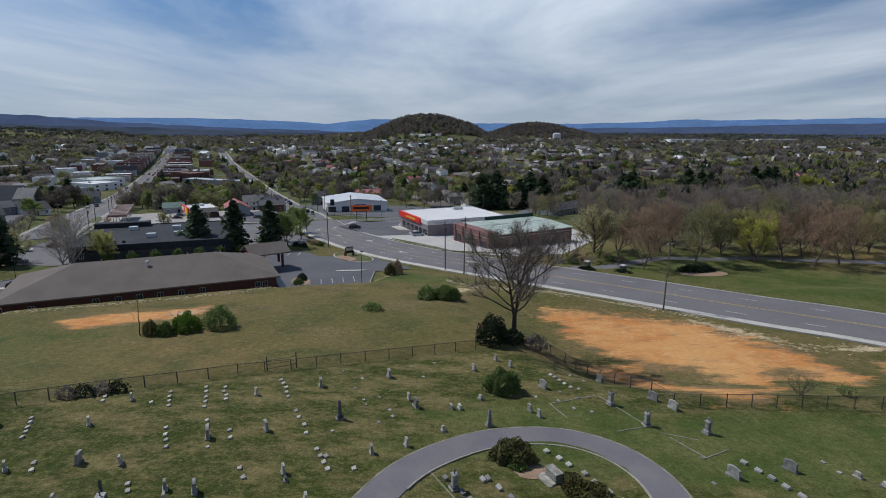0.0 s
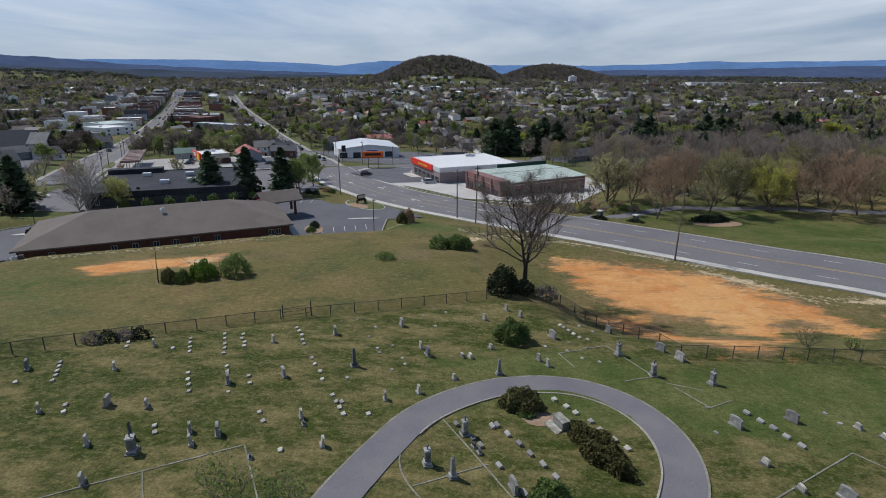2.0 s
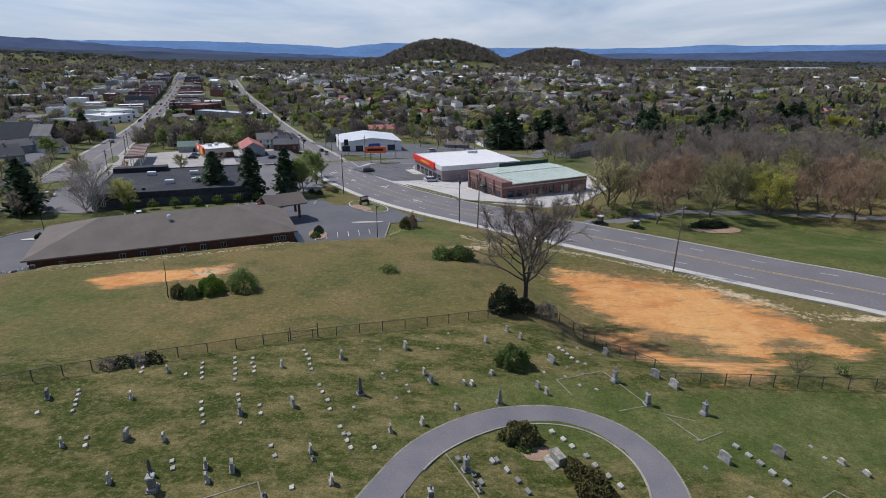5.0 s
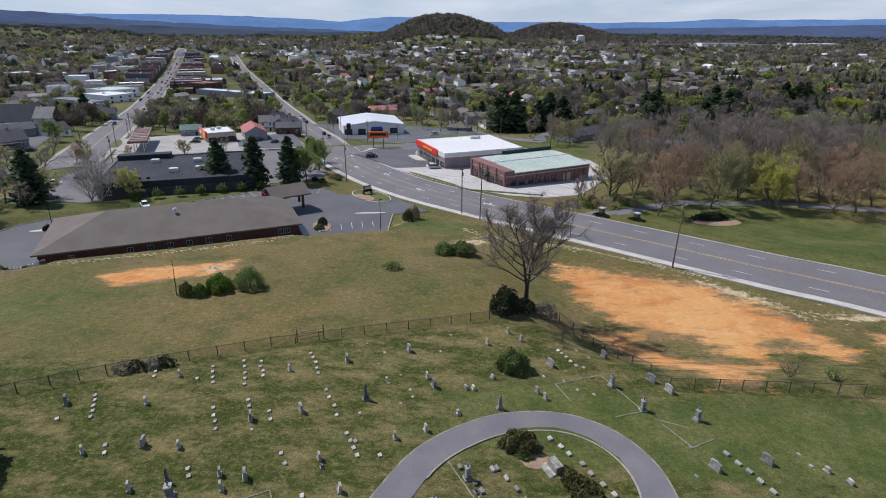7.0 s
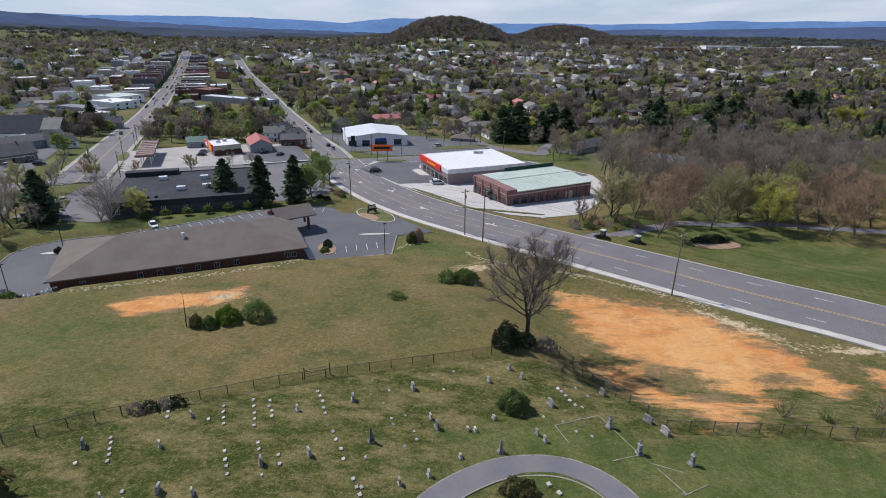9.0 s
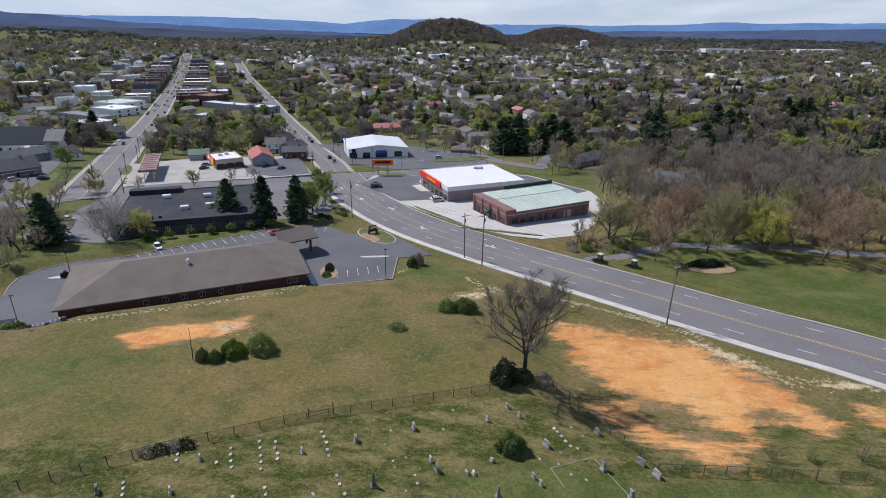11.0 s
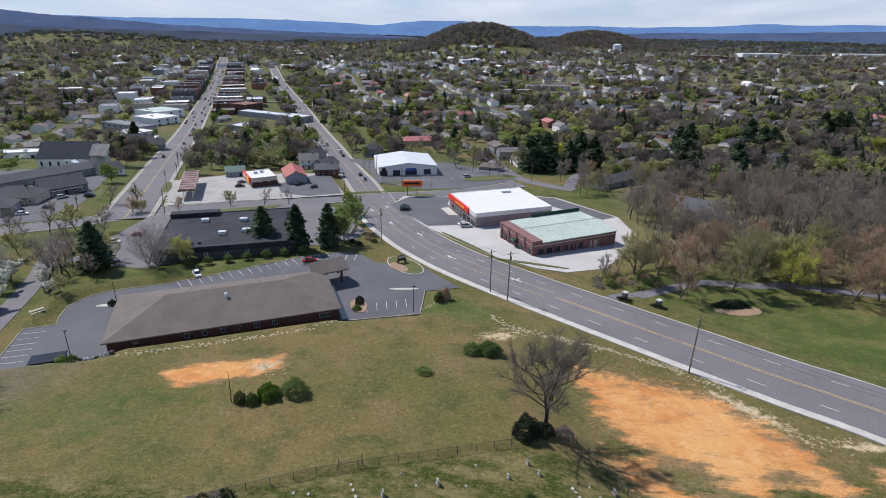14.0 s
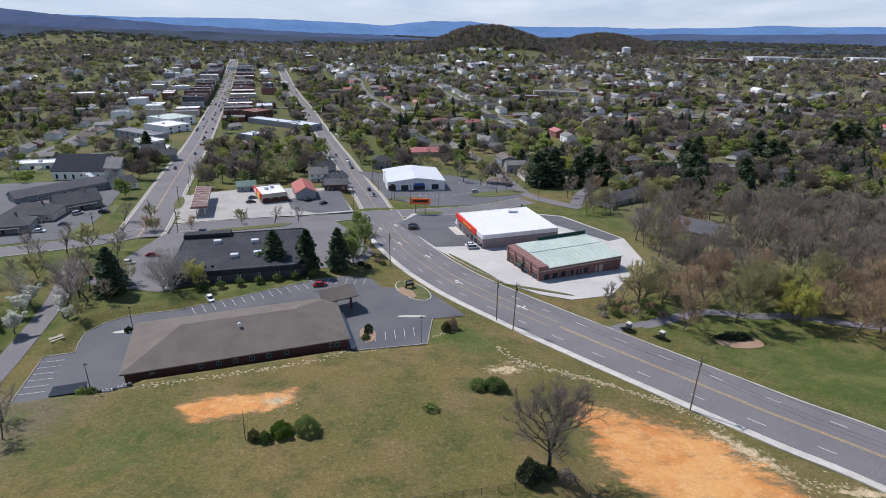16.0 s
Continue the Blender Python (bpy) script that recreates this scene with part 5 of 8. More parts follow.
def pedestal(h, w, mat, label, urn=True):
    ob = empty("pedestal_monument", Matrix.Identity(4), label, "grave monument", "pedestal monuments of the cemetery")
    part("step", boxed(-w * 1.3, w * 1.3, -w * 1.1, w * 1.1, -0.25, 0.28, bevel=0.03), M["granite"], ob)
    part("plinth", boxed(-w, w, -w * 0.85, w * 0.85, 0.28, 0.7, bevel=0.04), M["granite"], ob)
    part("die", boxed(-w * 0.72, w * 0.72, -w * 0.62, w * 0.62, 0.7, h * 0.8, bevel=0.04), M[mat], ob)
    part("cap", boxed(-w * 0.9, w * 0.9, -w * 0.8, w * 0.8, h * 0.8, h * 0.9, bevel=0.04), M[mat], ob)
    if urn:
        bm = bmesh.new()
        for a, b, r0, r1 in ((0.9, 0.96, 0.12, 0.09), (0.96, 1.12, 0.09, 0.2), (1.12, 1.2, 0.2, 0.06)):
            tube(bm, (0, 0, h * a), (0, 0, h * b), r0, r1, 8)
        part("urn", bm, M[mat], ob)
    return ob


def marker(w, d, h, mat, label="low pale grave marker set in the grass"):
    ob = empty("grave_marker", Matrix.Identity(4), label, "grave marker", "low grave markers of the cemetery")
    bm = bmesh.new()
    fs = box(bm, -w / 2, w / 2, -d / 2, d / 2, -0.15, h, bevel=0.0)
    for v in bm.verts:
        if v.co.z > 0 and v.co.y < 0:
            v.co.z -= h * 0.35
    bmesh.ops.bevel(bm, geom=list(bm.edges), offset=0.02, segments=1, affect="EDGES")
    part("stone", bm, M[mat], ob)
    return ob


grave_rnd = random.Random(5)


def set_down(proto, spots, turn=ROW_TURN, jitter=6.0, lean=3.0, first=True, size=0.72):
    for i, (x, y) in enumerate(spots):
        m = pose(x, y, gz_at(x, y), grave_rnd.gauss(0, lean), grave_rnd.gauss(0, lean), turn + grave_rnd.gauss(0, jitter))
        m = m @ Matrix.Diagonal((size, size, size, 1))
        if first and i == 0:
            proto.matrix_basis = m
        else:
            copy_thing(proto, m).scale = (size, size, size)


set_down(slab(1.15, 1.35, 0.34, "granite"), [(-40.7, 46.8), (-29.2, 40.7), (-16.1, 47.6), (-18.2, 37.1), (-13.5, 58.8), (-6.1, 62.1), (-2.5, 53.9), (-20.8, 45.7)])
set_down(slab(0.75, 1.15, 0.26, "marble", label="weathered white marble headstone leaning slightly in the grass"),
         [(-34, 39.2), (-32.6, 47.5), (-25.7, 40.7), (-19.6, 35.6), (-24.7, 30.6), (-9.7, 36.1), (-12.4, 40.1), (-19.8, 55.9), (-3.3, 55.6), (-5.8, 43.9), (-2.9, 45.4), (-20.5, 37.3), (4.1, 64.6), (7.1, 68.0), (8.7, 65.9), (9.4, 53.7), (10.2, 52.4), (-27.2, 34.9), (-31.8, 53.4)])
set_down(slab(1.7, 1.25, 0.36, "granite", label="broad grey granite headstone on a wide base"), [(11.8, 59.8), (19.6, 64.3), (23.5, 57.3), (24.9, 55.2), (24.6, 41.8), (30.2, 43.2), (27.9, 32.5), (4.6, 31.9)], lean=1.0, size=0.68)
set_down(slab(0.8, 0.7, 0.3, "marble", label="short pale headstone tilted back on its base"), [(4.4, 56.2), (1.3, 53.8), (2.1, 53.7), (0.4, 48.6), (24.2, 36.3), (25.2, 33.3), (36.5, 40.8), (35.4, 42.3)], lean=7)
set_down(obelisk(2.9, 0.42, "granite_dark", "dark polished granite obelisk on a square step"), [(-9.8, 50.6)], lean=0.5, size=0.72)
set_down(obelisk(3.1, 0.5, "granite", "grey granite obelisk on a stepped base"), [(4.9, 50.0), (0.4, 33.0)], lean=0.5, size=0.58)
set_down(pedestal(2.6, 0.55, "granite", "grey granite pedestal monument with an urn"), [(18.4, 55.8), (20.7, 51.2), (26.1, 49.8), (-1.5, 34.4), (1.3, 38.6)], lean=0.5, size=0.58)
set_down(pedestal(3.2, 0.85, "granite", "large grey granite family monument with an urn"), [(-23.4, 34.3)], lean=0.5, size=0.47)
set_down(obelisk(2.7, 0.36, "granite_dark", "slim dark granite spire on a square step"), [(-24.6, 36.2)], lean=0.5, size=0.55)
low_stone = marker(0.62, 0.5, 0.26, "marble")
rows_of_markers = [((-25.9, 57.5), (-23.8, 52.3), 5), ((-23.9, 57.7), (-22.4, 54.0), 4), ((-18.4, 60.5), (-16.2, 55.5), 5), ((-29.0, 55.8), (-27.4, 52.3), 4), ((-25.3, 47.3), (-23.7, 43.8), 4),
                   ((-38.6, 48.5), (-36.7, 44.7), 5), ((-14.5, 52.0), (-12.3, 47.2), 4), ((-10.7, 44.0), (-9.0, 41.0), 4), ((13.4, 63.9), (15.0, 60.1), 5)]
spots_ = [(a[0] + (b[0] - a[0]) * i / (n - 1) + grave_rnd.gauss(0, 0.06), a[1] + (b[1] - a[1]) * i / (n - 1) + grave_rnd.gauss(0, 0.1)) for a, b, n in rows_of_markers for i in range(n)]
spots_ += [(-22.3, 49.1), (-21.8, 48.0), (-19.4, 47.2), (-18.8, 45.8), (-16.1, 40.6), (-15.3, 39.2), (-35, 54), (-34.6, 52.9), (-39.7, 44), (-32.6, 40.4), (-32, 39.3), (-23.6, 37.8), (-23.1, 36.9), (-29.6, 52.9), (-12.7, 35.3), (-9.6, 43.0), (-6.9, 41.1)]
set_down(low_stone, spots_, jitter=8)
set_down(marker(0.55, 0.38, 0.16, "granite", "low grey grave marker almost level with the grass"),
         [(-11.8, 63.7), (-9.2, 61.5), (-9.5, 58.4), (-6.5, 56.0), (-8.1, 55.2), (-7.7, 54.0), (-10, 47.8), (-5.1, 52.8), (-4.7, 51.4), (-5.9, 50.0), (-3.7, 65.6), (-2, 62.3), (-0.8, 66.9), (15.9, 59.7), (16, 64.8), (15.9, 53.8), (23.5, 44.9), (22.4, 40.6), (34.1, 44.8), (34.3, 43.0), (14.2, 54.6), (12.9, 56.4), (15.2, 57.2), (-20.1, 44.0), (13.5, 58.6), (10.6, 57.2), (17.2, 62.8)])
set_down(marker(0.75, 0.55, 0.36, "marble", "sloping white marble grave marker"), [(9.6, 45.1), (10.5, 43.9), (11.1, 42.8), (12.1, 41.4), (12.6, 40.1), (13.4, 38.7), (14.1, 37.5)], jitter=3)
set_down(marker(0.85, 0.42, 0.42, "granite", "low grey granite block marker"), [(4.0, 40.1), (3.6, 39.9), (4.8, 38.8), (5.6, 37.5), (6.3, 36.2), (7.1, 34.9), (7.8, 33.4), (0.6, 40.0), (1.9, 38.0), (2.5, 37.0), (3.8, 34.5), (5.3, 31.5), (26.7, 44.1), (27.2, 42.7), (27.7, 41.6), (28.1, 40.3), (28.6, 39.0)], jitter=3)
set_down(slab(0.5, 0.55, 0.2, "granite_dark", label="small dark headstone in the grass"), [(-11.9, 39.0), (2.0, 36.9), (2.4, 36.1), (-14.6, 34.2)])

# boxed tomb with its stone step
tomb = empty("tomb", pose(9.4, 40.5, gz_at(9.4, 40.5), 0, 0, ROW_TURN) @ Matrix.Diagonal((0.62, 0.62, 0.62, 1)), "large boxed granite tomb with a pale step before it", "tomb")
part("body", boxed(-1.15, 1.15, -0.55, 0.55, -0.2, 1.25, bevel=0.04), M["granite"], tomb)
part("lid", boxed(-1.25, 1.25, -0.65, 0.65, 1.25, 1.42, bevel=0.04), M["marble"], tomb)
part("step", boxed(-1.5, 1.5, -1.75, -1.15, -0.2, 0.25, bevel=0.03), M["marble"], tomb)
part("step", boxed(-1.4, 1.4, -1.15, -0.65, -0.2, 0.4, bevel=0.03), M["marble"], tomb)
bm = bmesh.new()
ring = [bm.verts.new((7.6 + 1.5 * math.cos(a) * (1 + 0.2 * math.sin(3 * a)), 41.6 + 1.2 * math.sin(a), 0)) for a in np.linspace(0, 6.1, 18)]
for v in ring:
    v.co.z = gz_at(v.co.x, v.co.y) + 0.05
bm.faces.new(ring)
tagged(part("mulch_bed", bm, M["mulch"]), "bare reddish mulch bed beside the tomb", "flower bed")

# drive looping through the graves
LOOP = spline([Vector((x, y, gz_at(x, y) + 0.05)) for x, y in ((-15, 4), (-10, 20), (-7.4, 29.5), (-6.2, 32.8), (-4.9, 36), (-2.9, 40.3), (-0.3, 43.5), (3.9, 46.6), (8.1, 47.9), (12.1, 47.6), (15.4, 45.5), (17.4, 42), (17.9, 38.4), (17.5, 35.2), (16.3, 32), (13, 26), (8, 18), (2, 6))], 0.7)
for p in LOOP:
    p.z = gz_at(p.x, p.y) + 0.07
drive = tagged(part("path_loop_drive", ribbon(LOOP, -1.6, 1.4, 0.0, 0.3), M["asphalt_path"]), "narrow grey asphalt drive looping through the graves", "drive", kind="structure")
part("kerb", ribbon([p for p in LOOP if 38.5 < p.y or p.x > 10], 1.4, 1.55, 0.10, 0.35), M["kerb_stone"], drive)
part("verge_edge", ribbon(LOOP, -1.78, -1.6, 0.012, 0.3), M["old_concrete"], drive)


def plot_kerb(points, w=0.11, h=0.05, label="weathered concrete kerb round a family plot"):
    line = spline([Vector((x, y, 0)) for x, y in points], 0.8) if len(points) > 2 else [Vector((*points[0], 0)).lerp(Vector((*points[1], 0)), i / 12) for i in range(13)]
    for p in line:
        p.z = gz_at(p.x, p.y)
    tagged(part("plot_kerb", ribbon(line, -w / 2, w / 2, h, 0.4), M["old_concrete"]), label, "kerb", "plot kerbs of the cemetery")


for pts in (((-26.6, 28.9), (-15.6, 35.8)), ((-15.6, 35.8), (-12.4, 29.6)), ((-21.5, 32.2), (-19.3, 28.2)), ((11.8, 55.6), (17.6, 58.1)), ((17.6, 58.1), (20.8, 51.0)), ((20.8, 51.0), (17.3, 49.6)), ((11.8, 55.6), (13.0, 52.3)),
            ((32.3, 38.4), (21.9, 31.6)), ((32.3, 38.4), (36.0, 33.0)), ((-0.7, 41.2), (5.2, 29.6)), ((3.0, 34.7), (-2.4, 31.8)), ((21.5, 49.6), (24.6, 48.4)), ((22.0, 48.8), (23.8, 44.9)), ((23.8, 44.9), (26.6, 46.6))):
    plot_kerb(pts)
plot_kerb(((-1.6, 40.2), (-3.2, 37.6), (-3.6, 34.6), (-2.6, 31.8), (-0.6, 29.4), (2.0, 27.6)), label="curved concrete kerb inside the loop")

# chain-link fence on steel posts
FENCE_W = [(-62, 38.5), (-44.5, 49.9), (-35.4, 55.7), (-24.0, 62.0), (-12.6, 66.4), (-0.8, 70.2), (7.5, 73.0), (14.2, 79.5)]
FENCE_E = [(14.2, 79.5), (17.5, 74.5), (20.5, 67.5), (22.6, 62.0), (25.2, 55.8), (31, 56.0), (42, 56.2), (51, 56.2), (75, 56.4)]


def link_material():
    m = material("chain_link_wire", (0.035, 0.035, 0.033), 0.6, 0.1)
    n, l = m.node_tree.nodes, m.node_tree.links
    tr, ms = n.new("ShaderNodeBsdfTransparent"), n.new("ShaderNodeMixShader")
    ms.inputs[0].default_value = 0.2
    out = n["Material Output"]
    l.new(tr.outputs[0], ms.inputs[1])
    l.new(n["Principled BSDF"].outputs[0], ms.inputs[2])
    l.new(ms.outputs[0], out.inputs[0])
    return m


LINK = link_material()


def chain_fence(corners, label, gap=2.9, h=1.35):
    ob = empty("chain_link_fence", Matrix.Identity(4), label, "fence")
    pts = []
    for (ax, ay), (bx, by) in zip(corners, corners[1:]):
        n = max(1, round(math.hypot(bx - ax, by - ay) / gap))
        pts += [(ax + (bx - ax) * i / n, ay + (by - ay) * i / n) for i in range(n)]
    pts.append(corners[-1])
    post_mesh = None
    for i, (x, y) in enumerate(pts):
        if post_mesh is None:
            po = part("post", tubed((0, 0, -0.3), (0, 0, h + 0.08), 0.06, 0.06, 6), M["steel"], ob)
            post_mesh = po.data
        else:
            po = new("post", post_mesh)
            po.parent = ob
        po.location = (x, y, gz_at(x, y))
    mesh_ = bmesh.new()
    for (ax, ay), (bx, by) in zip(pts, pts[1:]):
        a, b = Vector((ax, ay, gz_at(ax, ay))), Vector((bx, by, gz_at(bx, by)))
        up = Vector((0, 0, h))
        part("top_rail", tubed(a + up, b + up, 0.034, 0.034, 5), M["steel"], ob)
        mesh_.faces.new([mesh_.verts.new(v) for v in (a + Vector((0, 0, 0.05)), b + Vector((0, 0, 0.05)), b + up, a + up)])
    part("wire_mesh", mesh_, LINK, ob, "grey chain-link wire mesh")
    return ob


chain_fence(FENCE_W, "low chain-link fence on steel posts along the graveyard")
chain_fence(FENCE_E, "low chain-link fence on steel posts above the clay lot", 2.7, 1.5)
gate = empty("gate", pose(-20.9, 63.5, gz_at(-20.9, 63.5), 0, 0, 26), "steel tube gate in the chain-link fence", "gate")
for xx in (-0.1, 3.4):
    part("gate_post", tubed((xx, 0, -0.3), (xx, 0, 1.9), 0.07, 0.07, 8), M["steel"], gate)
for zz_ in (0.35, 0.85, 1.35):
    part("gate_rail", tubed((-0.1, 0, zz_), (3.4, 0, zz_), 0.03, 0.03, 6), M["steel"], gate)


# ---- shrubs of the graveyard and field ----
def shrub(x, y, rx, ry, rz, leaf, label, n=900, size=0.13, seed=None, turn=0.0, name="shrub", sink=0.0):
    s = seed if seed is not None else int(abs(x * 13 + y * 7))
    w, c = shrub_soup(s, rx, ry, rz, n, size)
    ob = tree_thing(name, w, c, M["bark_dark"], [LEAF[leaf]], label, "shrub")
    ob.matrix_basis = turned(x, y, gz_at(x, y) - sink, turn)
    return ob


shrub(6.4, 43.4, 1.75, 1.35, 1.7, "yew", "dark olive yew bush browning on one side", 4200, 0.085)
shrub(11.6, 36.4, 1.15, 3.4, 1.75, "yew", "long clipped yew hedge browning inside", 7000, 0.085, turn=27)
shrub(7.0, 30.6, 1.3, 1.3, 1.5, "shrub", "rounded green bush by the drive", 3000, 0.085)
shrub(7.1, 58.6, 2.0, 1.7, 2.2, "shrub", "loose dark green bush among the graves", 3000, 0.10)
shrub(6.7, 42.0, 0.8, 0.6, 0.5, "shrub", "low green plants at the foot of the yew", 400, 0.09)
for k in range(4):
    shrub(-38.6 + 1.3 * k, 53.6 + 0.75 * k, 1.1, 0.8, 1.15, "dark" if k % 2 else "twig", "scraggly dark brush grown through the fence", 300, 0.10)
shrub(-38.9, 81.4, 2.0, 1.8, 2.5, "bright", "bright green rounded bush in the field", 3600, 0.10)
shrub(-41.2, 79.3, 1.2, 1.2, 1.8, "shrub", "olive bush in the field", 1700, 0.09)
shrub(-43.4, 79.4, 1.1, 1.0, 2.0, "yew", "dark cedar bush in the field", 2000, 0.08)
shrub(-34.3, 82.6, 2.3, 2.0, 3.2, "shrub", "loose pale green bush in the field", 3200, 0.09)
shrub(-11.8, 92.4, 1.6, 1.4, 1.3, "shrub", "thin olive bush in the open field", 380, 0.12)
shrub(0.8, 103.0, 2.7, 2.2, 2.2, "shrub", "dense dark green bush in the field", 4200, 0.11)
shrub(-2.9, 102.2, 1.7, 1.7, 2.3, "shrub", "thin bush beside a denser one", 800, 0.15)
shrub(-12.6, 131.2, 1.2, 1.2, 2.6, "yew", "small rusty tree by the motel drive", 900, 0.16)
shrub(-11.2, 133.2, 1.3, 1.3, 3.2, "twig_red", "small reddish tree by the motel drive", 900, 0.16)
shrub(7.2, 74.6, 2.1, 2.0, 3.6, "dark", "dark cedar leaning by the bare tree", 3600, 0.11)
shrub(10.2, 76.4, 1.7, 1.5, 1.9, "dark", "dark evergreen brush at the foot of the bare tree", 1000, 0.15)
shrub(13.6, 77.0, 1.8, 1.5, 2.0, "twig", "bare thorny brush by the fence corner", 700, 0.12)
for bx_, by_, hh in ((41.5, 60.2, 3.6), (53.5, 60.4, 4.2), (46.5, 59.8, 2.2)):
    w, c = broadleaf(int(bx_), hh, 0.5, 0.05, 260, 1 if hh < 3 else 0, 0.1, 6, 0.05, 0.02, 4)
    ob = tree_thing("bush", w, c, M["bark"], [LEAF["twig_red" if hh > 3 else "spring"], LEAF["spring"]], "bare many-stemmed bush by the fence", "shrub")
    ob.matrix_basis = turned(bx_, by_, gz_at(bx_, by_), 0)
w, c = broadleaf(77, 4.6, 0.5, 0.05, 420, 2, 0.075, 7, 0.2, 0.012, 3)
ob = tree_thing("young_tree", w, c, M["bark"], [LEAF["twig"], LEAF["spring"]], "young tree with sparse fresh leaves in the graveyard", "tree")
ob.matrix_basis = turned(-14.0, 28.4, gz_at(-14.0, 28.4), 0)
w, c = broadleaf(78, 4.2, 0.5, 0.05, 380, 2, 0.075, 7, 0.2, 0.012, 3)
ob = tree_thing("young_tree", w, c, M["bark"], [LEAF["twig"], LEAF["spring"]], "young tree with sparse fresh leaves in the graveyard", "tree")
ob.matrix_basis = turned(-10.2, 28.0, gz_at(-10.2, 28.0), 40)
w, c = conifer(9, 7.5, 2.2, 18)
ob = tree_thing("cedar", w, c, M["bark_dark"], [LEAF["yew"]], "dark rusty cedar at the graveyard edge", "tree")
ob.matrix_basis = turned(-43.6, 37.2, gz_at(-43.6, 37.2), 0)

# the big bare tree at the fence corner
w, c = broadleaf(33, 18.0, 0.44, 0.32, 22000, 0, 0.1, 11, 0.04, 0.010, 2, 4, rise=0.6, fork=0.22)
ob = tree_thing("bare_tree", w, c, M["bark_dark"], [LEAF["twig_dark"]], "big bare tree with a forked trunk at the fence corner", "tree")
ob.matrix_basis = turned(10.6, 77.6, gz_at(10.6, 77.6), 30)

# dead stem by the field bushes
stem = Soup()
stem.pipe(limb_points(random.Random(5), (0, 0, -0.3), (-0.25, 0.05, 1), 6.2, 0.0, 6), 0.10, 0.03, 6)
for k in range(5):
    stem.pipe(limb_points(random.Random(50 + k), (-0.25 * (1.6 + 0.8 * k) * 0.9, 0, 1.6 + 0.8 * k), (math.cos(k * 2.3), math.sin(k * 2.3), 0.5), 0.9, 0.0, 3), 0.03, 0.01, 4)
dead = empty("dead_tree", turned(-44.9, 79.2, gz_at(-44.9, 79.2), 0), "thin dead leaning tree stem beside the field bushes", "tree")
w_ = new("trunk", stem.mesh("trunk", [M["bark_dark"]]))
w_.parent = dead

# pale broken stone along the field's edges
rub = random.Random(12)
stones_v, stones_f = [], []
for n_, pts, wide, big_ in ((360, ((-77, 94), (-62, 100.4), (-43.5, 109.2), (-28.5, 122), (-18.5, 129), (-9.5, 131)), 0.55, 0.26), (330, ((1, 124), (6, 116.4), (17, 112), (29, 108.2), (38, 105.8), (48, 97.6)), 0.7, 0.30), (120, ((44, 97), (52, 86), (58.5, 82.6), (67, 83.4), (72, 81)), 1.6, 0.2), (90, ((-47, 91), (-40.5, 94)), 1.9, 0.2)):
    seg = [Vector((*p, 0)) for p in pts]
    lens = [(q - p).length for p, q in zip(seg, seg[1:])]
    for k in range(n_):
        s_ = rub.random() ** 1.0 * sum(lens)
        i = 0
        while s_ > lens[i]:
            s_ -= lens[i]
            i += 1
        p = seg[i].lerp(seg[i + 1], s_ / lens[i])
        off = rub.gauss(0, wide)
        d = (seg[i + 1] - seg[i]).normalized()
        x, y = p.x - d.y * off, p.y + d.x * off
        r = big_ * rub.uniform(0.35, 1.25)
        z, base = gz_at(x, y), len(stones_v)
        a = rub.uniform(0, 6.28)
        for zz_, sc in ((-0.1, 1.0), (0.35, 0.7)):
            for j in range(5):
                an = a + j * 1.2566
                stones_v.append((x + math.cos(an) * r * sc * rub.uniform(0.75, 1.2) * 1.3, y + math.sin(an) * r * sc * rub.uniform(0.75, 1.2), z + zz_ * r * rub.uniform(0.7, 1.3)))
        for j in range(5):
            stones_f.append((base + j, base + (j + 1) % 5, base + 5 + (j + 1) % 5, base + 5 + j))
        stones_f.append(tuple(base + 5 + j for j in range(5)))
tagged(from_arrays("rubble", stones_v, stones_f, [M["rubble"]]), "pale broken limestone scattered along the field edge", "rubble", kind="stuff")

# ---- kerbs round the motel lot ----
def kerb_line(points, pad, parent):
    line = []
    for (ax, ay), (bx, by) in zip(points, points[1:]):
        n = max(1, int(math.hypot(bx - ax, by - ay) / 2))
        line += [Vector((ax + (bx - ax) * i / n, ay + (by - ay) * i / n, 0)) for i in range(n)]
    line.append(Vector((*points[-1], 0)))
    for p in line:
        p.z = pad_height(pad, p.y)
    part("kerb", ribbon(line, -0.12, 0.12, 0.15, 0.4), M["kerb_stone"], parent)


kerb_line([(-101.5, 88), (-109, 106.5), (-103, 109.5), (-105.5, 114), (-107.4, 119.5), (-106.2, 125), (-103, 129.3), (-98, 132.3), (-91.5, 135), (-82, 142.7), (-61, 161), (-50, 167), (-41, 166)], "motel_lot", motel_lot)
kerb_line([(-17.5, 140), (-17, 125.5), (-34.5, 119.8)], "motel_lot", motel_lot)
kerb_line([(23, 157.5), (14, 160), (3, 168), (-8, 180)], "store_lot", store_lot)

# ---- yards: painted bays, islands, dark asphalt ----
def overlay(name, poly, pad, mat, up, label, kind="structure", category="pavement"):
    bm = bmesh.new()
    bm.faces.new([bm.verts.new((x, y, pad_height(pad, y) + up)) for x, y in poly])
    bmesh.ops.triangulate(bm, faces=bm.faces)
    if sum(f.normal.z * f.calc_area() for f in bm.faces) < 0:
        bmesh.ops.reverse_faces(bm, faces=bm.faces)
    return tagged(part(name, bm, mat), label, category, kind=kind)


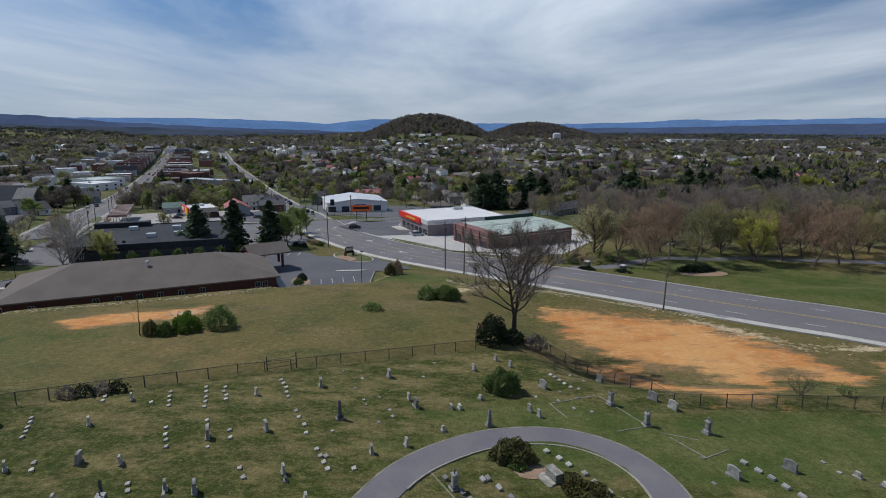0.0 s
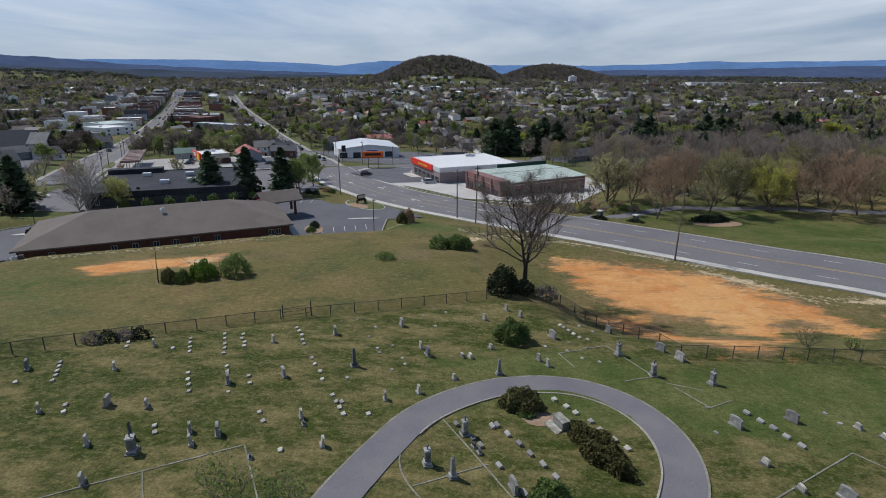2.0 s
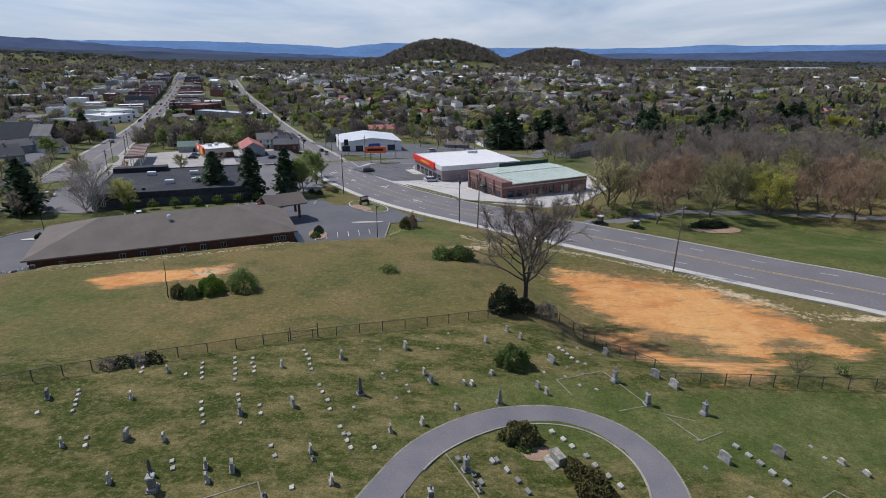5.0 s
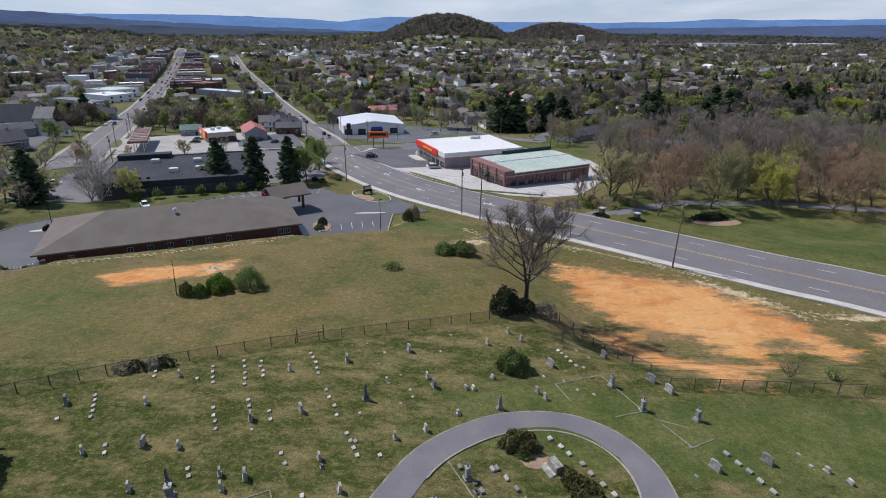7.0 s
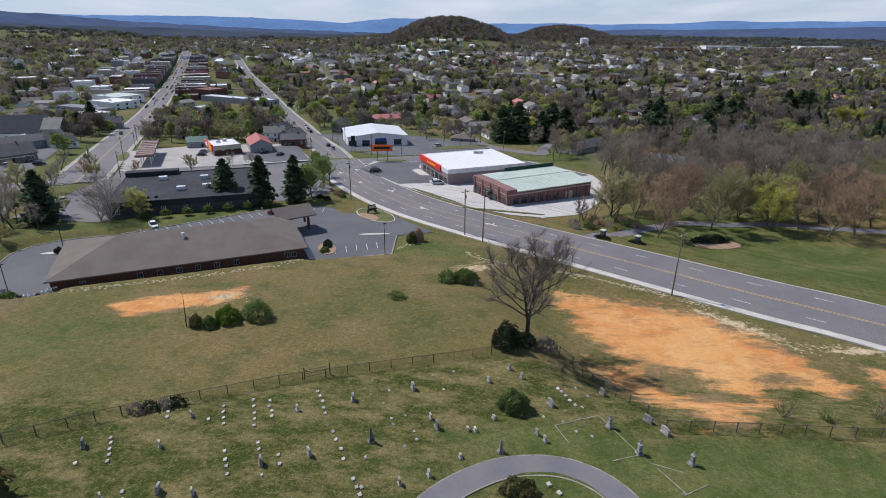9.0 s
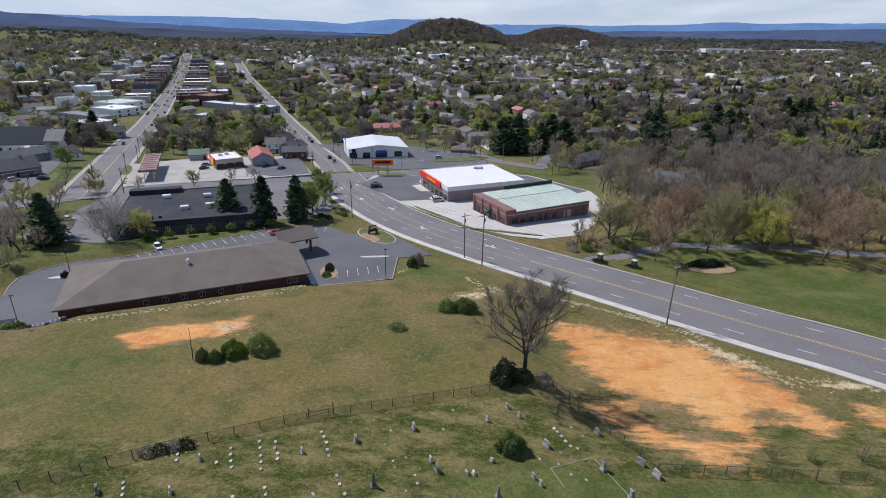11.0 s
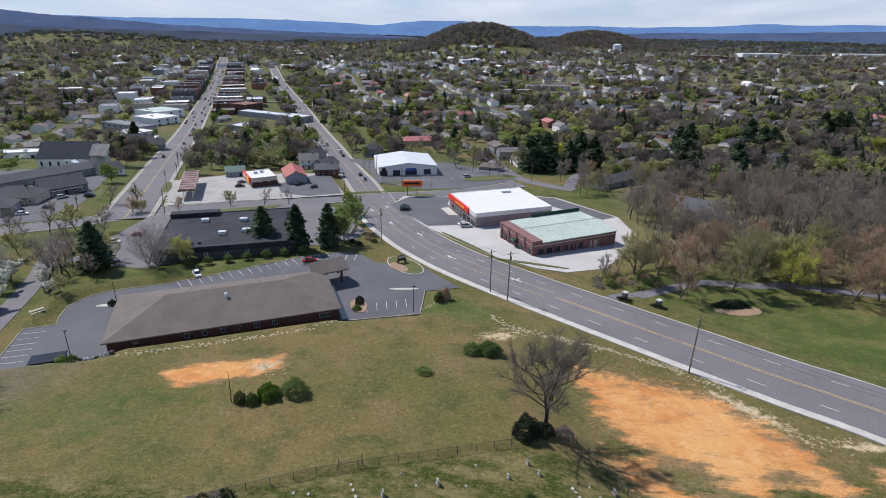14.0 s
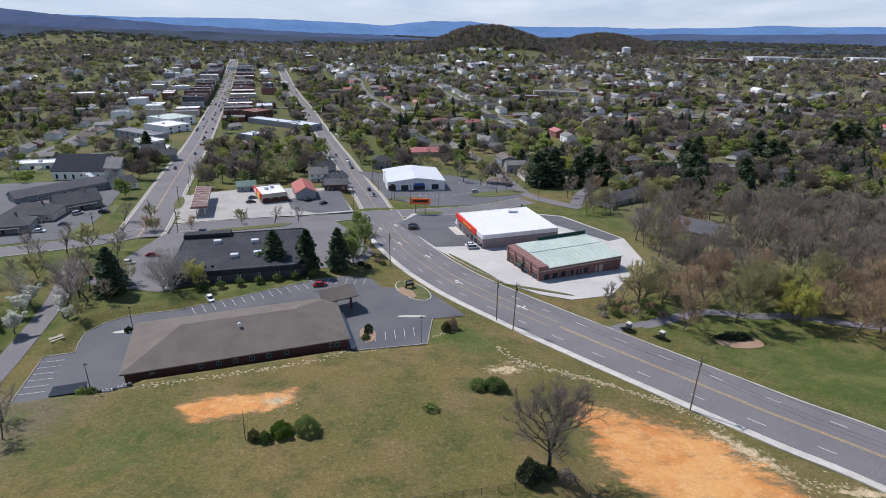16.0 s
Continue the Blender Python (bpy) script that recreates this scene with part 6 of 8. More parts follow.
def bay_lines(parent, pad, a, b, n, depth, width=0.12, slant=0.0):
    """n painted lines between a and b, each running depth metres to the left of that way."""
    a, b = Vector(a), Vector(b)
    d = (b - a).normalized()
    out = Vector((-d.y, d.x)) + d * slant
    for i in range(n + 1):
        p = a.lerp(b, i / n)
        bm = bmesh.new()
        q = [p - d * width / 2, p + d * width / 2, p + d * width / 2 + out * depth, p - d * width / 2 + out * depth]
        bm.faces.new([bm.verts.new((v.x, v.y, pad_height(pad, v.y) + 0.02)) for v in q])
        part("bay_line", bm, M["white_paint"], parent)


bay_lines(motel_lot, "motel_lot", (-88, 137.5), (-60, 161), 13, -5.0)
bay_lines(motel_lot, "motel_lot", (-33, 124), (-21, 129.5), 5, 4.6, slant=0.2)
bay_lines(motel_lot, "motel_lot", (-107.6, 104.2), (-102.4, 91.4), 5, 5.0)
bay_lines(motel_lot, "motel_lot", (-55, 165), (-43, 166), 4, -5.0)
overlay("verge_inn", ((-172, 192), (-176.3, 210.6), (-167.5, 208), (-164.5, 201), (-167, 190)), "inn_lot", M["lawn"], 0.05, "mown grass verge at the corner of the inn lot", category="grass")
overlay("verge_inn_north", ((-178.5, 227), (-184, 242), (-178.5, 238), (-172.6, 223)), "inn_lot", M["lawn"], 0.05, "mown grass verge along the inn lot", category="grass")
overlay("pavement_house_lot", ((-98, 246), (-106, 262), (-93, 288), (-85, 284), (-77.5, 267), (-70, 249), (-84, 241.5)), "pizza_lot", M["asphalt_dark"], 0.014, "dark asphalt lot round the red-roofed house")
overlay("pavement_store_bays", ((-44, 233), (-38.5, 249), (-19, 255), (-19.5, 238), (-15, 224), (-8, 206), (-24, 202)), "store_lot", M["asphalt_dark"], 0.014, "dark asphalt parking bays before the store")
overlay("pavement_store_rear", ((10, 260), (29, 257), (51, 226), (45, 221), (24, 243)), "store_lot", M["asphalt_dark"], 0.014, "dark asphalt drive behind the store")
bay_lines(store_lot, "store_lot", (-22, 237), (-12, 211), 8, 5.0)
bay_lines(auto_lot, "auto_lot", (-46, 288), (-31, 292.4), 5, -5.0)
bay_lines(auto_lot, "auto_lot", (-27, 292), (-10, 309), 8, -5.0)
bay_lines(auto_lot, "auto_lot", (-24, 330), (-6, 326), 6, -5.0)


def island(poly, pad, h, mat, label):
    bm = bmesh.new()
    f = bm.faces.new([bm.verts.new((x, y, pad_height(pad, y) - 0.05)) for x, y in poly])
    r = bmesh.ops.extrude_face_region(bm, geom=[f])
    bmesh.ops.translate(bm, vec=(0, 0, h + 0.05), verts=[v for v in r["geom"] if isinstance(v, bmesh.types.BMVert)])
    bmesh.ops.recalc_face_normals(bm, faces=bm.faces)
    bmesh.ops.bevel(bm, geom=[e for e in bm.edges if all(v.co.z > pad_height(pad, v.co.y) for v in e.verts)], offset=0.05, segments=1, affect="EDGES")
    return tagged(part("island", bm, mat), label, "kerbed island")


def oval(cx, cy, rx, ry, deg, n=18):
    c, s = math.cos(radians(deg)), math.sin(radians(deg))
    return [(cx + rx * math.cos(a) * c - ry * math.sin(a) * s, cy + rx * math.cos(a) * s + ry * math.sin(a) * c) for a in [2 * math.pi * i / n for i in range(n)]]


TURF = material("verge_turf", (0.07, 0.095, 0.028), 0.95, 0.3, 0.5, (0.12, 0.11, 0.045), 0.3, fine=10)
island(oval(-26, 158.5, 8.6, 4.3, -50), "motel_lot", 0.16, M["concrete"], "kerbed island at the motel entrance")
island(oval(-26, 158.5, 8.3, 4.0, -50), "motel_lot", 0.2, TURF, "thin grass on the entrance island")
island(oval(-27.6, 156.6, 4.4, 2.0, -50), "motel_lot", 0.23, M["mulch"], "bare mulch round the motel sign")
island(oval(-23.5, 140.5, 4.2, 0.7, 8), "motel_lot", 0.16, M["concrete"], "narrow white kerbed island in the motel lot")
island(oval(-33.5, 128.5, 2.2, 4.4, 20), "motel_lot", 0.14, M["mulch"], "mulched bed beside the motel entrance")
island(oval(-96.5, 121.5, 4.2, 1.0, 20), "motel_lot", 0.14, M["concrete"], "kerbed planting strip at the motel end")
island(oval(-33, 253, 6.5, 2.6, 10), "store_lot", 0.18, TURF, "grass island under the roadside sign")
island(oval(-1.5, 300, 17, 6.5, 30), "auto_lot", 0.16, TURF, "long grass island in the parts store lot")
island(oval(-49, 279, 8, 2.2, 17), "auto_lot", 0.16, TURF, "grass island by the crossroads")
island(oval(12, 164.5, 13, 0.8, -16), "store_lot", 0.16, TURF, "thin grass verge along the road")
island(oval(-9, 183, 15, 0.8, -52), "store_lot", 0.16, TURF, "thin grass verge along the road")
island(((-118.5, 203), (-91, 217.5), (-88.6, 221.6), (-91, 222.2), (-119, 208)), "grey_lot", 0.16, TURF, "grass strip with young trees along the cross street")
island(oval(-155, 248, 2.2, 12, 25), "pizza_lot", 0.16, TURF, "grass strip beside the fuel canopy")

# motel sign, roadside pylon, fences of bins
msign = empty("motel_sign", turned(-27.4, 160.4, pad_height("motel_lot", 160.4) + 0.2, 40), "small dark motel sign on brick piers", "sign")
part("panel", boxed(-1.3, 1.3, -0.2, 0.2, 0.7, 2.5, bevel=0.06), M["black"], msign)
part("face", boxed(-1.1, 1.1, -0.24, -0.2, 1.5, 2.3), M["siding_tan"], msign)
for xx in (-1.3, 1.3):
    part("pier", boxed(xx - 0.25, xx + 0.25, -0.3, 0.3, -0.2, 1.2, bevel=0.03), M["brick"], msign)
pyl = empty("pylon_sign", turned(-37, 251, pad_height("store_lot", 251), 8), "orange roadside sign on two tall posts", "sign")
for xx in (-2.2, 2.2):
    part("post", boxed(xx - 0.15, xx + 0.15, -0.15, 0.15, 0, 6.0), M["steel"], pyl)
pan = part("panel", boxed(-4.6, 4.6, -0.3, 0.3, 4.6, 7.4, bevel=0.06), M["orange_sign"], pyl)
part("dark_bar", boxed(-3.6, 3.4, -0.34, -0.3, 5.6, 6.6), M["black"], pan)
pyl2 = empty("blade_sign", turned(-55, 276, pad_height("auto_lot", 276), 12), "dark slender sign on two posts", "sign")
for xx in (-0.8, 0.8):
    part("post", boxed(xx - 0.08, xx + 0.08, -0.08, 0.08, 0, 7.5), M["steel"], pyl2)
part("panel", boxed(-1.0, 1.0, -0.15, 0.15, 4.8, 7.8, bevel=0.04), M["black"], pyl2)


def lamp_post(x, y, h, z=None, deg=0.0):
    ob = empty("lamp_post", turned(x, y, ground_at(x, y) if z is None else z, deg), "dark steel lot lamp on a concrete foot", "street lamp", "lot lamps")
    part("foot", tubed((0, 0, -0.3), (0, 0, 0.5), 0.25, 0.25, 10), M["concrete"], ob)
    part("pole", tubed((0, 0, 0.4), (0, 0, h), 0.09, 0.06, 8), M["black"], ob)
    part("head", boxed(-0.2, 0.55, -0.2, 0.2, h - 0.05, h + 0.15, bevel=0.04), M["black"], ob)
    return ob


for x, y, h in ((-85.6, 92.2, 7.6), (-18.6, 125.2, 8.0), (-96, 122.2, 7.0), (-62, 163.5, 7.0), (-30, 266, 8), (-2, 300, 8), (10, 250, 7), (-66, 292, 8)):
    lamp_post(x, y, h)


def utility_pole(x, y, h, arm=True, deg=40.0, lean=0.0):
    ob = empty("utility_pole", pose(x, y, ground_at(x, y), lean, lean * 0.5, deg), "weathered wooden utility pole with a crossarm", "utility pole", "utility poles along the road")
    part("pole", tubed((0, 0, -0.5), (0, 0, h), 0.17, 0.11, 8), M["pole"], ob)
    if arm:
        part("crossarm", boxed(-1.2, 1.2, -0.07, 0.07, h - 0.9, h - 0.75), M["pole"], ob)
        for xx in (-1.1, -0.5, 0.5, 1.1):
            part("insulator", tubed((xx, 0, h - 0.75), (xx, 0, h - 0.55), 0.05, 0.03, 6), M["white"], ob)
        part("transformer", tubed((0.32, 0.1, h - 2.6), (0.32, 0.1, h - 1.7), 0.2, 0.2, 10), M["steel"], ob)
    return ob


POLES = [(112, 46.5, 13.0), (76, 76.5, 13.5), (42.3, 103.2, 13.6), (5.2, 135.6, 14.5), (0.6, 141.0, 12.8), (-37.4, 179.6, 13.0), (-50, 203, 12), (-68, 247, 11.5), (-92, 300, 11.5), (-112, 345, 11), (-140, 415, 11), (-166, 475, 11)]
for x, y, h in POLES:
    utility_pole(x, y, h, True, 40, 0.8 if h > 13.5 else -0.6)
for x, y, h in ((-64, 300, 10.5), (-76, 322, 10.5), (-92, 358, 10.5), (-148, 214, 11), (-157, 262, 10), (-152, 243, 10), (-178, 300, 10), (-120, 152, 9), (-150, 168, 10), (-131, 205, 11), (-160, 195, 10), (-44, 264, 11), (20, 290, 10), (14, 318, 10), (-4, 372, 10), (-22, 420, 10)):
    utility_pole(x, y, h, True, 65, 0.5)


def cable(a, b, sag, label="black overhead cable between utility poles"):
    n = 12
    line = Soup()
    line.pipe([a.lerp(b, i / n) - Vector((0, 0, sag * 4 * (i / n) * (1 - i / n))) for i in range(n + 1)], 0.018, 0.018, 4)
    tagged(new("cable", line.mesh("cable", [M["black"]])), label, "cable", "overhead cables")


for (ax, ay, ah_), (bx, by, bh) in zip(POLES[:6], POLES[1:7]):
    a, b = Vector((ax, ay, ground_at(ax, ay) + ah_ - 0.5)), Vector((bx, by, ground_at(bx, by) + bh - 0.5))
    for o, dz in ((-1.1, 0), (1.1, 0), (0, -2.4), (0, -3.2)):
        s_ = Vector((0.7 * o, 0.7 * o, dz))
        cable(a + s_, b + s_, 0.9)


# ---- vehicles ----
def car(color, kind="saloon", plain=False):
    names = {"white": (0.72, 0.72, 0.72), "black": (0.015, 0.015, 0.018), "grey": (0.16, 0.165, 0.175), "silver": (0.42, 0.43, 0.45), "red": (0.30, 0.02, 0.02), "blue": (0.03, 0.06, 0.16)}
    key = "paint_" + color
    if key not in M:
        M[key] = material("car_paint_" + color, names[color], 0.25, 0.04, 0.5, spec=0.6)
    L_, W_ = (4.6, 1.8) if kind == "saloon" else (4.8, 1.9) if kind == "suv" else (5.5, 1.95)
    roof_h = 1.45 if kind == "saloon" else 1.75
    hood = 0.85 if kind == "saloon" else 1.05
    ob = empty("car" if kind != "pickup" else "pickup", Matrix.Identity(4), f"{color} {'pickup truck' if kind == 'pickup' else 'sport utility car' if kind == 'suv' else 'saloon car'} standing on the asphalt", "car", "vehicles of the town")

    def loft(sections):
        bm = bmesh.new()
        rows = [[bm.verts.new((x, sy * w, z)) for sy, w, z in ((-1, w0, z0), (-1, w1, z1), (1, w1, z1), (1, w0, z0))] for x, w0, z0, w1, z1 in sections]
        for a, b in zip(rows, rows[1:]):
            for i in range(4):
                bm.faces.new((a[i], b[i], b[(i + 1) % 4], a[(i + 1) % 4]))
        bm.faces.new(rows[0][::-1])
        bm.faces.new(rows[-1])
        bmesh.ops.recalc_face_normals(bm, faces=bm.faces)
        bmesh.ops.bevel(bm, geom=list(bm.edges), offset=0.05, segments=1, affect="EDGES")
        return bm

    h = W_ / 2
    part("body", loft([(-L_ / 2, h * 0.9, 0.35, h * 0.85, hood * 0.92), (-L_ / 2 + 0.5, h, 0.28, h * 0.95, hood), (L_ / 2 - 1.0, h, 0.28, h * 0.95, hood), (L_ / 2, h * 0.88, 0.35, h * 0.8, hood * 0.72)]), M[key], ob)
    back = {"saloon": -L_ / 2 + 0.7, "suv": -L_ / 2 + 0.1, "pickup": -0.3}[kind]
    part("cabin", loft([(back, h * 0.9, hood, h * 0.7, hood + 0.05), (back + 0.45, h * 0.9, hood, h * 0.74, roof_h), (0.55, h * 0.9, hood, h * 0.74, roof_h), (1.35, h * 0.9, hood, h * 0.8, hood + 0.03)]), M["glass"], ob, "dark glass cabin")
    if plain:
        for xx in (-L_ * 0.3, L_ * 0.31):
            part("wheels", boxed(xx - 0.3, xx + 0.3, -h, h, 0.0, 0.6, bevel=0.15), M["rubber"], ob)
        return ob
    part("roof", boxed(back + 0.45, 0.55, -h * 0.72, h * 0.72, roof_h - 0.04, roof_h + 0.03, bevel=0.03), M[key], ob)
    for xx in (-L_ * 0.3, L_ * 0.31):
        for s in (-1, 1):
            wh_ = part("wheel", tubed((xx, s * (h - 0.2), 0.33), (xx, s * (h + 0.01), 0.33), 0.33, 0.33, 12), M["rubber"], ob)
            part("rim", tubed((xx, s * (h + 0.005), 0.33), (xx, s * (h + 0.03), 0.33), 0.19, 0.17, 8), M["metal_roof"], wh_)
    for s in (-1, 1):
        part("headlight", boxed(L_ / 2 - 0.12, L_ / 2 + 0.01, s * h * 0.6 - 0.15, s * h * 0.6 + 0.15, 0.5, 0.64), M["white"], ob)
        part("tail_light", boxed(-L_ / 2 - 0.01, -L_ / 2 + 0.08, s * h * 0.7 - 0.12, s * h * 0.7 + 0.12, 0.6, 0.8), M["red_sign"], ob)
    return ob


CAR_KINDS = [("white", "saloon"), ("black", "suv"), ("grey", "saloon"), ("silver", "suv"), ("red", "saloon"), ("blue", "saloon"), ("white", "pickup"), ("black", "saloon"), ("grey", "pickup")]
car_protos, car_used = [car(*k) for k in CAR_KINDS], set()


def put_car(kind, x, y, z, deg):
    m = turned(x, y, z, deg)
    if kind not in car_used:
        car_used.add(kind)
        car_protos[kind].matrix_basis = m
        return car_protos[kind]
    return copy_thing(car_protos[kind], m)


for k, x, y, pad, deg in ((0, -85.2, 143.2, "motel_lot", -50), (4, -56, 158, "motel_lot", 25), (0, -10.5, 205.5, "store_lot", 20), (3, -9.4, 202.4, "store_lot", 20), (7, -37, 229, "store_lot", 15), (1, -36, 224.6, "store_lot", 15),
                          (2, -124, 262, "pizza_lot", 30), (7, -121.5, 254, "pizza_lot", 30), (1, -95, 262, "pizza_lot", 60), (7, -89.5, 285, "pizza_lot", 60), (4, -58, 200, "grey_lot", 15), (3, -60, 206, "grey_lot", 15), (8, -117, 150, "grey_lot", 40), (4, -124, 176, "grey_lot", 10),
                          (7, -192, 240, "inn_lot", 30), (2, -205, 226, "inn_lot", 20), (5, -182, 206, "inn_lot", 25), (0, -185, 196, "inn_lot", 20), (2, -210, 196, "inn_lot", 20), (1, -178, 226, "inn_lot", 20), (3, -188, 222, "inn_lot", 60), (7, -186, 232, "inn_lot", 60), (2, -212, 240, "inn_lot", 60), (5, -216, 232, "inn_lot", 60), (7, -104, 196, "grey_lot", 20), (0, -128, 168, "grey_lot", 10), (2, -120, 205, "grey_lot", 10), (7, -86, 258, "pizza_lot", 60), (3, -14, 300, "auto_lot", 40)):
    put_car(k, x, y, pad_height(pad, y) + 0.015, deg)


def line_at(line, s):
    """Place, right hand and heading at a distance along a line."""
    run = 0.0
    for a, b in zip(line, line[1:]):
        d = (b - a).length
        if run + d >= s:
            p = a.lerp(b, (s - run) / d)
            f = (b - a).normalized()
            return p, Vector((f.y, -f.x, 0)).normalized(), math.degrees(math.atan2(f.y, f.x))
        run += d
    a, b = line[-2], line[-1]
    f = (b - a).normalized()
    return b, Vector((f.y, -f.x, 0)).normalized(), math.degrees(math.atan2(f.y, f.x))


car_rnd = random.Random(11)
car_protos, car_used = [car(*k, plain=True) for k in CAR_KINDS], set()
for s in np.arange(95, 1250, 12.0):
    for side in (-1, 1):
        if car_rnd.random() < (0.16 if s < 330 else 0.42):
            p, r, hd = line_at(HIGH_STREET_WEST, s + car_rnd.uniform(-3, 3))
            off = side * (3.4 if s < 330 else car_rnd.choice((2.6, 7.0)))
            put_car(car_rnd.randrange(9), p.x + r.x * off, p.y + r.y * off, p.z + 0.02, hd + (0 if side > 0 else 180))
for s in (30, 44, 118, 131, 138, 145, 170, 250, 330, 420, 520, 640):
    p, r, hd = line_at(HIGH_STREET_EAST, s)
    side = car_rnd.choice((-1, 1))
    put_car(car_rnd.randrange(9), p.x + r.x * 2.6 * side, p.y + r.y * 2.6 * side, p.z + 0.02, hd + (0 if side > 0 else 180))


# ---- park: path, beds, gate piers ----
PARK_PATH = spline([Vector((x, y, 0)) for x, y in ((31, 137), (36, 140.5), (44, 144.5), (52, 149), (62, 153.5), (74, 152.5), (86, 154), (99, 151.5), (112, 150), (135, 146), (170, 140))], 2.0)
for p in PARK_PATH:
    p.z = ground_at(p.x, p.y) + 0.06
tagged(part("path_park", ribbon(PARK_PATH, -1.9, 1.9, 0.0, 0.3), M["asphalt_path"]), "pale winding asphalt path through the park", "path", kind="structure")
bm = bmesh.new()
f = bm.faces.new([bm.verts.new((x, y, ground_at(x, y) + 0.1)) for x, y in oval(65, 136.5, 6.2, 3.0, 5)])
tagged(part("flower_bed", bm, M["mulch"]), "bare mulched bed before a dark hedge", "flower bed")
shrub(64, 138.3, 4.6, 1.2, 1.9, "dark", "long dark clipped evergreen hedge in a mulched bed", 2600, 0.16, turn=8, name="hedge")
for k in range(9):
    t_ = k / 8
    shrub(84 + 35 * t_, 381 + 24 * t_, 3.6, 2.6, 4.6, "conifer", "tall dark evergreen hedge along the lane", 700, 0.4, seed=80 + k % 3, turn=34, name="hedge")
for gx_, gy_ in ((36.6, 139.2), (44.6, 135.8)):
    pr = empty("gate_pier", turned(gx_, gy_, ground_at(gx_, gy_), 40), "stone gate pier at the park entrance", "gate pier", "gate piers of the park")
    part("pier", boxed(-0.55, 0.55, -0.55, 0.55, -0.3, 1.7, bevel=0.05), M["stucco_grey"], pr)
    part("cap", boxed(-0.7, 0.7, -0.7, 0.7, 1.7, 1.95, bevel=0.05), M["concrete"], pr)
    shrub(gx_ - 0.4, gy_ - 1.6, 2.0, 0.9, 0.8, "dark", "low dark hedge at the gate pier", 700, 0.12, turn=-35, name="hedge")

# picnic table, shed and bins by the motel
pt = empty("picnic_table", turned(-110.6, 113.2, ground_at(-110.6, 113.2), 55), "tan wooden picnic table on the grass", "picnic table")
part("top", boxed(-1.6, 1.6, -0.5, 0.5, 0.7, 0.78, bevel=0.02), M["siding_tan"], pt)
for yy in (-0.95, 0.95):
    part("bench", boxed(-1.6, 1.6, yy - 0.18, yy + 0.18, 0.42, 0.48, bevel=0.02), M["siding_tan"], pt)
for xx in (-1.2, 1.2):
    part("leg", boxed(xx - 0.06, xx + 0.06, -0.95, 0.95, 0, 0.7), M["siding_tan"], pt)
shed = empty("shed", turned(-90.5, 91.8, ground_at(-90.5, 91.8), 25), "small dark shed with a lean-to roof behind the motel", "shed")
part("wall", boxed(-3, 3, -1.6, 1.6, -0.5, 1.9), M["slate"], shed)
part("roof", boxed(-3.3, 3.3, -1.9, 1.9, 1.9, 2.05, bevel=0.03), M["slate"], shed)
for k in range(7):
    x, y = -83.5 + 0.9 * k, 92.0 + 0.42 * k
    un = empty("cooling_unit", turned(x, y, ground_at(x, y) + 0.05, 25), "grey metal cooling unit standing by the motel wall", "cooling unit", "cooling units behind the motel")
    part("casing", boxed(-0.36, 0.36, -0.36, 0.36, -0.1, 0.8, bevel=0.04), M["metal_roof" if k % 3 else "steel"], un)
    part("fan_grille", tubed((0, 0, 0.8), (0, 0, 0.84), 0.28, 0.28, 10), M["black"], un)

# clipped round shrubs along the verge
for k in range(7):
    x, y = -91 + 5.0 * k, 149.0 + 2.75 * k
    ob = shrub(x, y, 1.35, 1.35, 1.5, "shrub", "round clipped green shrub on a short stem", 800, 0.15, seed=40 + k % 3, name="round_shrub")
    ob.location.z += 0.8
    ob["group"] = "round shrubs along the verge"
    part("stem", tubed((0, 0, -1.0), (0, 0, 0.4), 0.09, 0.07, 6), M["bark"], ob)
for x, y, leaf in ((-43.0, 183.2, "twig_red"), (-40.4, 180.8, "shrub"), (-47.5, 178.5, "dark"), (-44.5, 176, "dark"), (-96.8, 121.4, "dark"), (-93.5, 122.6, "dark"), (-33.5, 126, "shrub"), (-33.6, 129.5, "dark"), (-34, 131.6, "dark"), (-84.5, 90.9, "shrub"), (-86.5, 90.6, "spring")):
    shrub(x, y, 1.1, 1.1, 1.3, leaf, "low rounded shrub in a planted strip", 420, 0.14)

# ---- painted arrows and stop bars on the road ----
for ax, ay, kind in ((-45.0, 229.9, 1), (-38.5, 205.2, -1), (-25.6, 191.0, 1), (-12.2, 167.9, -1), (8.0, 150.0, 1), (-50.5, 224.0, 1)):
    k = min(range(1, len(FINE_MAIN) - 1), key=lambda i: (FINE_MAIN[i].x - ax) ** 2 + (FINE_MAIN[i].y - ay) ** 2)
    f = (FINE_MAIN[k + 1] - FINE_MAIN[k - 1]).normalized()
    r = Vector((f.y, -f.x, 0))
    o = Vector((ax, ay, FINE_MAIN[k].z + 0.014))
    bm = bmesh.new()
    for poly in (((-0.1, -1.8), (0.1, -1.8), (0.1, 0.6), (-0.1, 0.6)), ((-0.45, 0.6), (0.45, 0.6), (0.0, 1.9)), ((0.1, -0.4), (0.9 * kind + 0.1, -0.1), (0.9 * kind + 0.1, 0.3), (0.1, 0.0))):
        bm.faces.new([bm.verts.new(o + r * u * 1.5 + f * v * 1.3) for u, v in poly])
    bmesh.ops.recalc_face_normals(bm, faces=bm.faces)
    for face in bm.faces:
        if face.normal.z < 0:
            face.normal_flip()
    part("lane_arrow", bm, M["white_paint"], main_road)

# ---- woods and town trees near enough to tell apart ----
def proto(name, seed, label, leaf=None, bark="bark", twig="twig", **kw):
    w, c = broadleaf(seed, **kw)
    mats = [LEAF[twig], LEAF[leaf or "olive"]]
    ob = tree_thing(name, w, c, M[bark], mats, label, "tree", "trees of the town and wood")
    return [ob, False]


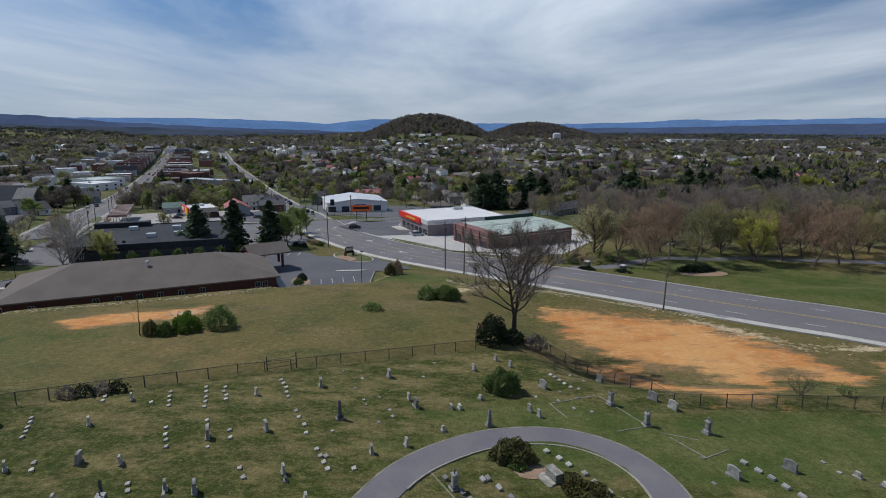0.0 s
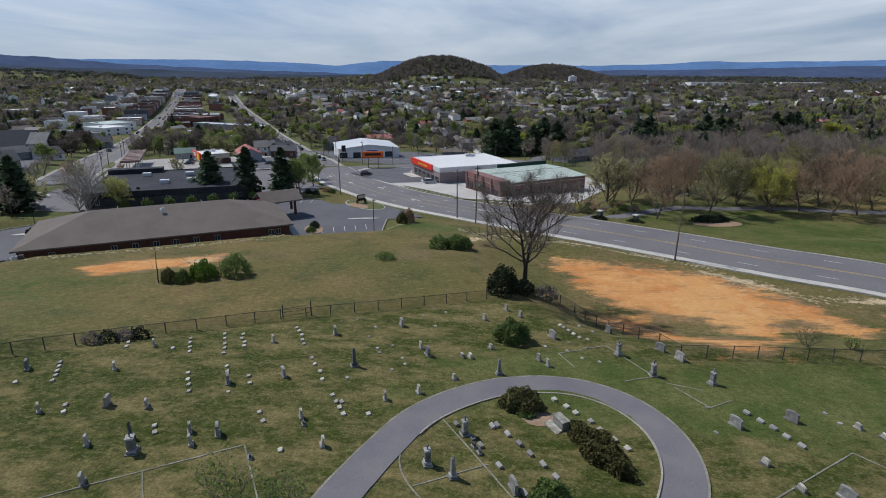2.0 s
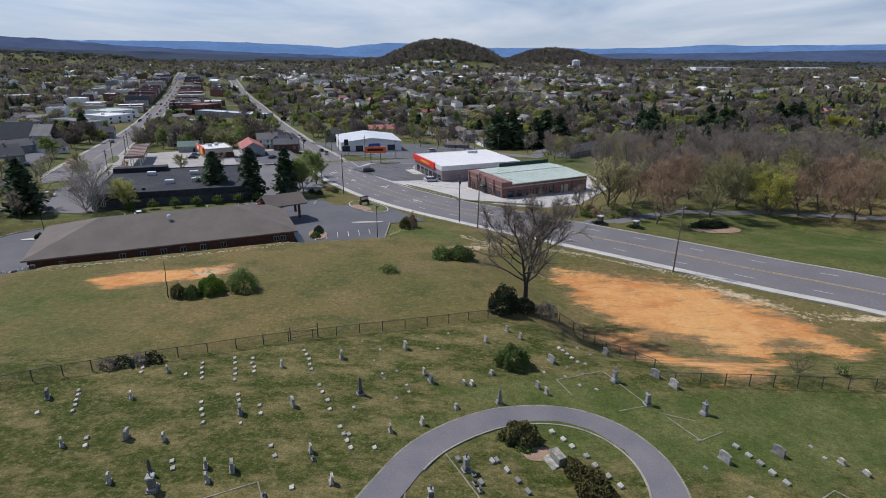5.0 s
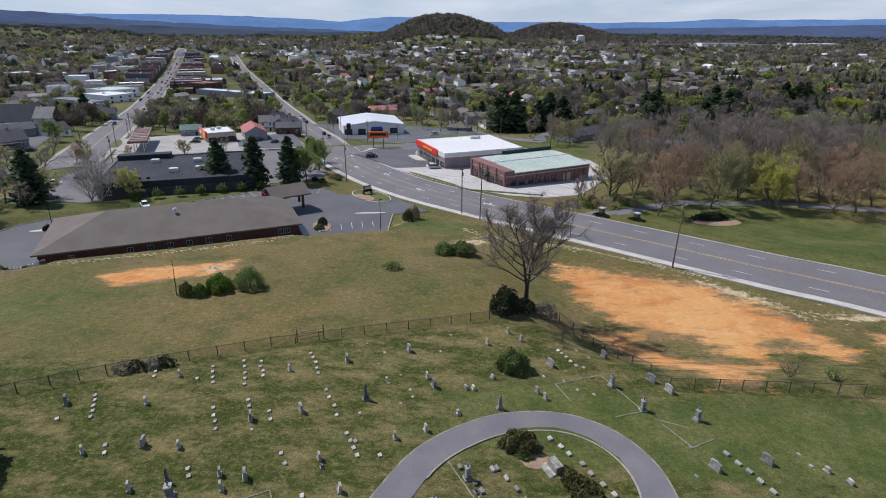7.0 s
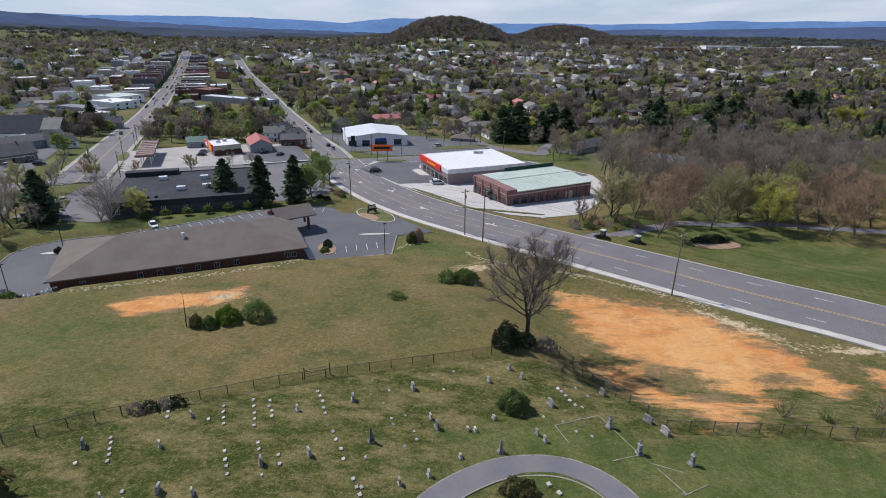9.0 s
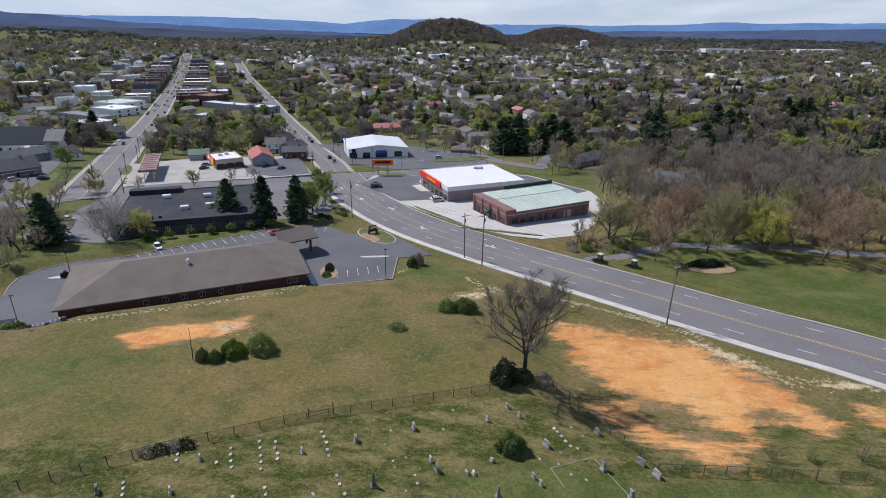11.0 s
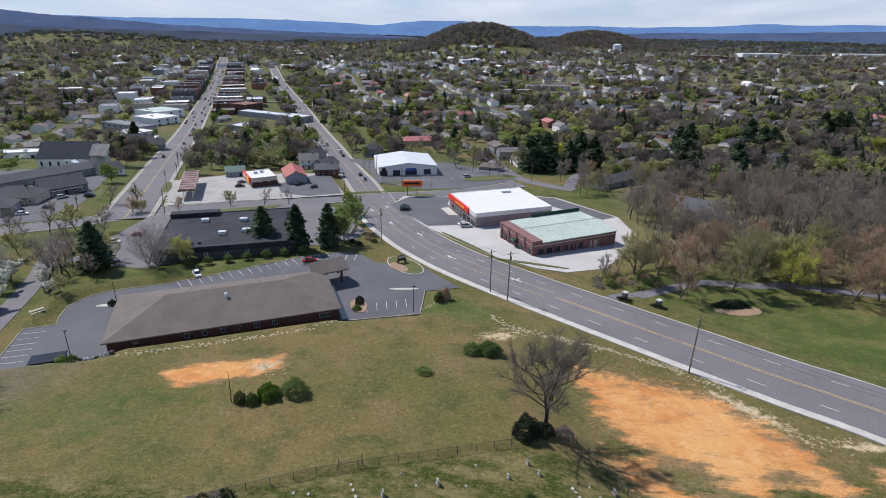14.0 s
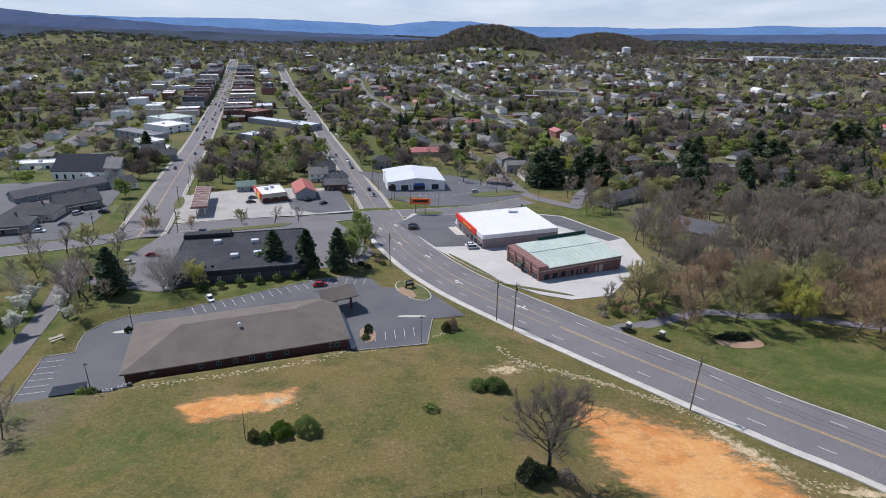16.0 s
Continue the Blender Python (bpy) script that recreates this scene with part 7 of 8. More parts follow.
def pine(seed, h, r, label="tall dark green conifer with drooping boughs"):
    w, c = conifer(seed, h, r, 24)
    return [tree_thing("conifer", w, c, M["bark_dark"], [LEAF["conifer"]], label, "tree", "conifers"), False]


def plant(pr, x, y, size=1.0, turn=0.0, sink=0.0):
    m = turned(x, y, ground_at(x, y) - sink, turn)
    ob, used = pr
    if not used:
        pr[1] = True
        ob.matrix_basis = m @ Matrix.Diagonal((size, size, size, 1))
        return ob
    made = copy_thing(ob, m)
    made.scale = (size, size, size)
    return made


BARE = [proto("bare_tree", 100 + k, "bare grey tree with fine upright twigs", height=15.5, spread=0.32, stem=0.18, twigs=3600, split=10, low=0.2, twig_w=0.017, fine=1) for k in range(4)]
RED = [proto("bare_tree", 120 + k, "bare tree with reddish buds", twig="twig_red", height=12, spread=0.46, stem=0.17, twigs=5200, leaves=1, leaf="twig_red", leaf_size=0.06, split=13, low=0.12, twig_w=0.018, fine=1, rise=0.8) for k in range(2)]
OLIVE = [proto("budding_tree", 140 + k, "budding tree with olive-green haze of leaves", height=12.5, spread=0.46, stem=0.18, twigs=4600, leaves=3, leaf="olive", leaf_size=0.085, split=13, low=0.12, twig_w=0.018, fine=1, rise=0.8) for k in range(3)]
SPRING = [proto("green_tree", 160 + k, "tree in fresh spring-green leaf", height=11.5, spread=0.46, stem=0.2, twigs=3200, leaves=4, leaf="spring", leaf_size=0.12, split=13, low=0.25, twig_w=0.03) for k in range(2)]
YELLOW = [proto("yellow_tree", 170, "broad tree in yellow-green leaf", height=15, spread=0.46, stem=0.3, twigs=4200, leaves=4, leaf="yellow", leaf_size=0.15, split=10, low=0.25, twig_w=0.03)]
PALE = [proto("blossom_tree", 180, "broad tree veiled in pale yellow blossom", height=13, spread=0.52, stem=0.26, twigs=5200, leaves=3, leaf="pale", leaf_size=0.085, split=14, low=0.15, twig_w=0.03)]
WHITE = [proto("blossom_tree", 190, "small tree in white blossom", height=6.0, spread=0.55, stem=0.14, twigs=800, leaves=5, leaf="white", leaf_size=0.2, split=8, low=0.2, twig_w=0.025)]
GHOST = [proto("bare_tree", 195, "bare pale-barked tree with spreading limbs", bark="bark_pale", height=17, spread=0.5, stem=0.3, twigs=500, split=8, low=0.25, twig_w=0.03)]
PINK = [proto("blossom_tree", 197, "small tree in pink blossom", height=5.5, spread=0.5, stem=0.12, twigs=500, leaves=3, leaf="pink", leaf_size=0.2, split=7, low=0.2, twig_w=0.025)]
PINES = [pine(200, 14.5, 3.7), pine(201, 15, 4.9), pine(202, 20, 8.0), pine(203, 11, 4.4)]
FAN = [proto("bare_tree", 210, "broad bare tree with pale fanned branches", bark="bark_pale", height=13, spread=0.62, stem=0.2, twigs=1500, split=10, low=0.05, twig_w=0.03, stems=4, fine=2)]

LEAFY = [proto("budding_tree", 220 + k, "broad tree in olive-green young leaf", height=11, spread=0.52, stem=0.2, twigs=4000, leaves=5, leaf=lf, leaf_size=0.09, split=11, low=0.10, twig_w=0.03, stems=2) for k, lf in enumerate(("leafy", "yellow", "olive"))]
BROAD = [proto("bare_tree", 230, "broad bare dark tree with spreading crown", bark="bark_dark", height=13, spread=0.5, stem=0.26, twigs=2200, split=9, low=0.2, twig_w=0.025, fine=1)]

# single trees that stand out
for pr, x, y, s, t in (
    (PALE[0], 42.5, 155.5, 1.3, 0), (PALE[0], 46, 162, 1.1, 120), (RED[0], 51.5, 141.0, 1.1, 20), (RED[1], 57.5, 152, 1.35, 60), (RED[0], 63, 160, 1.4, 200), (OLIVE[0], 68, 148.0, 1.35, 0), (OLIVE[2], 74, 158, 1.35, 100), (LEAFY[2], 80, 159, 1.3, 60), (LEAFY[1], 84, 149, 1.2, 10), (LEAFY[0], 89, 159, 1.35, 220), (RED[1], 93, 151, 1.25, 100), (RED[0], 97.5, 144.5, 1.25, 0), (RED[1], 101.5, 156, 1.35, 0), (RED[0], 105.6, 146.5, 1.35, 150), (RED[1], 114, 153, 1.4, 30), (LEAFY[2], 123, 160, 1.3, 80), (RED[0], 133, 160, 1.4, 0), (LEAFY[2], 146, 158, 1.2, 40), (RED[0], 70, 168, 1.35, 200), (RED[1], 84, 170, 1.4, 120), (OLIVE[0], 98, 168, 1.4, 300), (RED[0], 112, 168, 1.4, 0), (OLIVE[2], 128, 172, 1.4, 10), (SPRING[0], -57, 216, 0.95, 0), (SPRING[1], -52, 204, 0.95, 40), (SPRING[0], -49.8, 194, 1.05, 80), (SPRING[1], -54, 188, 0.9, 10), (BROAD[0], -122.5, 131, 0.95, 0), (BROAD[0], -125, 140, 1.0, 90), (BROAD[0], -120, 137, 0.8, 200), (BROAD[0], -162, 216, 0.75, 0), (LEAFY[2], -142, 206, 0.6, 50),
    (GHOST[0], 103, 190, 1.0, 0), (YELLOW[0], 250, 388, 1.35, 0), (YELLOW[0], 262, 396, 1.2, 80), (SPRING[1], 225, 392, 1.0, 50), (PINES[1], 214, 390, 1.0, 0), (PINES[2], 200, 466, 1.0, 0), (PINES[2], 298, 548, 1.1, 10), (PINES[2], 308, 545, 1.1, 50), (PINES[2], 318, 550, 1.1, 90), (PINES[2], 142, 428, 1.0, 30), (PINES[2], 133, 424, 0.9, 80), (BROAD[0], 112, 300, 1.2, 0), (BROAD[0], 121, 304, 1.25, 60), (BROAD[0], 116, 312, 1.2, 120), (PINES[3], 119, 300, 1.0, 0),
    (PINES[1], -76.0, 171.0, 0.95, 0), (PINES[0], -63.4, 168.5, 1.08, 0), (PINES[0], -54.0, 173.0, 1.05, 90), (PINES[1], -116.0, 143.0, 1.0, 30), (FAN[0], -100, 147.4, 1.15, 0), (FAN[0], -104, 149.5, 0.9, 60), (LEAFY[0], -94.5, 152.0, 0.9, 0), (BARE[0], -131, 149, 1.0, 0), (FAN[0], -134, 146, 0.85, 100), (BARE[2], -127, 139, 0.9, 30),
    (SPRING[0], -49.5, 176.5, 1.05, 0), (SPRING[1], -52.5, 181, 1.0, 70), (OLIVE[1], -118, 152, 0.8, 20),
    (WHITE[0], -127, 118, 1.2, 0), (WHITE[0], -133, 127, 1.2, 50), (WHITE[0], -131, 110, 1.2, 100), (WHITE[0], -136, 134, 1.2, 20), (WHITE[0], -116, 124, 0.8, 70), (WHITE[0], -127, 102, 1.2, 20), (WHITE[0], -138, 120, 1.2, 60), (WHITE[0], -124, 131, 1.0, 20), (WHITE[0], -122, 94, 1.1, 20), (OLIVE[0], -113, 124.5, 0.45, 0),
    (OLIVE[2], -111, 221, 0.65, 0), (BROAD[0], -98, 225, 0.65, 0), (BROAD[0], -88, 228, 0.6, 70), (RED[0], -145, 205, 0.7, 0), (RED[1], -128, 210, 0.6, 0), (OLIVE[1], -153, 222, 0.6, 0),
    (PINES[2], 22, 330, 1.05, 0), (PINES[2], 31, 336, 1.15, 40), (PINES[2], 27, 352, 1.0, 80), (PINES[1], 45, 338, 1.2, 0), (PINES[2], 53, 352, 1.1, 120), (PINES[2], 60, 345, 1.0, 20), (YELLOW[0], 42, 372, 0.9, 0), (PINES[2], 104, 318, 0.8, 0), (PINES[1], 112, 326, 1.0, 0), (PINES[2], 150, 360, 0.9, 0), (PINES[2], 128, 392, 1.0, 0), (PINES[2], 190, 420, 1.0, 0), (PINES[2], 200, 428, 0.9, 30),
    (BARE[0], -168, 290, 1.0, 0), (SPRING[0], -140, 330, 1.0, 0), (OLIVE[0], -152, 318, 1.1, 0), (BARE[2], -176, 332, 1.1, 40), (WHITE[0], -128, 318, 1.4, 0), (PINES[1], -160, 352, 1.1, 0), (SPRING[1], -150, 344, 1.2, 0), (OLIVE[1], -132, 352, 1.2, 90), (PINES[3], -238, 342, 1.2, 0), (SPRING[0], -112, 432, 1.3, 0), (YELLOW[0], -96, 436, 0.75, 0), (YELLOW[0], -104, 424, 0.65, 0),
    (BARE[1], -12, 318, 0.9, 0), (BARE[2], -22, 330, 1.0, 0), (BARE[3], 3, 310, 0.9, 0), (BARE[0], 9, 324, 0.9, 0), (SPRING[1], -28, 372, 1.0, 0), (OLIVE[0], -70, 392, 1.1, 0), (PINK[0], 96, 372, 1.2, 0), (SPRING[0], -2, 500, 1.2, 0), (OLIVE[2], 12, 470, 1.2, 0),
    (BARE[1], 38, 158, 0.7, 0), (BARE[2], 34.5, 151.5, 0.6, 30), (RED[0], 50, 158, 1.0, 30), (BARE[0], 52, 166, 0.95, 50), (BARE[1], 33.5, 155, 0.6, 50), (BARE[0], 46, 290, 0.9, 0), (BARE[2], 50, 302, 0.9, 40), (BARE[1], 36, 296, 0.8, 90), (BARE[3], 40, 306, 0.9, 130), (RED[0], 54, 322, 0.9, 0), (BARE[2], 50, 332, 1.0, 200), (BARE[0], 58, 276, 0.8, 20), (BARE[1], 66, 280, 0.9, 300), (BARE[3], -89.5, 74.0, 0.75, 0), (BROAD[0], -94, 79, 0.7, 80),
):
    plant(pr, x, y, s, t)
for k in range(16):
    x, y = 31 + 17 * (k % 8) / 8 + (k * 37 % 5) * 0.6, 147 + 12 * ((k * 5) % 16) / 16
    shrub(x, y, 1.5, 1.5, 1.6, ("twig", "olive", "shrub", "twig_red")[k % 4], "tangled low brush beside the park gate", 380, 0.14, seed=60 + k % 4)

# the bare wood beyond the park and yards between the houses
KEEP_OFF = [(x, y, r) for x, y, r in ((83.5, 231.5, 15), (78, 214, 9), (56, 250, 13), (64, 268, 12), (28, 318, 22), (6, 312, 22), (62, 292, 15), (185, 322, 16), (205, 322, 14), (96, 400, 12), (-51, 316, 26), (22, 191, 22), (2, 226, 26), (-89, 176, 30), (-115, 264, 15), (-101, 273, 13), (-241, 301, 24), (-64, 120, 32))]
houses = [o for o in bpy.data.objects if o.name.split(".")[0] in ("house",) and o.parent is None]
KEEP_OFF += [(o.location.x, o.location.y, 10.5) for o in houses]


def is_open(x, y, margin=1.5):
    """Whether a tree may stand there."""
    if any(math.hypot(x - a, y - b) <= r for a, b, r in KEEP_OFF) or off_roads(x, y) < 2.2 + margin:
        return False
    for name in PADS:
        if poly_distance(np.array([x]), np.array([y]), PADS[name][0])[0] < margin:
            return False
    return True


wood_rnd = random.Random(31)
placed = []


def scatter(n, x0, x1, y0, y1, pick, gap, size=(0.75, 1.15), cond=None):
    tries = 0
    while n > 0 and tries < 9000:
        tries += 1
        x, y = wood_rnd.uniform(x0, x1), wood_rnd.uniform(y0, y1)
        if cond and not cond(x, y):
            continue
        if any((x - a) ** 2 + (y - b) ** 2 < gap * gap for a, b in placed) or not is_open(x, y):
            continue
        placed.append((x, y))
        plant(wood_rnd.choice(pick), x, y, wood_rnd.uniform(*size), wood_rnd.uniform(0, 360))
        n -= 1


WOOD_MIX = BARE * 8 + RED + OLIVE[:1]
scatter(165, 56, 175, 172, 290, WOOD_MIX, 5.2, (0.85, 1.35), lambda x, y: y > 163 + 0.10 * (x - 56))
scatter(24, 40, 80, 196, 300, BARE + OLIVE, 5.5, (0.6, 1.0), lambda x, y: x > 54 + 0.02 * y or y > 262)
scatter(50, 60, 300, 290, 430, BARE * 4 + OLIVE * 2 + SPRING[:1] + PINES[1:2] + RED, 10)
scatter(46, -140, 120, 300, 430, BARE * 2 + OLIVE * 2 + SPRING * 2 + PINES[1:2], 9, (0.65, 1.05))
scatter(26, -190, -108, 296, 420, BROAD * 2 + OLIVE + SPRING + WHITE + BARE, 8, (0.85, 1.2))
scatter(40, -420, -130, 250, 430, BARE * 2 + OLIVE * 2 + SPRING * 2 + PINES[1:2], 10, (0.65, 1.05))
scatter(16, -165, -112, 128, 186, BARE * 2 + OLIVE + FAN + WHITE, 6, (0.6, 0.95))
scatter(30, -330, -150, 95, 160, BARE * 2 + OLIVE * 2 + SPRING + WHITE, 9, (0.6, 1.0))

# ---- the town: street blocks, houses, far trees ----
town_rnd = random.Random(71)
TOWN_OFF = list(KEEP_OFF)


def lite_block(name, x, y, deg, w, d, h, wall, roof, label, category, group, rows=2):
    """A building seen from far off: walls, roof with parapet, roof unit, windows on the long sides."""
    z = ground_at(x, y)
    ob = empty(name, turned(x, y, z, deg), label, category, group)
    part("wall", boxed(-w / 2, w / 2, -d / 2, d / 2, -2.0, h), M[wall], ob)
    bm = boxed(-w / 2 + 0.25, w / 2 - 0.25, -d / 2 + 0.25, d / 2 - 0.25, h - 0.05, h + 0.08)
    part("roof", bm, M[roof], ob)
    bm = bmesh.new()
    for a in ((-w / 2, w / 2, -d / 2, -d / 2 + 0.25), (-w / 2, w / 2, d / 2 - 0.25, d / 2), (-w / 2, -w / 2 + 0.25, -d / 2 + 0.25, d / 2 - 0.25), (w / 2 - 0.25, w / 2, -d / 2 + 0.25, d / 2 - 0.25)):
        box(bm, *a, h + 0.002, h + 0.55)
    part("parapet", bm, M[wall], ob)
    ux, uy = town_rnd.uniform(-w / 4, w / 4), town_rnd.uniform(-d / 4, d / 4)
    part("roof_unit", boxed(ux - 1.1, ux + 1.1, uy - 0.8, uy + 0.8, h + 0.08, h + 1.3, bevel=0.08), M["metal_roof"], ob)
    for s in ((-1,) if math.cos(radians(deg)) > 0 else (1,)):
        n = max(2, int(w / 8))
        for k in range(n):
            xx = -w / 2 + w * (k + 0.5) / n
            for lv in range(rows):
                z0 = 0.5 + lv * h / rows
                part("window", boxed(xx - 1.0, xx + 1.0, s * d / 2 - 0.05, s * d / 2 + 0.05, z0, z0 + h / rows * 0.5), M["glass"], ob)
    TOWN_OFF.append((x, y, max(w, d) * 0.62))
    return ob


def lite_house(x, y, deg, w, d, h, rise, wall, roof):
    z = ground_at(x, y)
    label = f"{'two' if h > 4 else 'single'}-storey town house with {M[wall].name.replace('_', ' ')} walls and {M[roof].name.replace('_', ' ')} roof"
    ob = empty("house", turned(x, y, z, deg), label, "house", "houses of the town")
    part("wall", gable_walls(w, d, h, rise), M[wall], ob)
    r = part("roof", gable_roof(w, d, rise, 0.45, 0.2), M[roof], ob)
    r.location.z = h + 0.03
    part("chimney", boxed(w * 0.2 - 0.4, w * 0.2 + 0.4, 0.4, 1.1, h, h + rise + 0.8), M["brick_town"], ob)
    for s in ((-1,) if math.cos(radians(deg)) > 0 else (1,)):
        for k in (-0.28, 0.28):
            part("window", boxed(k * w - 0.7, k * w + 0.7, s * d / 2 - 0.05, s * d / 2 + 0.05, 0.9, 2.3), M["glass"], ob)
    TOWN_OFF.append((x, y, 10.5))
    return ob


# landmark blocks
for x, y, deg, w, d, h, wall, roof, lab in (
    (-318, 512, 66, 26, 34, 6.5, "siding", "membrane", "large white flat-roofed hall beside the main street"), (-340, 556, 66, 30, 36, 7, "siding", "green_roof", "large white hall with a pale green roof"), (-318, 470, -24, 56, 15, 6, "siding_grey", "membrane_grey", "long grey flat-roofed building with arched openings"),
    (-268, 600, 66, 24, 26, 9, "brick_town", "brick_town", "tall orange-brick building by the main street"), (-232, 560, 66, 14, 60, 5, "siding_grey", "metal_roof", "long low pale-roofed building"), (-196, 545, 66, 20, 30, 5, "siding_grey", "metal_roof", "low pale-roofed warehouse by the street"),
    (-264, 398, 20, 26, 14, 4, "siding", "membrane", "low white flat-roofed building by the church"), (-300, 330, 20, 26, 12, 4, "siding", "membrane", "low white-roofed building behind the church"), (-330, 300, 20, 24, 20, 4, "siding_grey", "membrane_grey", "low grey flat-roofed building by the lot"),
    (-560, 720, 40, 30, 20, 9, "siding_tan", "membrane", "pale square hall among trees"), (-520, 740, 40, 44, 14, 6, "siding", "membrane", "long white-roofed hall among the trees"), (-480, 620, 40, 24, 14, 6, "siding_grey", "membrane_grey", "grey flat-roofed hall among trees"),
    (-205, 420, 20, 20, 16, 4.5, "brick_town", "pink_roof", "low shop with a faded red roof"),
    (760, 1830, 10, 120, 40, 10, "siding", "membrane", "long white retail sheds far off"), (900, 1860, 8, 130, 40, 9, "siding_tan", "membrane_grey", "long pale retail shed far off"), (560, 1720, 5, 110, 40, 11, "brick_town", "membrane_grey", "large brick school far off"), (650, 1735, 5, 60, 30, 8, "brick_town", "membrane_grey", "brick school wing far off"), (1080, 1900, 8, 140, 40, 9, "siding", "membrane", "long white retail shed on the skyline"), (-60, 1300, 20, 44, 24, 9, "siding", "membrane", "large white building on the far slope"), (30, 860, 10, 40, 20, 6, "brick_town", "membrane_grey", "brick school among the houses"), (80, 930, 0, 70, 18, 6, "siding_tan", "membrane_grey", "long low pale building among the houses"),
):
    lite_block("hall", x, y, deg, w, d, h, wall, roof, lab, "building", "", 1 if h < 6 else 2)
# low pale-roofed buildings west of the main street
for x, y, deg, w, d, h, wall, roof in ((-236, 352, 20, 30, 12, 4, "siding_tan", "membrane"), (-278, 362, 20, 22, 12, 4, "siding", "membrane_grey"), (-286, 250, 25, 26, 14, 4, "siding", "membrane"), (-262, 226, 25, 20, 12, 4, "siding_grey", "membrane_grey"), (-310, 228, 20, 24, 13, 4, "siding_grey", "membrane"), (-246, 440, 66, 16, 22, 5, "brick_town", "membrane_dark"), (-286, 428, 66, 20, 24, 5, "siding", "membrane"), (-360, 372, 20, 30, 14, 4, "siding", "membrane"), (-352, 420, 30, 24, 14, 5, "siding_tan", "membrane_grey"), (-214, 470, 66, 16, 20, 5, "siding_grey", "metal_roof"), (-400, 470, 30, 30, 16, 5, "siding", "membrane"), (-290, 548, 66, 16, 22, 5, "siding", "metal_roof")):
    if off_roads(x, y) < max(w, d) * 0.55 + 3:
        continue
    lite_block("low_building", x, y, deg, w, d, h, wall, roof, "low flat-roofed town building with a pale roof", "building", "low buildings west of the street", 1)
LANDMARKS = TOWN_OFF[len(KEEP_OFF):]
# shop rows along the main street
for side in (-1, 1):
    s = 395.0
    while s < 1120:
        w = town_rnd.uniform(11, 24)
        p, r, hd = line_at(HIGH_STREET_WEST, s + w / 2)
        d = town_rnd.uniform(20, 34)
        off = side * (14.0 + d / 2)
        x, y = p.x + r.x * off, p.y + r.y * off
        if town_rnd.random() < 0.78 and all(math.hypot(x - a_, y - b_) > r_ + 9 for a_, b_, r_ in LANDMARKS):
            wall = town_rnd.choice(("brick_town", "brick_town", "brick_town", "brick_town", "siding_tan", "siding_grey", "stucco_grey"))
            roof = town_rnd.choice(("membrane_grey", "membrane_dark", "membrane_dark", "membrane_dark", "membrane", "shingle_grey"))
            h = town_rnd.choice((4.2, 4.5, 5.0, 6.5, 7.5))
            lite_block("shop_building", x, y, hd, w - 0.3, d, h, wall, roof, f"flat-roofed street building with {M[wall].name.replace('_', ' ')} walls", "building", "shop buildings along the main street", 1 if h < 5 else 2 if h < 10 else 3)
        s += w
# second rows between the two streets and behind
for s in np.arange(470, 1060, 34):
    p, r, hd = line_at(HIGH_STREET_WEST, s)
    for off, wd in ((62, (16, 26)), (-62, (14, 26)), (-92, (14, 22))):
        x, y = p.x + r.x * (off + town_rnd.uniform(-6, 6)), p.y + r.y * off
        dd, _ = road_near(np.array([x]), np.array([y]), HIGH_STREET_EAST)
        if town_rnd.random() < 0.42 and dd[0] > 22:
            wall = town_rnd.choice(("brick_town", "brick_town", "siding", "siding_tan", "siding_grey"))
            lite_block("rear_building", x, y, hd, town_rnd.uniform(*wd), town_rnd.uniform(14, 22), town_rnd.choice((4.5, 5.5, 8)), wall, town_rnd.choice(("membrane_grey", "membrane", "membrane_dark", "metal_roof")), "low flat-roofed building behind the main street", "building", "rear buildings of the town", 1)
tank = empty("water_tank", turned(372, 1930, ground_at(372, 1930), 0), "pale round water tank on the far rise", "water tank")
part("drum", tubed((0, 0, -2), (0, 0, 24), 13, 13, 24), M["metal_roof"], tank)
part("lid", tubed((0, 0, 24), (0, 0, 27), 13, 2, 24), M["metal_roof"], tank)
steeple = empty("steeple", turned(-600, 830, ground_at(-600, 830), 30), "white church steeple among the trees", "church")
part("tower", boxed(-1.8, 1.8, -1.8, 1.8, -2, 11), M["siding"], steeple)
part("spire", tubed((0, 0, 11), (0, 0, 19), 2.2, 0.1, 8), M["siding"], steeple)
part("nave", gable_walls(18, 9, 5, 4), M["siding"], steeple)

# houses of the near town
WALLS = ("siding", "siding", "siding", "siding_tan", "siding_grey", "brick_town", "brick_town", "siding_tan")
ROOFS = ("shingle_grey", "shingle_grey", "shingle_light", "shingle", "shingle_light", "shingle_grey", "shingle_light", "shingle", "shingle_grey", "shingle", "shingle_grey", "shingle", "shingle_light", "pink_roof")
spots, taken = [], {}
for line in RES + [BACK_STREET]:
    run = sum((q - p).length for p, q in zip(line, line[1:]))
    at = 12.0
    while at < run - 8:
        p, r, hd = line_at(line, at)
        for side in (-1, 1):
            if town_rnd.random() < 0.60:
                off = side * town_rnd.uniform(13.5, 18)
                spots.append((p.x + r.x * off, p.y + r.y * off, hd + (180 if side > 0 else 0) + town_rnd.choice((0, 0, 0, 90)) + town_rnd.uniform(-5, 5)))
        at += town_rnd.uniform(21, 29)
for k in range(160):
    dist, ang = math.sqrt(town_rnd.uniform(340**2, 1000**2)), radians(town_rnd.uniform(-43, 46))
    spots.append((math.sin(ang) * dist, math.cos(ang) * dist, town_rnd.choice((66, -24, 20, -70))))
spots.sort(key=lambda q: math.hypot(q[0], q[1]))
HOUSES_AT = []
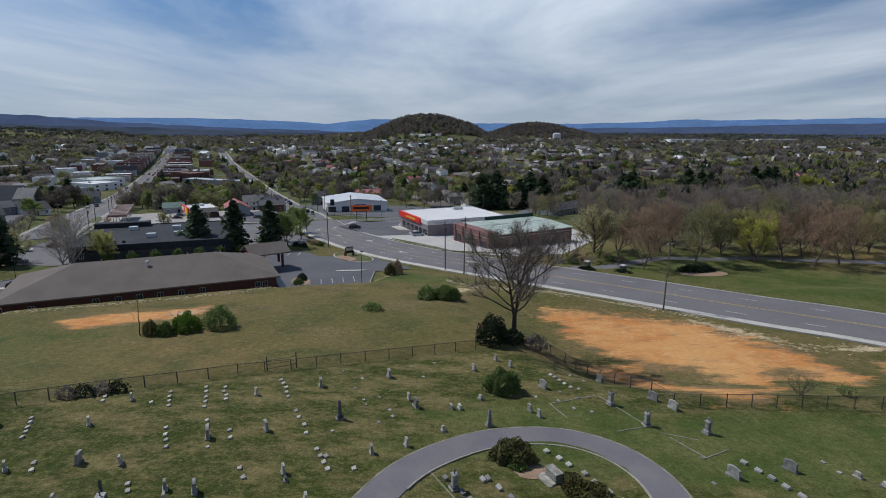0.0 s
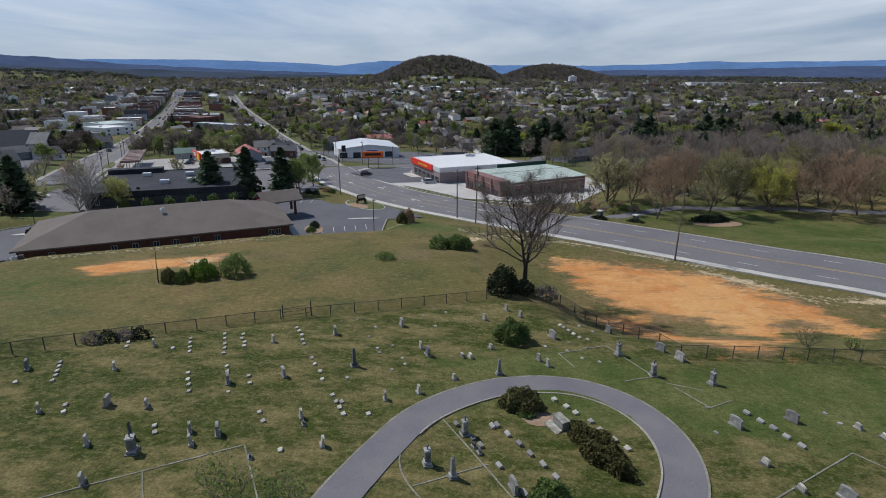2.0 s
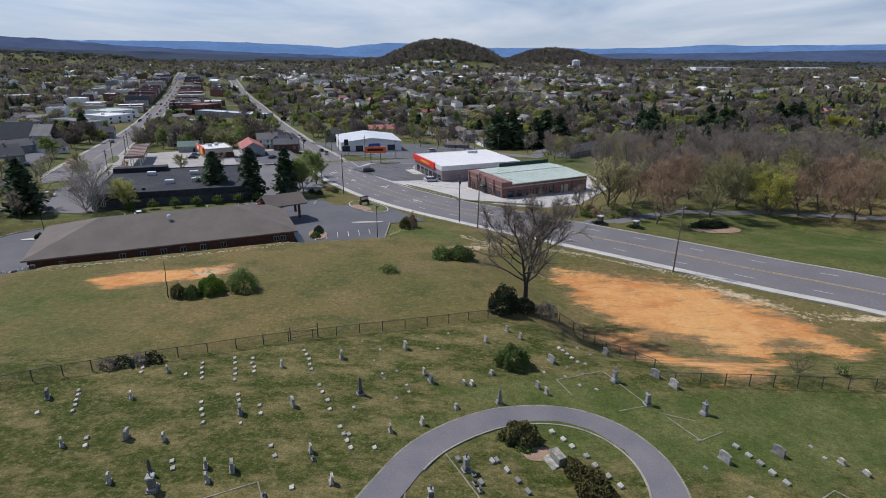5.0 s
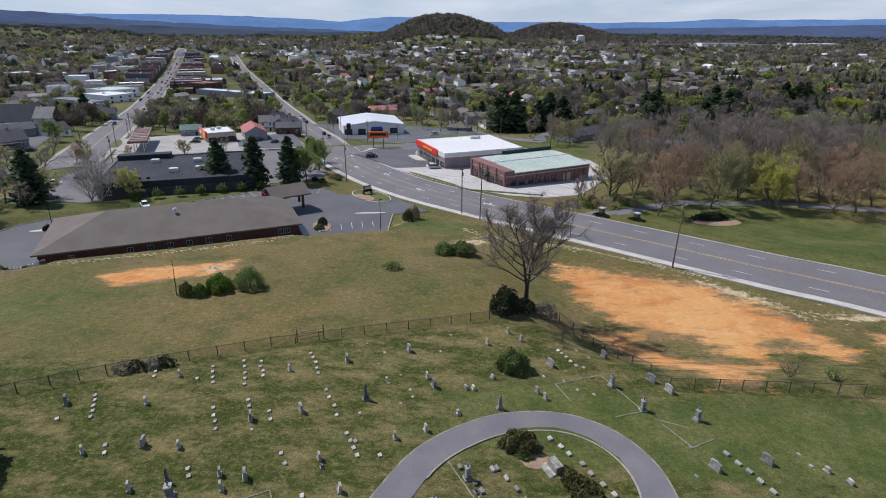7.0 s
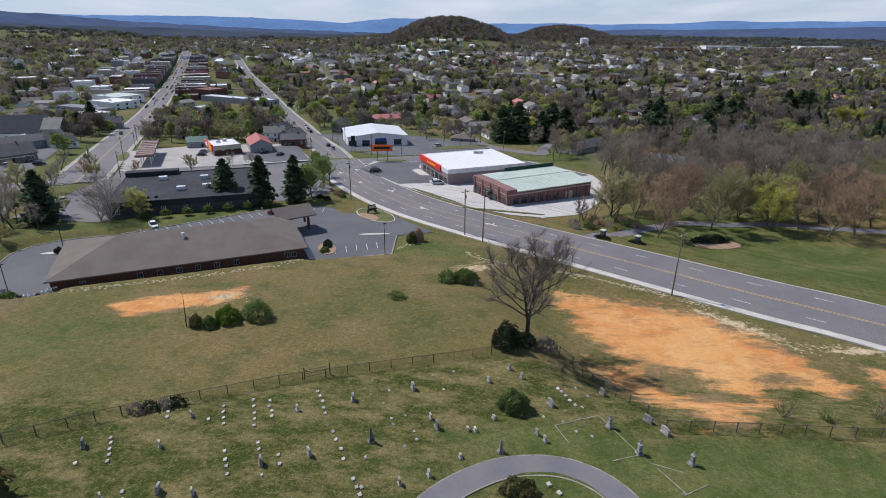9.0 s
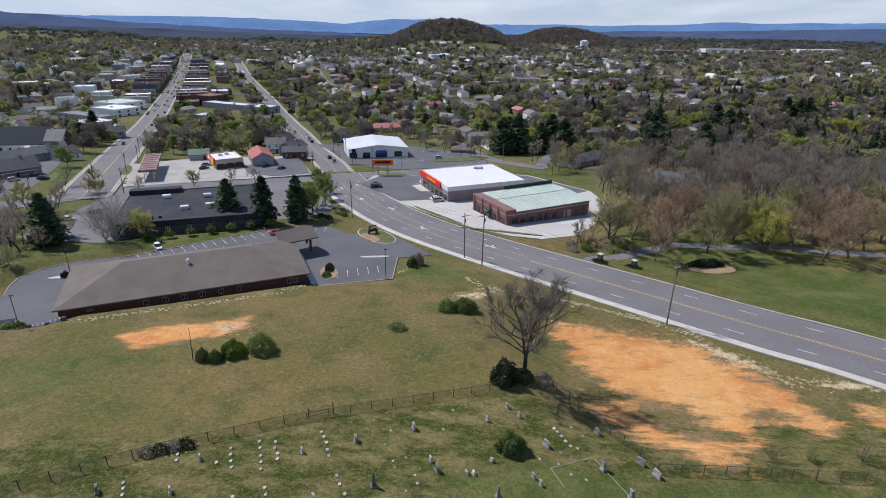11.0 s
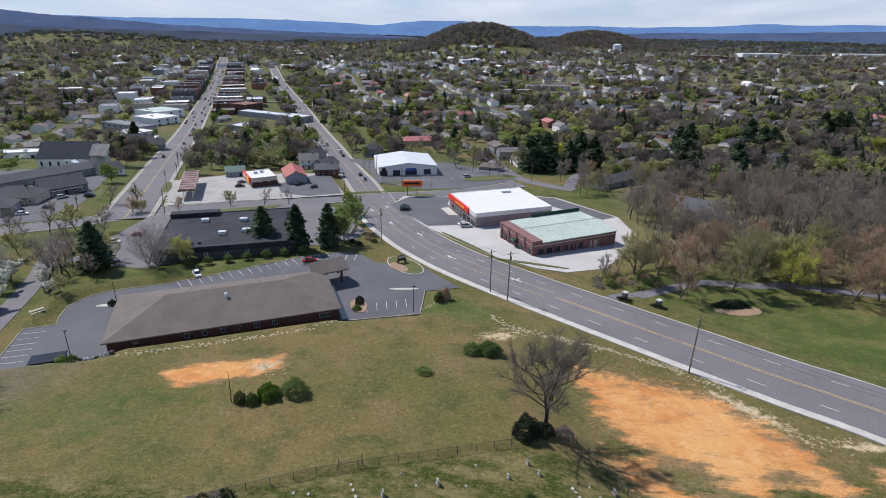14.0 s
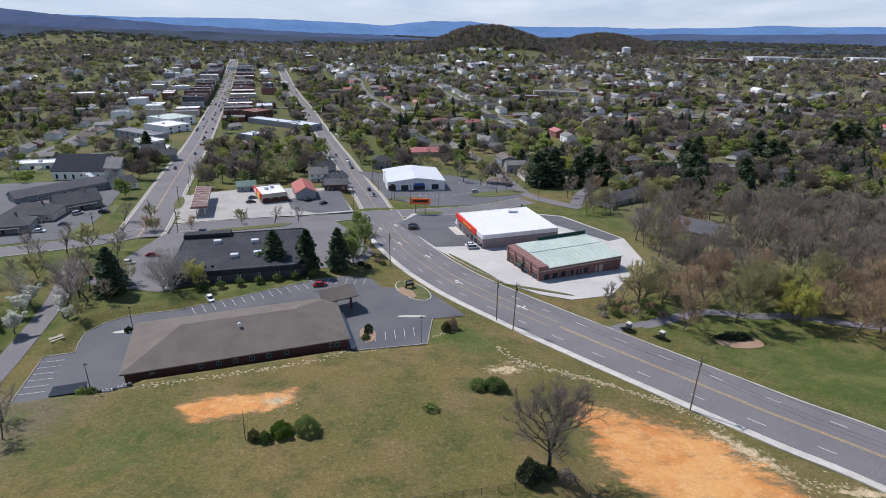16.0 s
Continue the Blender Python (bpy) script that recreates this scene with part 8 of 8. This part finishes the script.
for x, y, hd in spots:
    if abs(math.degrees(math.atan2(x, y))) > 47 or y < 290 or (40 < x < 220 and y < 320):
        continue
    if any(math.hypot(x - a, y - b) < r + 7 for a, b, r in TOWN_OFF) or any(abs(x - a) + abs(y - b) < 22 for a, b in HOUSES_AT):
        continue
    if off_roads(x, y) < 7:
        continue
    if x > 60 and y < 620 and town_rnd.random() < 0.5:
        continue
    HOUSES_AT.append((x, y))
    if len(HOUSES_AT) <= 275:
        two = town_rnd.random() < 0.4
        lite_house(x, y, hd, town_rnd.uniform(12, 19), town_rnd.uniform(8, 11), 5.2 if two else 3.0, town_rnd.uniform(1.8, 3.0), town_rnd.choice(WALLS), town_rnd.choice(ROOFS))
    else:
        taken[(x, y)] = hd
        TOWN_OFF.append((x, y, 9.0))

# houses too far to tell apart singly
v_, f_, s_ = [], [], []
far_mats = [M["siding"], M["siding_tan"], M["brick_town"], M["shingle_grey"], M["shingle_light"], M["membrane"]]
far_spots = [(x, y, radians(hd)) for (x, y), hd in taken.items()]
for k in range(430):
    dist, ang = math.sqrt(town_rnd.uniform(960**2, 2250**2)), radians(town_rnd.uniform(-44, 46))
    x, y = math.sin(ang) * dist, math.cos(ang) * dist
    if (abs(x + 50) < 290 and y > 1700) or (240 < x < 580 and y > 2040) or (x < -1250 and y > 1700):
        continue
    far_spots.append((x, y, radians(town_rnd.uniform(0, 180))))
for x, y, a in far_spots:
    z = ground_at(x, y)
    w, d, h, rise = town_rnd.uniform(10, 24), town_rnd.uniform(9, 13), town_rnd.choice((3.2, 5.5, 6)), town_rnd.uniform(2, 3.5)
    c, s = math.cos(a), math.sin(a)
    b = len(v_)
    for xx, yy, zz_ in ((-1, -1, -2), (1, -1, -2), (1, 1, -2), (-1, 1, -2), (-1, -1, h), (1, -1, h), (1, 1, h), (-1, 1, h), (-1, 0, h + rise), (1, 0, h + rise)):
        px_, py_ = xx * w / 2, yy * d / 2
        v_.append((x + px_ * c - py_ * s, y + px_ * s + py_ * c, z + zz_))
    wl_, rf_ = town_rnd.choice((0, 0, 0, 1, 1, 2)), town_rnd.choice((3, 3, 4, 4, 3, 4, 5))
    for f, m_ in (((0, 1, 5, 4), wl_), ((1, 2, 6, 9, 5), wl_), ((2, 3, 7, 6), wl_), ((3, 0, 4, 8, 7), wl_), ((4, 5, 9, 8), rf_), ((6, 7, 8, 9), rf_)):
        f_.append(tuple(b + i for i in f))
        s_.append(m_)
tagged(from_arrays("far_houses", v_, f_, far_mats, None, s_), "pale far-off houses scattered among trees", "houses", kind="stuff")


# ---- far trees: one mass for each kind ----
def far_mass(name, n, near, far, lo, hi, leaf, label, tris, height, width, seed, conifer_=False, keep=None, size=1.0, sliver=False):
    rng = np.random.default_rng(seed)
    cand = n * 3
    dist = np.sqrt(rng.uniform(near**2, far**2, cand))
    ang = np.radians(rng.uniform(lo, hi, cand))
    x, y = np.sin(ang) * dist, np.cos(ang) * dist
    good = np.ones(cand, bool)
    for line, half in ROADS:
        d, _ = road_near(x, y, line)
        good &= d > half + (4.0 if near > 900 else 2.5) + 1.0
    if near < 1000:
        free = rng.uniform(size=cand) < 0.12
        for line in RES:
            d, _ = road_near(x, y, line)
            good &= (d > 5.5) & ((d > 13) | free)
    for pname in PADS:
        good &= poly_distance(x, y, PADS[pname][0]) > 1
    for a, b, r in TOWN_OFF:
        good &= (x - a) ** 2 + (y - b) ** 2 > (r + 1.5) ** 2
    if keep is not None:
        good &= keep(x, y, rng)
    x, y = x[good][:n], y[good][:n]
    z = land(x, y)
    count_ = len(x)
    hgt = height * rng.uniform(0.6, 1.2, count_)
    wid = width * rng.uniform(0.7, 1.25, count_)
    m = count_ * tris
    ti = np.repeat(np.arange(count_), tris)
    d = rng.normal(size=(m, 3))
    d /= np.linalg.norm(d, axis=1, keepdims=True)
    if conifer_:
        f = rng.uniform(0, 1, m) ** 0.8
        rad = (1 - f) * rng.uniform(0.5, 1.0, m)
        a = rng.uniform(0, 2 * np.pi, m)
        c = np.stack([x[ti] + np.cos(a) * rad * wid[ti] * 0.5, y[ti] + np.sin(a) * rad * wid[ti] * 0.5, z[ti] + hgt[ti] * (0.05 + 0.93 * f)], 1)
        sz = (wid[ti] * 0.16 * (1.15 - f))[:, None]
    else:
        # a crown of lobes; leaf plates lie along each lobe
        lobes = 8
        ld = rng.normal(size=(count_, lobes, 3))
        ld /= np.linalg.norm(ld, axis=2, keepdims=True)
        lc = ld * rng.uniform(0.45, 0.8, (count_, lobes, 1))
        lr = rng.uniform(0.34, 0.56, (count_, lobes))
        li = rng.integers(0, lobes, m)
        r = lr[ti, li] * rng.uniform(0.7, 1.08, m)
        q = lc[ti, li] + d * r[:, None]
        c = np.stack([x[ti] + q[:, 0] * wid[ti] * 0.46, y[ti] + q[:, 1] * wid[ti] * 0.46, z[ti] + hgt[ti] * (0.57 + 0.33 * q[:, 2])], 1)
        sz = (wid[ti] * 0.105 * size * rng.uniform(0.6, 1.4, m))[:, None]
    away = d + rng.normal(size=(m, 3)) * 0.38 + [0, 0, 0.25]
    u = np.cross(away, rng.normal(size=(m, 3)))
    u /= np.linalg.norm(u, axis=1, keepdims=True)
    w = np.cross(u, away)
    w /= np.linalg.norm(w, axis=1, keepdims=True)
    if sliver:
        u = d * 0.7 + rng.normal(size=(m, 3)) * 0.4 + [0, 0, 0.7]
        u /= np.linalg.norm(u, axis=1, keepdims=True)
        w = np.cross(u, rng.normal(size=(m, 3)))
        w *= 0.15 / np.linalg.norm(w, axis=1, keepdims=True)
        sz = sz * 2.1
    vv = np.concatenate([c - u * sz, c + u * sz * 0.6 + w * sz, c + u * sz * 0.4 - w * sz], 1).reshape(-1, 3)
    # trunks
    tb = np.stack([x, y, z], 1)
    tw = (0.10 + 0.012 * hgt)[:, None]
    e = np.array([[1.0, 0, 0]])
    tv = np.concatenate([tb - e * tw - [0, 0, 0.5], tb + e * tw - [0, 0, 0.5], tb + np.stack([0 * x, 0 * x, hgt * 0.7], 1)], 1).reshape(-1, 3)
    allv = np.concatenate([vv, tv])
    allf = np.arange(len(allv)).reshape(-1, 3)
    me_ = bpy.data.meshes.new(name)
    me_.vertices.add(len(allv))
    me_.vertices.foreach_set("co", allv.astype(np.float32).ravel())
    me_.loops.add(len(allv))
    me_.loops.foreach_set("vertex_index", allf.astype(np.int32).ravel())
    me_.polygons.add(len(allf))
    me_.polygons.foreach_set("loop_start", (np.arange(len(allf)) * 3).astype(np.int32))
    me_.polygons.foreach_set("loop_total", np.full(len(allf), 3, np.int32))
    me_.materials.append(LEAF[leaf])
    me_.materials.append(M["bark"])
    idx = np.zeros(len(allf), np.int32)
    idx[len(vv) // 3 :] = 1
    me_.polygons.foreach_set("material_index", idx)
    tone_ = np.repeat(rng.uniform(0, 1, count_), tris * 3) + rng.normal(size=m * 3) * 0.06
    me_.attributes.new("tone", "FLOAT", "POINT").data.foreach_set("value", np.concatenate([tone_, np.full(len(tv), 0.5)]).astype(np.float32))
    me_.update()
    me_.validate()
    return tagged(new(name, me_), label, "trees", kind="stuff")


def no_centre(x, y, rng):
    """Thinner along the shop streets, thick elsewhere; near yards and lawns stay open."""
    d1, _ = road_near(x, y, HIGH_STREET_WEST)
    shops = (d1 < 85) & (y > 420) & (y < 1120)
    lawn = (x > 25) & (x < 55) & (y < 330)
    patch = 0.5 + 0.5 * np.sin(x * 0.021 + 1.3 * np.sin(y * 0.013)) * np.cos(y * 0.017 + np.sin(x * 0.011))
    west = (x < -120) & (y < 500) & (rng.uniform(size=len(x)) < 0.2)
    hill = (np.abs(x + 50) < 270) & (y > 1690) & (y < 2080)
    field = (((x + 1640) / 250) ** 2 + ((y - 2000) / 140) ** 2 < 1) | (((x - 190) / 60) ** 2 + ((y - 322) / 16) ** 2 < 1) | (((x + 372) / 40) ** 2 + ((y - 414) / 14) ** 2 < 1)
    return ~west & ~hill & ~field & (~shops | (rng.uniform(size=len(x)) < 0.28)) & ~lawn & (rng.uniform(size=len(x)) < 0.35 + 0.75 * patch)


K = dict(keep=no_centre)
park = lambda x, y, rng: (x > 58) & (y > 166 + 0.1 * (x - 56))
clumps = lambda x, y, rng: (np.sin(x * 0.035) * np.cos(y * 0.03) > 0.25)
far_mass("park_wood_haze", 90, 170, 320, 17, 47, "far_twig", "bare undergrowth filling the wood", 300, 6, 7, 21, size=0.45, sliver=True, keep=park)
far_mass("park_wood_buds", 16, 170, 320, 17, 47, "far_olive", "olive budding undergrowth in the wood", 300, 5, 6, 22, size=0.40, keep=park)
far_mass("near_wood_bare", 169, 300, 520, -48, 50, "far_twig", "bare grey trees between the houses", 620, 14, 13, 1, sliver=True, size=0.5, **K)
far_mass("near_wood_olive", 109, 310, 520, -48, 50, "far_olive", "budding olive trees between the houses", 700, 13, 12.5, 2, size=0.46, **K)
far_mass("near_wood_green", 93, 310, 520, -48, 50, "far_spring", "fresh green trees between the houses", 700, 12, 12, 3, size=0.48, **K)
far_mass("east_wood_bare", 120, 330, 640, 9, 50, "far_twig", "bare grey trees on the eastern side", 560, 15, 13, 41, sliver=True, size=0.55, **K)
far_mass("east_wood_olive", 70, 330, 640, 9, 50, "far_olive", "budding olive trees on the eastern side", 560, 14, 13, 42, size=0.5, **K)
far_mass("near_wood_conifer", 34, 310, 520, -48, 50, "far_conifer", "dark conifers between the houses", 620, 15, 9, 4, True, **K)
far_mass("near_wood_blossom", 26, 310, 620, -48, 30, "white", "white blossoming trees in town gardens", 260, 6.5, 7, 5, size=0.6, **K)
far_mass("east_conifer", 110, 340, 1000, 10, 50, "far_conifer", "dark groups of conifers on the eastern side", 300, 17, 11, 31, True, keep=clumps)
far_mass("wood_bare", 864, 520, 1000, -48, 50, "far_twig", "bare grey trees across the town", 230, 12.5, 13, 6, sliver=True, size=0.85, **K)
far_mass("wood_olive", 548, 520, 1000, -48, 50, "far_olive", "budding olive trees across the town", 260, 12, 13, 7, size=0.72, **K)
far_mass("wood_green", 409, 520, 1000, -48, 50, "far_spring", "fresh green trees across the town", 260, 11, 12.5, 8, size=0.72, **K)
far_mass("wood_conifer", 243, 520, 1000, -48, 50, "far_conifer", "dark conifers across the town", 200, 15, 9, 9, True, **K)
far_mass("hill_bare", 2300, 1000, 2500, -48, 50, "far_twig", "bare woods on the far slopes", 56, 12.5, 17, 10, sliver=True, size=1.4, **K)
far_mass("hill_olive", 1300, 1000, 2500, -48, 50, "far_olive", "olive woods on the far slopes", 62, 12, 16, 11, size=1.2, **K)
# rim_green leaves have the haze tint in their colour
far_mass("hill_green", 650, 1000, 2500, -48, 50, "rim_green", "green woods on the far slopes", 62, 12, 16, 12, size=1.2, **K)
far_mass("hill_conifer", 1500, 1000, 2500, -48, 50, "far_conifer", "dark conifers on the far slopes", 50, 15, 12, 13, True, **K)
on_hill = lambda x, y, rng: (np.abs(x + 50) < 270) & (y > 1690) & (y < 2080)
far_mass("hill_top_wood", 2400, 1680, 2100, -10, 8, "far_twig", "bare wood covering the round hill", 60, 12, 13, 14, sliver=True, size=1.2, keep=on_hill)
far_mass("hill_foot_conifer", 320, 1680, 1830, -10, 8, "far_conifer", "dark conifers at the foot of the round hill", 60, 14, 11, 17, True, keep=on_hill)
second_hill = lambda x, y, rng: (x > 130) & (x < 600) & (y > 2030) & (y < 2420)
far_mass("second_hill_wood", 1500, 2030, 2480, 3, 16, "far_twig", "bare wood covering the lower hill", 54, 12, 15, 18, sliver=True, size=1.3, keep=second_hill)
# rim woods: leaf colours greyed to imitate haze
far_mass("rim_bare", 2600, 2450, 4300, -48, 50, "rim_bare", "woods towards the ridges, haze greyed into their colour", 36, 12, 38, 15, size=1.1)
far_mass("rim_green", 1500, 2450, 4300, -48, 50, "rim_green", "dark green woods towards the ridges, haze greyed into their colour", 36, 14, 34, 16, size=1.1)


# ---- ridges on the skyline, painted haze-blue ----
def ridge(name, dist, heights, base, mat, label):
    """A long hill line; heights: compass degrees and metres above the eye's level."""
    bm = bmesh.new()
    angs = np.linspace(-60, 60, 260)
    deg = np.array([a for a, _ in heights], float)
    hs = np.array([h for _, h in heights], float)
    prev = None
    for a in angs:
        h = float(np.interp(a, deg, hs)) + 7.0 * noise.noise(Vector((a * 0.35, dist * 0.01, 0))) + 4.0 * noise.noise(Vector((a * 1.3, dist * 0.02, 3)))
        r = radians(a)
        row = []
        for back, zz_ in ((-420, base), (-200, base + (h - base) * 0.55), (0, h), (260, base)):
            row.append(bm.verts.new((math.sin(r) * (dist + back), math.cos(r) * (dist + back), zz_ + (3 * noise.noise(Vector((a * 2.1, back, 1))) if back == -200 else 0))))
        if prev:
            for k in range(3):
                bm.faces.new((prev[k], row[k], row[k + 1], prev[k + 1]))
        prev = row
    bmesh.ops.recalc_face_normals(bm, faces=bm.faces)
    return tagged(part(name, bm, mat, smooth=True), label, "hills", kind="structure")


def haze_glow_material(name, color, strength, second):
    """Wooded hills kilometres away; the air's haze is put in as blue glow."""
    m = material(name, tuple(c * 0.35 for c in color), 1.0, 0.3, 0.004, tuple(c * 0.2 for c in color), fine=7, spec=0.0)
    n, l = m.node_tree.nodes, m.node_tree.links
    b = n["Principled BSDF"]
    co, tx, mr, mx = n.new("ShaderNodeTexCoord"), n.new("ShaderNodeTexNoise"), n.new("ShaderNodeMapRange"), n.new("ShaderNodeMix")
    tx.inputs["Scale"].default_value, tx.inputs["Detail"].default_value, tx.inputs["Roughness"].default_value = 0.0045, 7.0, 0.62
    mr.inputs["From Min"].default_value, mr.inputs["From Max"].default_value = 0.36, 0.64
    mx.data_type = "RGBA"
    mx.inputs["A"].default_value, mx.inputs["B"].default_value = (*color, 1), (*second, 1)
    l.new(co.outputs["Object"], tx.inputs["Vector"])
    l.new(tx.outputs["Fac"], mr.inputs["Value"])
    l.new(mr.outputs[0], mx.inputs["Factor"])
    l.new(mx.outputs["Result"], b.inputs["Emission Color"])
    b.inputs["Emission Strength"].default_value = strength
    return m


# aerial haze painted as glowing blues, paler for the farther ridges
FAR_HAZE = haze_glow_material("far_ridge_haze_blue", (0.105, 0.20, 0.40), 0.85, (0.12, 0.22, 0.42))
NEAR_HAZE = haze_glow_material("near_ridge_haze_blue", (0.060, 0.088, 0.170), 0.85, (0.084, 0.114, 0.195))
WOOD_HAZE = haze_glow_material("wooded_rise_haze_blue", (0.048, 0.066, 0.105), 0.8, (0.074, 0.094, 0.128))
ridge("backdrop_far_ridge", 4650, ((-60, 110), (-38, 105), (-33, 96), (-26, 98), (-22, 93), (-18, 88), (-14, 76), (-11.5, 66), (-9, 86), (-7, 100), (-4, 100), (0, 70), (6, 72), (14, 70), (19, 80), (22, 94), (25, 92), (31, 98), (37, 104), (45, 104), (60, 100)), -30, FAR_HAZE, "far mountain ridge on the skyline in painted haze-blue")
ridge("backdrop_right_ridge", 4400, ((-60, -20), (8, 10), (14, 34), (20, 38), (26, 48), (31, 58), (36, 66), (45, 74), (60, 80)), -30, NEAR_HAZE, "nearer wooded ridge to the east in darker painted haze-blue")
ridge("backdrop_left_ridge", 3300, ((-60, 120), (-42, 116), (-40, 104), (-37.5, 88), (-35.5, 84), (-34, 75), (-31, 63), (-28, 50), (-25, 42), (-20, 30), (-14, 18), (-8, 4), (0, -20), (60, -30)), -30, NEAR_HAZE, "wooded ridge falling towards the valley in dark painted haze-blue")
ridge("backdrop_wooded_rise", 2900, ((-60, 60), (-42, 52), (-34, 36), (-28, 30), (-22, 18), (-16, 10), (-6, 4), (4, -8), (14, -10), (26, -6), (36, 2), (48, 12), (60, 16)), -30, WOOD_HAZE, "wooded rise before the ridges with haze in its colour")
